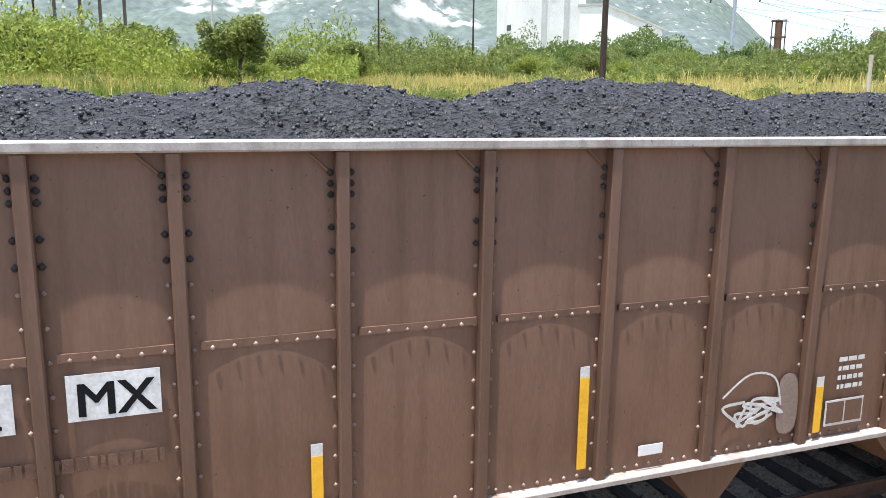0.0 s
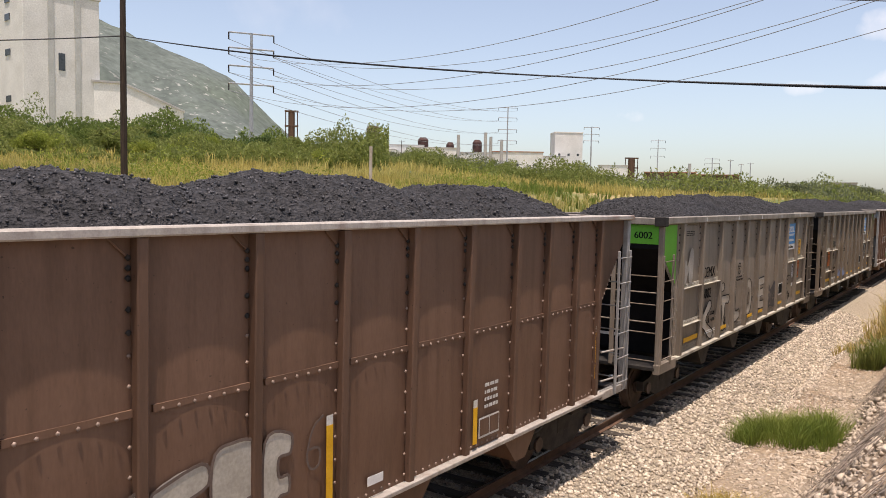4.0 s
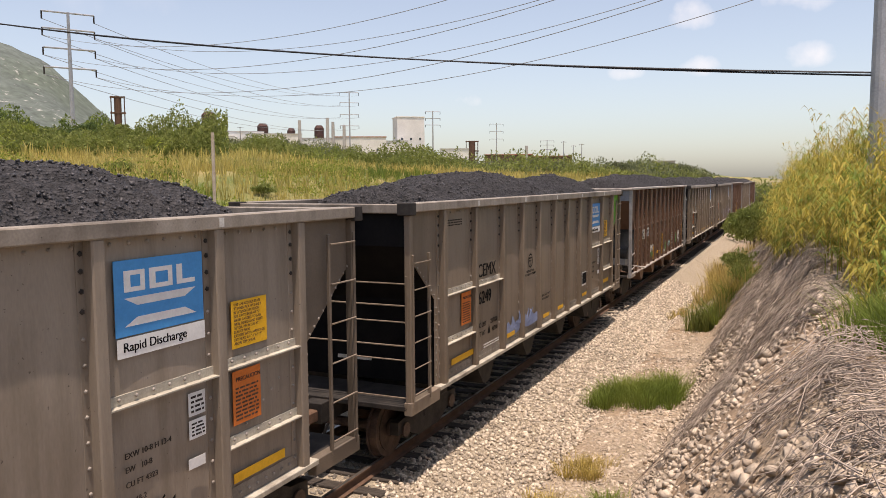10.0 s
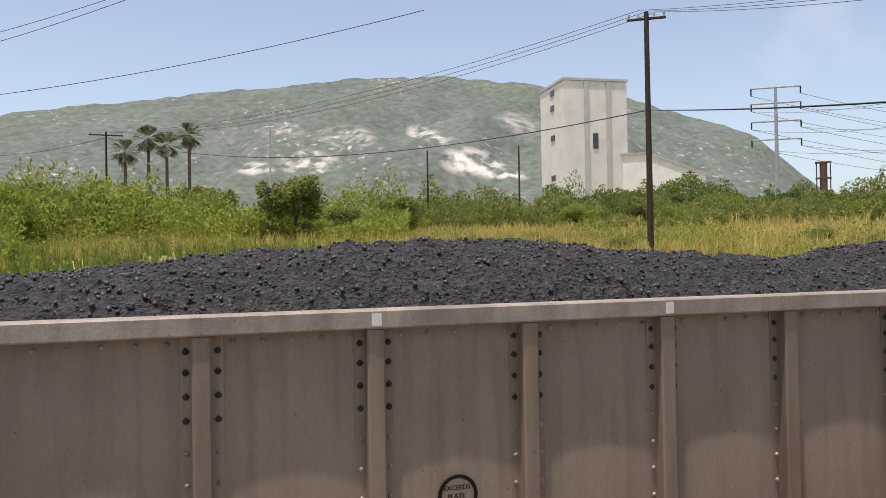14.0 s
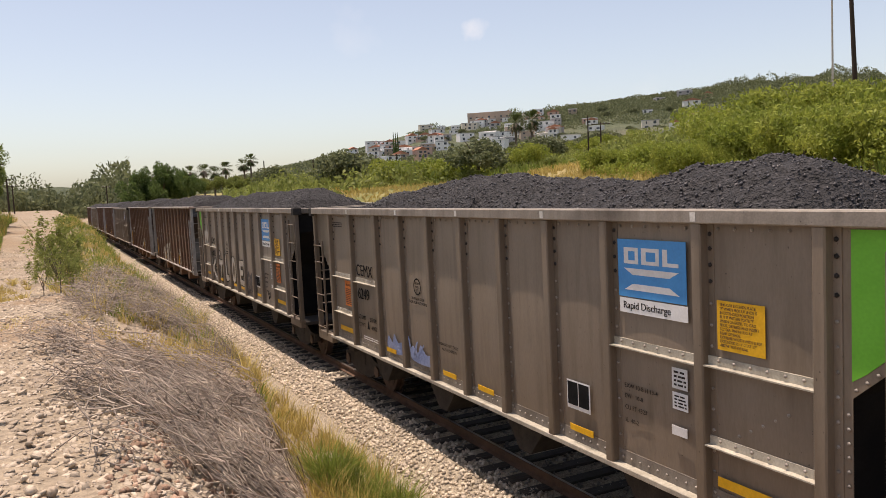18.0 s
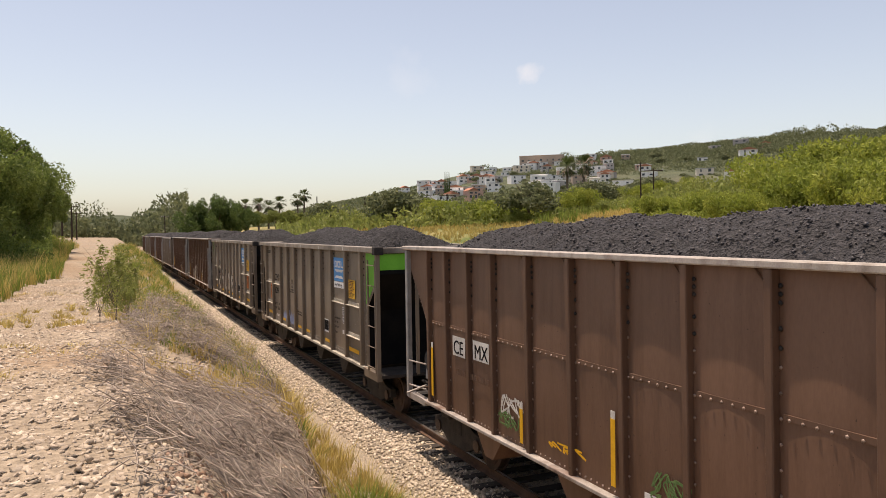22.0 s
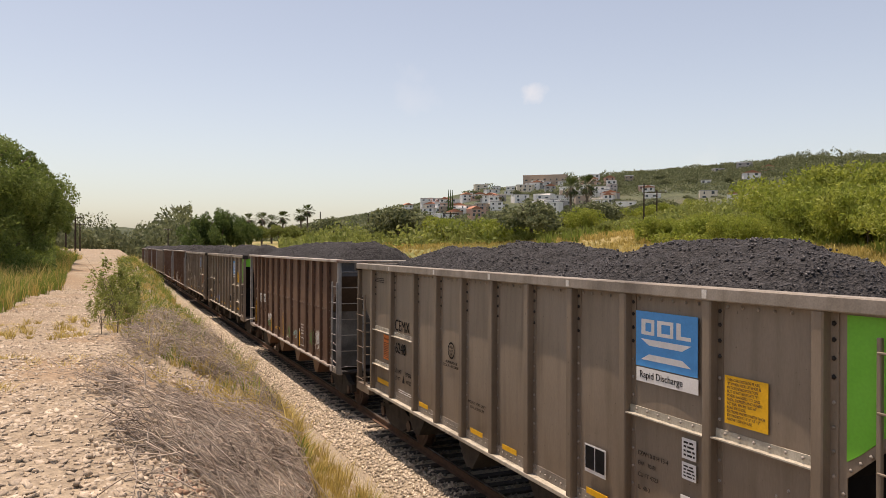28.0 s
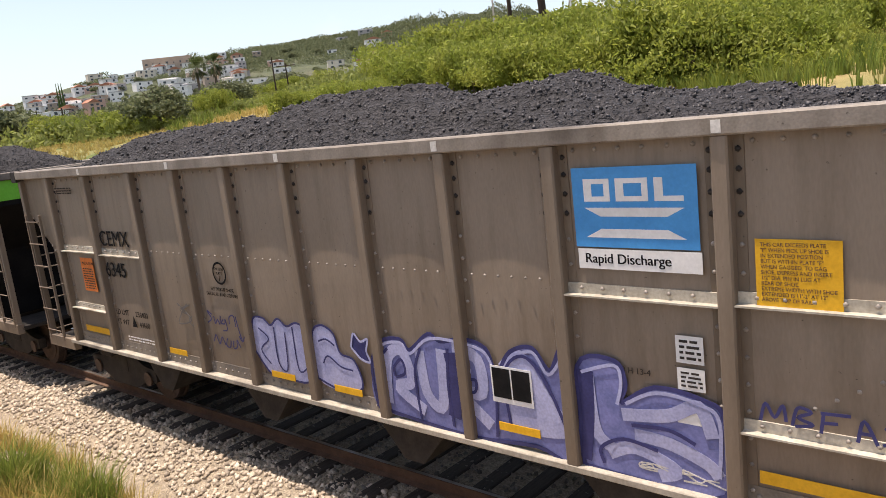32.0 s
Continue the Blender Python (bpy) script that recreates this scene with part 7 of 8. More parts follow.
# the hedge along the far side of the field
thicket("hedge", "continuous leafy hedge along the far side of the field", LEAFMID, (-50, -11), (90, 126), 170000, 0.28, 4.4, 4, 7.0, lambda x, y: vnoise(x, y, 16, 33) > -0.30)
thicket("hedge_dark", "darker trees behind the hedge", LEAFTREE, (-50, -24), (118, 150), 120000, 0.34, 6.4, 5, 10.0, lambda x, y: np.degrees(np.arctan2(-x, y)) > -45.0 + 8 * vnoise(x, y, 7, 44))
thicket("hedge_low", "low leafy scrub at the far edge of the field", LEAFMID, (-67, -43), (122, 150), 60000, 0.32, 3.0, 25, 6.0)
for i in range(44):
    az, d = rng.uniform(-50, -12), rng.uniform(95, 135)
    plant(rng.choice(["bush", "bush2", "bush", "tree2", "shrub"]), *polar(az, d), rng.uniform(0.8, 1.35) * (1.0 if az > -40 else 0.8 if az > -47 else 0.55), rng)
for az in (-27.5, -29, -34, -35.5, -38, -41, -42.5, -45.5, -33, -37):
    plant("tree", *polar(az + rng.uniform(-0.5, 0.5), rng.uniform(120, 150)), rng.uniform(0.7, 0.95), rng)
thicket("hedge_far_east", "scrub along the line before the distant works", LEAFMID, (-90, -65), (140, 260), 60000, 0.45, 3.6, 16, 9.0)
thicket("hedge_east", "grey-green scrub before the distant works", LEAFFAR, (-90, -44), (150, 280), 120000, 0.45, 3.7, 6, 9.0)
for i in range(50):
    az, d = rng.uniform(-80, -44), rng.uniform(150, 260)
    plant(rng.choice(["bush", "far", "bush2"]), *polar(az, d), rng.uniform(0.7, 1.15) * (1.05 if az > -47.5 else 0.52), rng)
for i in range(20):
    az, d = rng.uniform(-89, -72), rng.uniform(150, 330)
    plant("far", *polar(az, d), rng.uniform(0.5, 0.9), rng)
# scattered shrubs in the field
for i in range(26):
    az, d = rng.uniform(-70, 10), rng.uniform(34, 70)
    plant("shrub", *polar(az, d), rng.uniform(0.4, 0.8), rng)
# below the hillside and along the line to the west
for i in range(70):
    az, d = rng.uniform(48, 78), rng.uniform(85, 290)
    plant(rng.choice(["bush", "shrub", "far", "bush2"]), *polar(az, d), rng.uniform(0.8, 1.5), rng)
hz = lambda a, q: np.array([hill_z(i, k) for i, k in zip(a, q)])
thicket("hill_woods", "grey-green scrub woods covering the hillside", LEAFFAR, (29, 84), (300, 722), 120000, 1.3, 4.6, 7, 22.0, lambda x, y: vnoise(x, y, 30, 23) > np.where((np.degrees(np.arctan2(-x, y)) > 49) & (np.degrees(np.arctan2(-x, y)) < 68), 0.0, -0.15), hz)
for i in range(70):
    az, u = rng.uniform(44, 73), rng.uniform(0.25, 0.9)
    d = 300 + 420 * u
    plant("far", *polar(az, d), rng.uniform(0.7, 1.2), rng, 1.1, float(hill_z(az, d)) - 0.5)
thicket("ridge_woods", "grey-green woods along the crest of the hill", LEAFFAR, (28, 58), (610, 722), 60000, 1.2, 7.5, 17, 16.0, None, hz)
thicket("far_woods", "hazy woods along the line to the west", LEAFFAR, (85, 98), (330, 640), 60000, 1.6, 15.0, 8, 26.0)
thicket("bank_thicket", "dense shaded scrub below the bank trees", LEAFTREE, (93.8, 100), (48, 80), 36000, 0.14, 3.0, 11, 4.0, lambda x, y: y < -3.0)
for az, d, s in ((84.7, 150, 1.75), (83.5, 152, 1.8), (82.3, 156, 1.45), (85.5, 154, 1.0), (81.3, 165, 0.9)):
    plant("tree", *polar(az - 0.4, d), s * 0.82, rng, 1.55)
for az in (80.2, 79.0, 77.9, 76.6, 75.2):
    plant("tree2", *polar(az, 172), 0.95, rng)
# leafy shrubs where the reeds thin out beside the line in the east
for x_, y_, s_ in ((31, 1.0, 0.85), (35, 1.6, 0.95), (40, 2.0, 1.0), (46, 2.3, 1.0), (54, 2.8, 1.1), (64, 3.0, 1.2), (76, 3.2, 1.3), (28.5, 1.9, 0.5), (26.0, 1.6, 0.4)):
    plant("shrub", x_, y_, s_, rng, 1.25)
# tall trees on the bank in the west
for az, d, s in ((96.2, 58, 1.0), (95.4, 64, 0.95), (97.6, 52, 1.0), (94.4, 72, 0.72), (98.6, 48, 1.0), (96.8, 62, 1.1)):
    plant("bank_tree", *polar(az, d), s * 1.04, rng, 1.38)
for az, d, s in ((93.9, 80, 0.5), (95.5, 56, 0.6), (94.6, 62, 0.5)):
    plant("bush", *polar(az, d), s, rng)
plant("weed", *polar(90.4, 19.0), 1.25, rng)
plant("weed", *polar(89.6, 17.6), 0.7, rng)
plant("weed", *polar(91.3, 20.0), 0.75, rng)
plant("weed", *polar(89.2, 23.5), 0.7, rng)
plant("weed", *polar(89.9, 21.0), 0.8, rng)
plant("weed", *polar(90.9, 24.0), 0.9, rng)


def palm(az, d, el_base, el_top, s=1.0):
    p0, p1 = at(az, el_base, d), at(az, el_top, d)
    e = tagged(new("palm_tree"), "tall fan palm with a shaggy crown", "palm", "palms")
    p0.z = float(height(p0.x, p0.y)) - 0.3
    h = p1.z - p0.z
    e.matrix_basis = Matrix.Translation(p0)
    bm = bmesh.new()
    rod(bm, (0, 0, 0), (0, 0, h - 1.2 * s), 0.22 * s, 8, 0.16 * s)
    part("trunk", bm, BARK, e)
    bm = bmesh.new()
    r = random.Random(int(az * 10))
    for i in range(46):
        a, t = r.uniform(0, math.tau), r.uniform(-1.0, 1.2)
        dv = Vector((math.cos(a) * math.cos(t), math.sin(a) * math.cos(t), math.sin(t)))
        o = Vector((0, 0, h - 1.2 * s)) + dv * 0.35 * s
        up = dv.cross(Vector((-math.sin(a), math.cos(a), 0)))
        sd = Vector((-math.sin(a), math.cos(a), 0))
        tip = o + dv * 1.1 * s
        for w in (-0.8, -0.4, 0.0, 0.4, 0.8):
            q = tip + sd * w * s * 0.9 + dv * (0.5 - abs(w) * 0.3) * s - Vector((0, 0, 0.25 * s))
            f = [bm.verts.new(v) for v in (o, tip + sd * (w - 0.12) * s * 0.5, q, tip + sd * (w + 0.12) * s * 0.5)]
            bm.faces.new(f)
    part("crown", bm, PALM, e)
    bm = bmesh.new()
    for i in range(40):
        a = r.uniform(0, math.tau)
        o = Vector((math.cos(a) * 0.3 * s, math.sin(a) * 0.3 * s, h - r.uniform(1.2, 1.6) * s))
        q = o + Vector((math.cos(a) * 0.55 * s, math.sin(a) * 0.55 * s, -r.uniform(0.7, 1.6) * s))
        sd = Vector((-math.sin(a), math.cos(a), 0)) * 0.2 * s
        bm.faces.new([bm.verts.new(v) for v in (o, (o + q) / 2 + sd, q, (o + q) / 2 - sd)])
    part("dead_skirt", bm, TWIG, e, "hanging skirt of dead brown fronds")


for az, eb, et in ((5.8, 5.0, 8.3), (4.3, 4.8, 9.3), (3.1, 4.8, 8.9), (1.6, 4.6, 9.6)):
    palm(az, 110, eb, et, 1.15)
for az, eb, et in ((57.5, 2.5, 5.15), (56.3, 2.4, 5.25)):
    palm(az, 190, eb, et, 1.7)
for az, eb, et in ((76.93, 0.8, 3.1), (77.4, 0.8, 2.8), (78.7, 0.6, 2.6), (79.5, 0.6, 2.3), (80.2, 0.6, 2.5), (81.1, 0.7, 2.4)):
    palm(az, 180, eb, et, 1.05)
for az in (66.2, 66.35, 66.5):
    e = tagged(new("cypress"), "slim dark cypress on the hillside", "tree", "cypresses")
    p = at(az, 3.1, 520)
    bm = bmesh.new()
    rod(bm, (p.x, p.y, hill_z(az, 520) - 1), p + Vector((0, 0, 11)), 1.0, 7, 0.15)
    part("crown", bm, LEAFDARK, e)


def blades(name, label, material, spots, h, w, per, seed, lean=0.35, category="grass"):
    """Tufts of thin blades. spots: x, y, z, size."""
    rng = np.random.default_rng(seed)
    s = np.repeat(np.asarray(spots, float), per, axis=0)
    n = len(s)
    a = rng.uniform(0, math.tau, n)
    r = rng.uniform(0, 0.22, n) * s[:, 3]
    base = s[:, :3] + np.stack([np.cos(a) * r, np.sin(a) * r, np.zeros(n)], 1)
    hh = h * s[:, 3] * rng.uniform(0.5, 1.1, n)
    out = np.stack([np.cos(a), np.sin(a)], 1) * (lean * rng.uniform(0.1, 1.0, n) * hh)[:, None] + rng.normal(size=(n, 2)) * 0.05
    b = rng.uniform(0, math.tau, n)
    sd = np.stack([np.cos(b), np.sin(b), np.zeros(n)], 1) * (w * rng.uniform(0.6, 1.3, n))[:, None]
    mid = base + np.stack([out[:, 0] * 0.35, out[:, 1] * 0.35, hh * 0.6], 1)
    tip = base + np.stack([out[:, 0], out[:, 1], hh * rng.uniform(0.8, 1.0, n)], 1)
    v = np.stack([base - sd, base + sd, mid + sd * 0.8, mid - sd * 0.8, tip + sd * 0.12, tip - sd * 0.12], 1).reshape(-1, 3)
    k = np.arange(n)[:, None] * 6
    f = np.concatenate([k + [0, 1, 2, 3], k + [3, 2, 4, 5]], 0)
    return tagged(part(name, arrays(name, v, f, material), material), label, category, kind="stuff")


def spots_in(n, seed, x=None, y=None, az=None, d=None, size=(0.6, 1.2), keep=None):
    rng = np.random.default_rng(seed)
    if az:
        a, q = np.radians(rng.uniform(*az, n)), np.sqrt(rng.uniform(d[0] ** 2, d[1] ** 2, n))
        px, py = -np.sin(a) * q, np.cos(a) * q
    else:
        px, py = rng.uniform(*x, n), rng.uniform(*y, n)
    if keep:
        m = keep(px, py)
        px, py = px[m], py[m]
    return np.stack([px, py, height(px, py) - 0.03, rng.uniform(*size, len(px))], 1)


north = lambda x, y: y > 17
dry = lambda x, y: (y > 17) & (vnoise(x, y, 14, 7) > -0.12)
fresh = lambda x, y: (y > 17) & (vnoise(x, y, 14, 7) < 0.05)
blades("dry_grass", "tall dry yellow grass across the field", FIELDGRASS, spots_in(9000, 1, az=(-72, 12), d=(24, 80), size=(0.6, 1.25), keep=dry), 1.1, 0.020, 9, 1)
blades("field_weeds", "green weeds among the dry grass", GRASSGREEN, spots_in(5500, 2, az=(-75, 30), d=(24, 75), size=(0.5, 1.2), keep=fresh), 1.0, 0.026, 9, 2)
blades("far_grass", "yellow grass at the far side of the field", FIELDGRASS, spots_in(5000, 3, az=(-86, 5), d=(75, 170), size=(0.8, 1.5), keep=north), 1.2, 0.05, 6, 3)
blades("slope_grass", "straw-coloured grass below the bushes", GRASSDRY, spots_in(9000, 4, az=(25, 80), d=(24, 110), size=(0.35, 0.85), keep=north), 0.8, 0.022, 11, 4, 0.6)
blades("slope_turf", "even dry yellow grass below the bushes", GRASSDRY, spots_in(5200, 34, az=(24, 62), d=(22, 52), size=(0.4, 1.0), keep=north), 0.55, 0.014, 12, 34, 0.8)
blades("hill_weeds", "green undergrowth between the bushes", GRASSGREEN, spots_in(3500, 5, az=(10, 60), d=(32, 80), size=(0.5, 1.2), keep=lambda x, y: (y > 17) & (vnoise(x, y, 6, 31) > 0.25 * step(np.degrees(np.arctan2(-x, y)), 44, 58) - 0.1) & (np.hypot(x, y) > np.interp(np.degrees(np.arctan2(-x, y)), [32, 40], [30, 46]))), 1.1, 0.04, 8, 5)
verge = lambda x, y: (np.degrees(np.arctan2(-x, y)) > np.interp(np.hypot(x, y), [26, 40, 75], [97.2, 93.6, 92.4])) & (vnoise(x, y, 4.0, 61) > -0.32)
blades("verge_grass", "tall green grass along the edge of the dirt path", GRASSGREEN, spots_in(1500, 31, az=(92, 104), d=(26, 75), size=(0.5, 1.3), keep=verge), 0.85, 0.012, 26, 31, 0.5)
blades("verge_straw", "dry seed-headed grass along the dirt path", GRASSDRY, spots_in(900, 32, az=(92, 104), d=(26, 75), size=(0.5, 1.3), keep=verge), 0.95, 0.012, 22, 32, 0.5)
# the bank
bank_e = lambda x, y: vnoise(x, y, 2.5, 9) > 0.12
def reeds(name, label, material, spots, seed):
    """Cane stems that bow over at the top, each hung with narrow drooping leaves. spots: x, y, z, height."""
    rng = np.random.default_rng(seed)
    n, segs = len(spots), 6
    a = rng.uniform(0, math.tau, n)
    bow = rng.uniform(0.15, 0.6, n) * spots[:, 3] * 0.35
    dirs = np.stack([np.cos(a), np.sin(a), np.zeros(n)], 1)

    def along(u, k=slice(None)):
        h = spots[k, 3] * (u - 0.10 * np.clip(u - 0.7, 0, 1) ** 2 * 11 * rng_droop[k])
        return spots[k, :3] + dirs[k] * (bow[k] * u ** 2.4)[:, None] + np.stack([0 * h, 0 * h, h], 1)

    rng_droop = rng.uniform(0.2, 1.0, n)
    side = np.stack([-np.sin(a), np.cos(a), np.zeros(n)], 1)
    v, f, base = [], [], 0
    rings = []
    for s in range(segs + 1):
        u = np.full(n, s / segs)
        c, w = along(u), 0.007 * (1.2 - s / segs)
        rings.append(np.stack([c - side * w, c + side * w], 1))
    v.append(np.stack(rings, 1).reshape(-1, 3))
    k = (np.arange(n)[:, None] * (segs + 1) + np.arange(segs)[None]).ravel() * 2
    f.append(np.stack([k, k + 1, k + 3, k + 2], 1))
    base = len(v[0])
    per = 16
    idx = np.repeat(np.arange(n), per)
    u = rng.uniform(0.18, 1.0, len(idx))
    o = along(u, idx)
    b = rng.uniform(0, math.tau, len(idx))
    out = np.stack([np.cos(b), np.sin(b), np.zeros(len(idx))], 1)
    l = rng.uniform(0.16, 0.46, len(idx))[:, None] * (1.15 - 0.5 * u)[:, None]
    w = np.stack([-np.sin(b), np.cos(b), np.zeros(len(idx))], 1) * (rng.uniform(0.008, 0.017, len(idx)))[:, None]
    m = o + out * l * 0.55 + np.array([0, 0, 1]) * l * 0.45
    t = o + out * l * 1.1 + np.array([0, 0, 1]) * l * rng.uniform(-0.35, 0.45, (len(idx), 1))
    q = np.stack([o - w * 0.5, o + w * 0.5, m + w, m - w, t + w * 0.1, t - w * 0.1], 1).reshape(-1, 3)
    kk = np.arange(len(idx))[:, None] * 6 + base
    f.append(np.concatenate([kk + [0, 1, 2, 3], kk + [3, 2, 4, 5]], 0))
    tagged(part(name, arrays(name, np.concatenate(v + [q]), np.concatenate(f), material), material), label, "reeds", kind="stuff")


reed_edge = lambda x: np.interp(x, [7.5, 8.6, 10, 12.8, 15.9, 24, 32, 46, 60], [-0.7, -0.45, -0.35, -0.15, 0.35, 0.9, 1.3, 2.2, 3.0])
sp = spots_in(8200, 6, x=(8.2, 46), y=(-4.5, 2.2), size=(0.0, 1.0), keep=lambda x, y: (y < reed_edge(x) + 0.25 * vnoise(x, y, 0.8, 5)) & (vnoise(x, y, 1.6, 12) > -0.28))
sp[:, 3] = (1.2 + 1.65 * step(sp[:, 0], 8.3, 12.5)) * (0.50 + 0.55 * sp[:, 3]) * (1.0 - 0.42 * step(sp[:, 1], reed_edge(sp[:, 0]) - 1.6, reed_edge(sp[:, 0]))) * (1.05 + 0.5 * vnoise(sp[:, 0], sp[:, 1], 1.5, 18))
reeds("reeds", "tall yellow-green reeds on top of the bank", REED, sp[::2], 6)
reeds("green_reeds", "green reeds among the yellow ones", GRASSGREEN, sp[1::5], 16)
blades("bank_grass", "dry grass on the railway bank", GRASSDRY, np.concatenate([spots_in(1500, 8, x=(-60, -7), y=(2.2, 4.6), size=(0.35, 0.95), keep=lambda x, y: (y > np.interp(-x, [7, 13, 29], [2.4, 2.9, 3.6])) & (vnoise(x, y, 2.2, 4) > -0.02)), spots_in(160, 9, x=(9, 40), y=(1.8, 4.2), size=(0.3, 0.8), keep=bank_e)]), 0.62, 0.006, 40, 8, 0.7)
for px, py, r, n, h in ((16.3, 3.95, 0.5, 34, 0.42), (16.7, 3.4, 0.6, 50, 0.5), (17.0, 2.9, 0.6, 40, 0.5), (-10.6, 3.3, 0.45, 30, 0.6), (-9.6, 3.6, 0.4, 20, 0.6), (25.6, 2.4, 0.6, 18, 0.8),  (10.6, 2.75, 0.35, 16, 0.26), (8.6, -0.6, 0.5, 30, 0.55)):
    rg = np.random.default_rng(int(abs(px) * 10))
    q = np.stack([px + rg.normal(size=n) * r * 0.55, py + rg.normal(size=n) * r * 0.35], 1)
    blades("green_tuft", "fresh green grass tuft beside the ballast", GRASSGREEN, np.stack([q[:, 0], q[:, 1], height(q[:, 0], q[:, 1]), rg.uniform(0.6, 1.2, n)], 1), h, 0.006, 60, int(abs(px)), 0.9)
for px, py, r, n in ((25.2, 2.8, 0.5, 22), (25.8, 2.2, 0.5, 24), (31, 2.9, 0.7, 18), (38, 3.2, 1.0, 18)):
    rg = np.random.default_rng(int(px * 10))
    q = np.stack([px + rg.normal(size=n) * r * 0.5, py + rg.normal(size=n) * r * 0.5], 1)
    blades("tall_straw", "tall half-dry grass clump at the foot of the bank", WEEDLEAF if px < 25.5 else GRASSDRY, np.stack([q[:, 0], q[:, 1], height(q[:, 0], q[:, 1]), rg.uniform(0.6, 1.2, n)], 1), 1.0, 0.007, 44, int(px), 0.6)
for px, py in ((9.4, 3.0), (10.2, 3.4), (12.0, 3.4), (7.6, 3.1)):
    rg = np.random.default_rng(int(px * 10))
    q = np.stack([px + rg.normal(size=14) * 0.25, py + rg.normal(size=14) * 0.2], 1)
    blades("dry_tuft", "small half-dry tuft among the stones", GRASSDRY, np.stack([q[:, 0], q[:, 1], height(q[:, 0], q[:, 1]), rg.uniform(0.6, 1.2, 14)], 1), 0.32, 0.005, 50, int(px), 1.0)
blades("path_weeds", "low weeds beside the dirt path", GRASSGREEN, np.concatenate([spots_in(700, 10, x=(-75, -14), y=(-0.6, 3.2), size=(0.5, 1.5), keep=lambda x, y: (vnoise(x, y, 3.5, 6) > -0.05) & (y > np.interp(-x, [14, 20, 60], [0.7, -0.3, 0.2]))), spots_in(500, 11, x=(-90, -30), y=(-9, -3.5), size=(0.5, 1.4))]), 0.4, 0.008, 26, 9, 0.9)
blades("path_patch", "flat patches of dry grass on the path", GRASSDRY, spots_in(700, 15, x=(-40, -7), y=(-4.5, 1.2), size=(0.4, 1.0), keep=lambda x, y: vnoise(x, y, 2.6, 51) > 0.16), 0.16, 0.005, 26, 21, 1.6)
blades("path_straw", "dry straw at the path's edge", GRASSDRY, np.concatenate([spots_in(600, 12, x=(-75, -12), y=(-0.4, 3.4), size=(0.4, 1.1), keep=lambda x, y: (vnoise(x, y, 3.0, 8) > -0.08) & (y > np.interp(-x, [14, 20, 60], [0.5, -0.2, 0.2]))), spots_in(260, 13, x=(-90, -30), y=(-9, -3), size=(0.5, 1.2)), spots_in(30, 14, x=(-23, -18), y=(-2.6, -0.8), size=(0.2, 0.5))]), 0.55, 0.008, 30, 10, 0.8)


def brush(name, label, spots, seed, heading, per=44, shag=1.0):
    """Dead stalks lying in swathes: thin bent sticks, most of them along one heading."""
    rng = np.random.default_rng(seed)
    s = np.repeat(spots, per, axis=0)
    n = len(s)
    xy = s[:, :2] + rng.normal(size=(n, 2)) * [0.34, 0.26] * s[:, 3:4]
    lay = np.abs(rng.normal(size=n)) * 0.11 * shag * s[:, 3] + 0.01
    c = np.stack([xy[:, 0], xy[:, 1], height(xy[:, 0], xy[:, 1]) + lay], 1)
    a = heading + 2.6 * vnoise(s[:, 0], s[:, 1], 0.8, seed) + rng.normal(size=n) * 1.1
    l = (rng.uniform(0.06, 0.36, n) * s[:, 3])[:, None]
    d = np.stack([np.cos(a), np.sin(a), np.zeros(n)], 1)
    e0, e1 = c - d * l, c + d * l
    for e in (e0, e1):
        e[:, 2] = height(e[:, 0], e[:, 1]) + lay + np.abs(rng.normal(size=n)) * 0.06 * shag
    mid = (e0 + e1) / 2 + rng.normal(size=(n, 3)) * [0.03, 0.03, 0.02]
    w = (rng.uniform(0.0025, 0.0075, n))[:, None]
    sd = np.stack([-np.sin(a), np.cos(a), np.zeros(n)], 1) * w
    up = np.array([0, 0, 1.0]) * w * 1.5
    v = np.stack([e0 + sd, e0 - sd, e0 + up, mid + sd, mid - sd, mid + up, e1 + sd * 0.4, e1 - sd * 0.4, e1 + up * 0.4], 1).reshape(-1, 3)
    k = np.arange(n)[:, None] * 9
    f = np.concatenate([k + q for o in (0, 3) for q in ([o, o + 1, o + 4, o + 3], [o + 1, o + 2, o + 5, o + 4], [o + 2, o, o + 3, o + 5])], 0)
    tagged(part(name, arrays(name, v, f, TWIG), TWIG), label, "dead brush", kind="stuff")


w_line = lambda x: np.interp(-x, RIM_LINE[0], RIM_LINE[1]) - 0.7
e_line = lambda x: np.interp(x, [3.5, 5.8, 7.7, 12.3, 16.7, 23], [0.9, 1.2, 1.5, 1.85, 2.0, 2.0])
brush("dead_brush", "tangled dead brush lying on the bank", spots_in(1300, 20, x=(-24, -4.2), y=(-0.8, 2.9), size=(0.45, 1.0), keep=lambda x, y: (y > np.interp(-x, SHOULDER[0], SHOULDER[1]) + 0.15 + 0.7 * vnoise(x, y, 1.5, 2)) & (y < w_line(x) + 0.85 + 0.5 * vnoise(x, y, 2.2, 2)) & (vnoise(x, y, 0.7, 14) > 0.05)), 3, -0.9, 40, 1.8)
brush("dead_brush", "swathes of dead grey stalks on the bank", spots_in(1150, 21, x=(3.2, 34), y=(-0.5, 2.2), size=(0.55, 1.15), keep=lambda x, y: (y < e_line(x) + 0.3 * vnoise(x, y, 0.9, 4)) & (y > reed_edge(x) - 0.2) & (vnoise(x, y, 0.7, 3) > 0.13)), 4, 0.5)

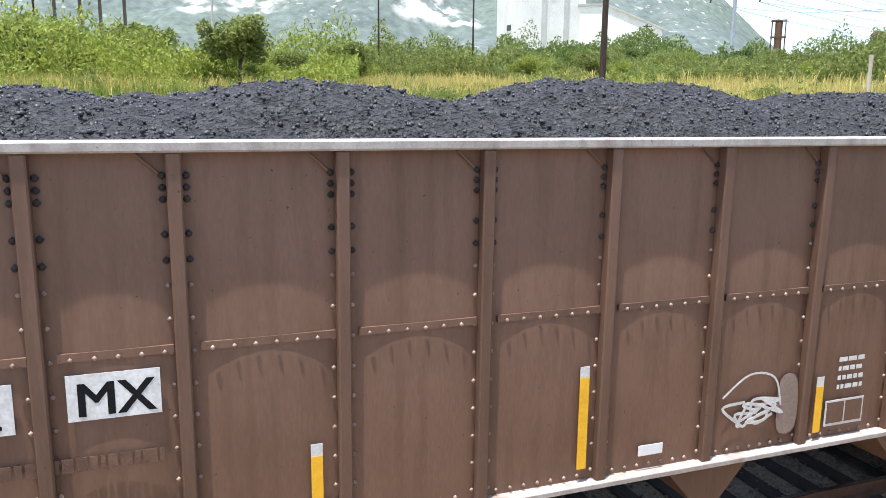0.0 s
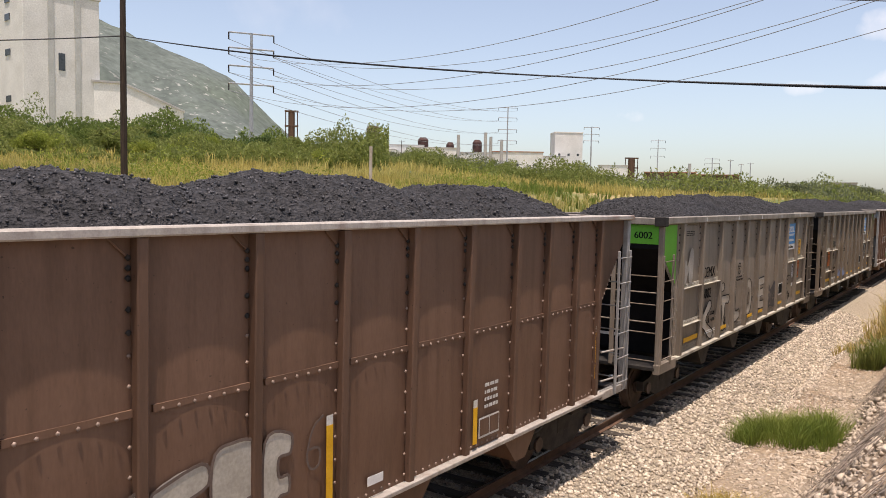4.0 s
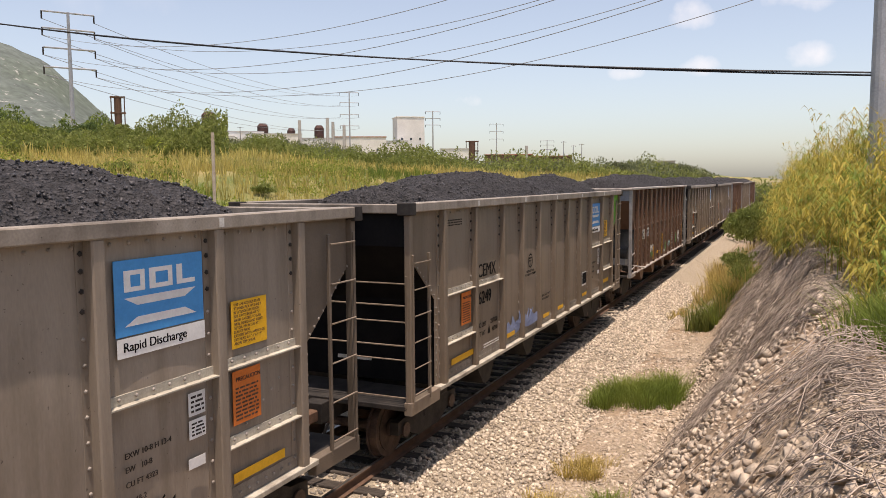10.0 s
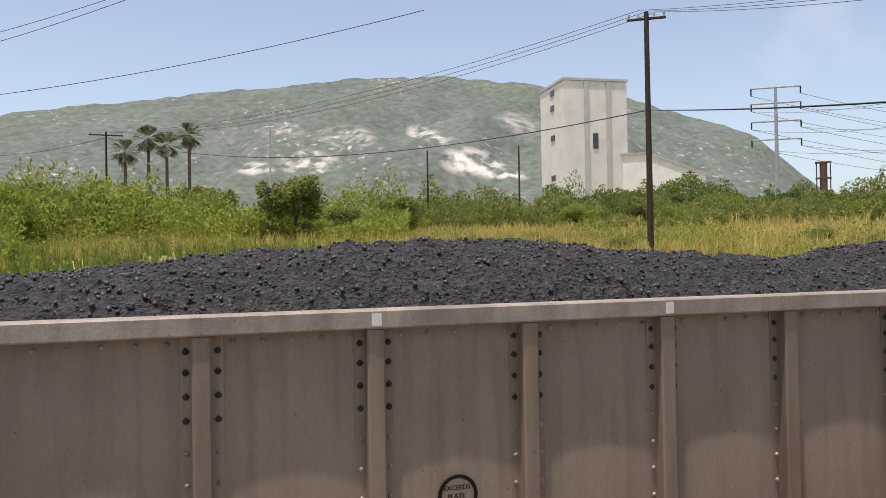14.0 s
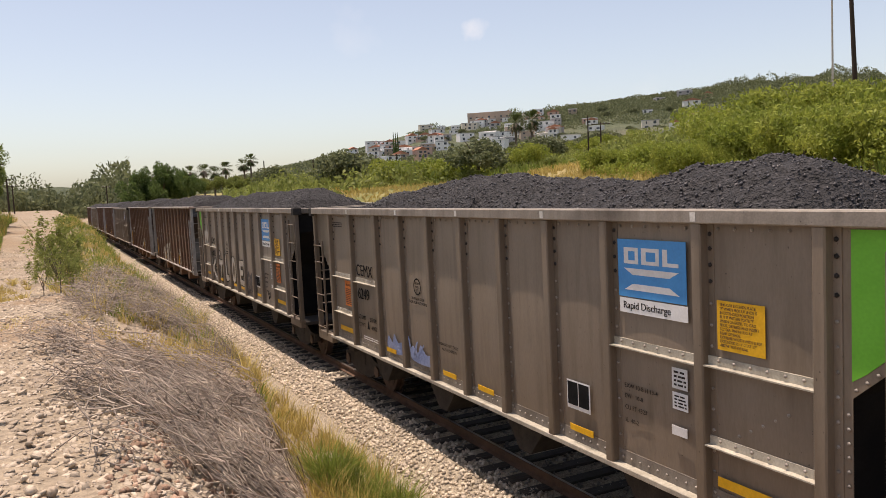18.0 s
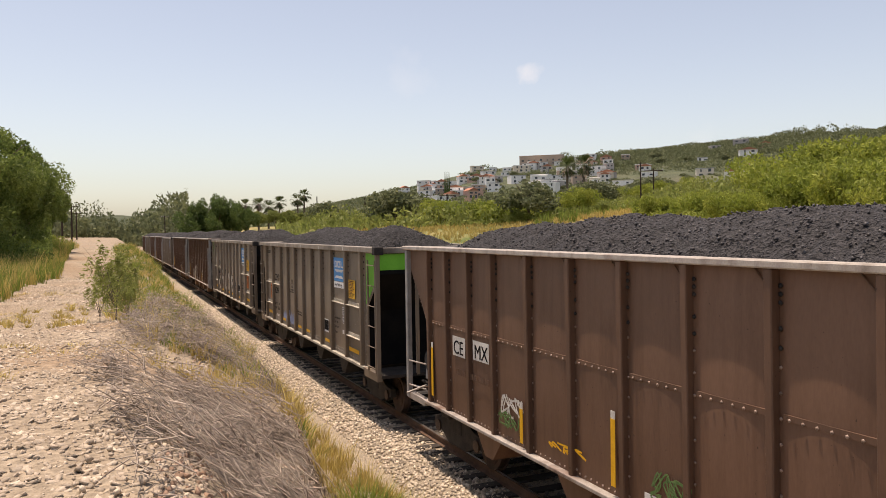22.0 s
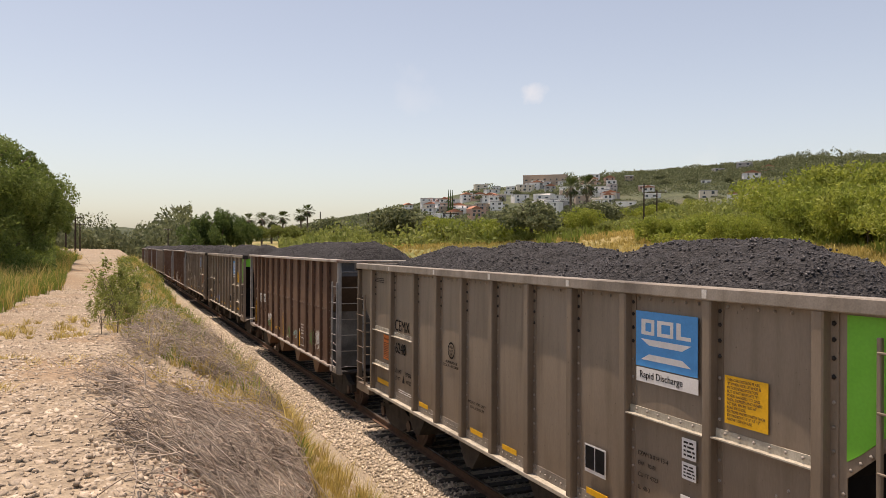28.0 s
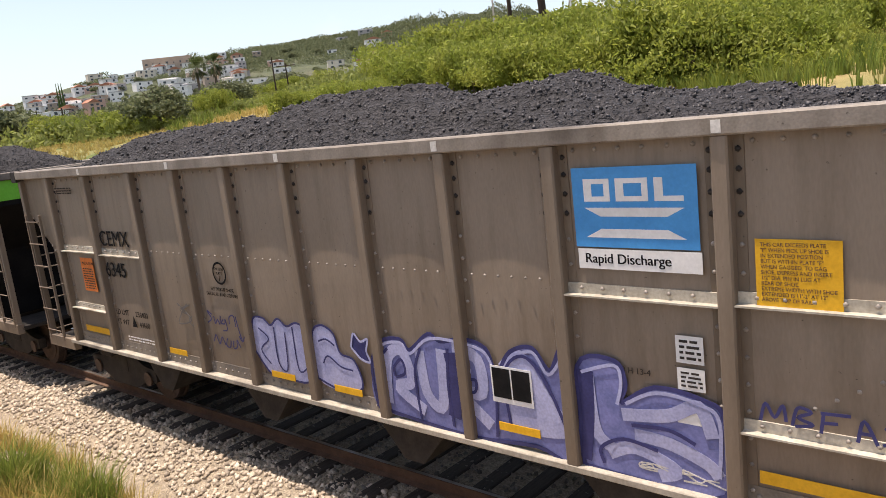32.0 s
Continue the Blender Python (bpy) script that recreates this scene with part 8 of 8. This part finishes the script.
# ---- stones ----
def stones(name, label, material, n, x, y, size, seed, top=None, keep=None, base=(OCTA_V, OCTA_F), tilt=3.2):
    rng = np.random.default_rng(seed)
    px, py = rng.uniform(*x, n), rng.uniform(*y, n)
    if keep:
        m = keep(px, py)
        px, py = px[m], py[m]
    pz = height(px, py) if top is None else top(px, py)
    place = np.stack([px, py, pz, rng.uniform(*size, len(px)) ** 1.0], 1)
    tagged(part(name, scatter(name, base[0], base[1], place, material, rng, tilt), material), label, "stones", kind="stuff")


bed = lambda x, y: np.maximum(np.interp(y, [4.125, 5.275, 8.775, 9.9], [-0.60, -0.20, -0.20, -0.60]), height(x, y)) + 0.008
gap = lambda x, y: np.random.default_rng(1).random(len(x)) < 1.15 - np.abs(x - 2) / 90
RUB = (RUBBLE_V, RUBBLE_F)
stones("ballast_stones", "loose pale limestone ballast stones", BALLAST, 60000, (-60, 66), (3.7, 6.0), (0.026, 0.056), 1, bed, lambda x, y: gap(x, y) & (y > np.where(x < 0, 4.75, 3.9)), RUB)
# stones under the cars are coloured darker to carry the train's shade
stones("ballast_between", "ballast stones between the sleepers", mat("train_shade_ballast", (0.16, 0.14, 0.12), (0.27, 0.24, 0.20), 0.9, scale=8, island=True), 9000, (-30, 34), (5.6, 7.5), (0.022, 0.042), 2, bed, gap, RUB)
stones("ballast_north", "ballast stones by the second track", BALLAST, 9000, (-24, 30), (9.0, 14.0), (0.025, 0.05), 3, lambda x, y: np.interp(y, [8.6, 9.75, 13.25, 14.4], [-0.60, -0.20, -0.20, -0.45]) + 0.008, None, RUB)
stones("bank_gravel", "pale gravel strewn over the bank", STONE, 46000, (-32, 26), (-5.0, 4.8), (0.006, 0.026), 4, None, lambda x, y: (np.abs(x) > 1.5), RUB)
CHIP = (CHIP_V, RUBBLE_F)
stones("path_chips", "flat pale stone chips covering the path", STONE, 13000, (-17, -3), (-3.5, 2.4), (0.016, 0.055), 9, None, lambda x, y: (vnoise(x, y, 2.1, 46) > -0.30) & (np.random.default_rng(2).random(len(x)) < 1.25 + x / 16), CHIP, 0.8)
stones("far_path_chips", "pale stone chips further along the path", STONE, 6000, (-45, -14), (-5, 2.0), (0.02, 0.06), 10, None, lambda x, y: vnoise(x, y, 2.1, 47) > -0.1, CHIP, 0.8)
stones("east_chips", "flat pale stone chips on the bank's slope", STONE, 12000, (3, 24), (-1.5, 4.1), (0.016, 0.065), 11, None, lambda x, y: (vnoise(x, y, 1.6, 48) > -0.25) & (np.random.default_rng(3).random(len(x)) < 1.2 - x / 26), CHIP, 1.0)
stones("bank_rubble", "broken pale stones on the bank", STONE, 7000, (-26, 26), (-3.0, 4.4), (0.018, 0.05), 5, None, lambda x, y: (np.abs(x) > 3) & ((x > 0) | (y > w_line(x) - 0.25)) & (vnoise(x, y, 1.7, 6) > -0.08), RUB)
stones("red_rubble", "broken reddish stones in the bank's face", mat("reddish_rubble", (0.26, 0.165, 0.115), (0.36, 0.245, 0.18), 0.9, scale=6, fine=30, bump=0.5, dist=0.02, island=True), 6000, (-26, -3), (-0.2, 4.2), (0.014, 0.052), 7, None, lambda x, y: (y > w_line(x) - 0.7) & (vnoise(x, y, 1.4, 26) > -0.1), RUB)
stones("crest_rubble", "rubble showing through the dead brush", STONE, 1100, (-20, -4), (-0.6, 3.2), (0.014, 0.045), 12, lambda x, y: height(x, y) + 0.03, lambda x, y: (np.abs(y - w_line(x) + 0.2) < 1.3) & (vnoise(x, y, 1.3, 56) > -0.05), RUB)
stones("brush_rocks", "pale rocks lying among the dead stalks", STONE, 1500, (3.5, 24), (-0.3, 2.2), (0.025, 0.09), 8, lambda x, y: height(x, y) + 0.06, lambda x, y: vnoise(x, y, 1.5, 36) > -0.05, RUB)
stones("foot_rubble", "pale rubble strewn between the bank and the ballast", STONE, 9000, (4, 40), (2.0, 4.2), (0.018, 0.065), 13, None, lambda x, y: (vnoise(x, y, 1.2, 66) > -0.22) & (np.random.default_rng(5).random(len(x)) < 1.3 - x / 30), CHIP, 1.0)
stones("slope_rubble", "pale stones showing through the dead stalks", STONE, 1900, (3.5, 26), (-0.3, 2.6), (0.02, 0.06), 14, lambda x, y: height(x, y) + 0.03, lambda x, y: (vnoise(x, y, 1.0, 67) > 0.0) & (np.random.default_rng(6).random(len(x)) < 1.3 - x / 26), RUB)
stones("bank_rocks", "larger pale rocks lying on the bank", STONE, 420, (-22, 26), (0.4, 4.0), (0.04, 0.09), 6, None, lambda x, y: (np.abs(x) > 4) & (vnoise(x, y, 2.0, 16) > -0.05), RUB)

# ---- what moves: the train ----
TRAIN = [(0.0, 53.03), (1.5, 47.6), (2.5, 44.1), (4.5, 37.0), (6.0, 31.75), (7.0, 28.11), (8.0, 24.5), (9.0, 20.88), (10.0, 17.37), (11.0, 13.85), (12.0, 10.18), (13.0, 6.76), (14.0, 3.4), (15.0, -0.05), (15.5, -1.83), (17.5, -8.81), (19.0, -14.03), (21.0, -20.95), (23.0, -27.88), (24.0, -31.25), (25.0, -34.61), (26.0, -38.01), (28.5, -46.12), (30.0, -50.87), (31.0, -54.11), (32.0, -56.94)]
# slack in the couplers between the cars
SLACK = {-2: -0.05, 1: 0.30, 2: 0.43, 3: 0.42, 4: 0.42, 5: 0.42, 6: 0.42}


def motions():
    for car, k in CARS:
        walk(car, [(t, pose(x + k * P + SLACK.get(k, 0.0), TRACK_Y, 0)) for t, x in TRAIN])
        if -3 <= k <= 3:
            for w in car.children:
                if w.name.startswith("wheelset"):
                    at_x = w.location.x
                    walk(w, [(t, pose(at_x, 0, 0.457, 0, math.degrees((np.interp(t, [r[0] for r in TRAIN], [r[1] for r in TRAIN]) - 53.0) / 0.457), 0)) for t in np.append(np.arange(0, 32, 0.16), 32.0)])


motions()
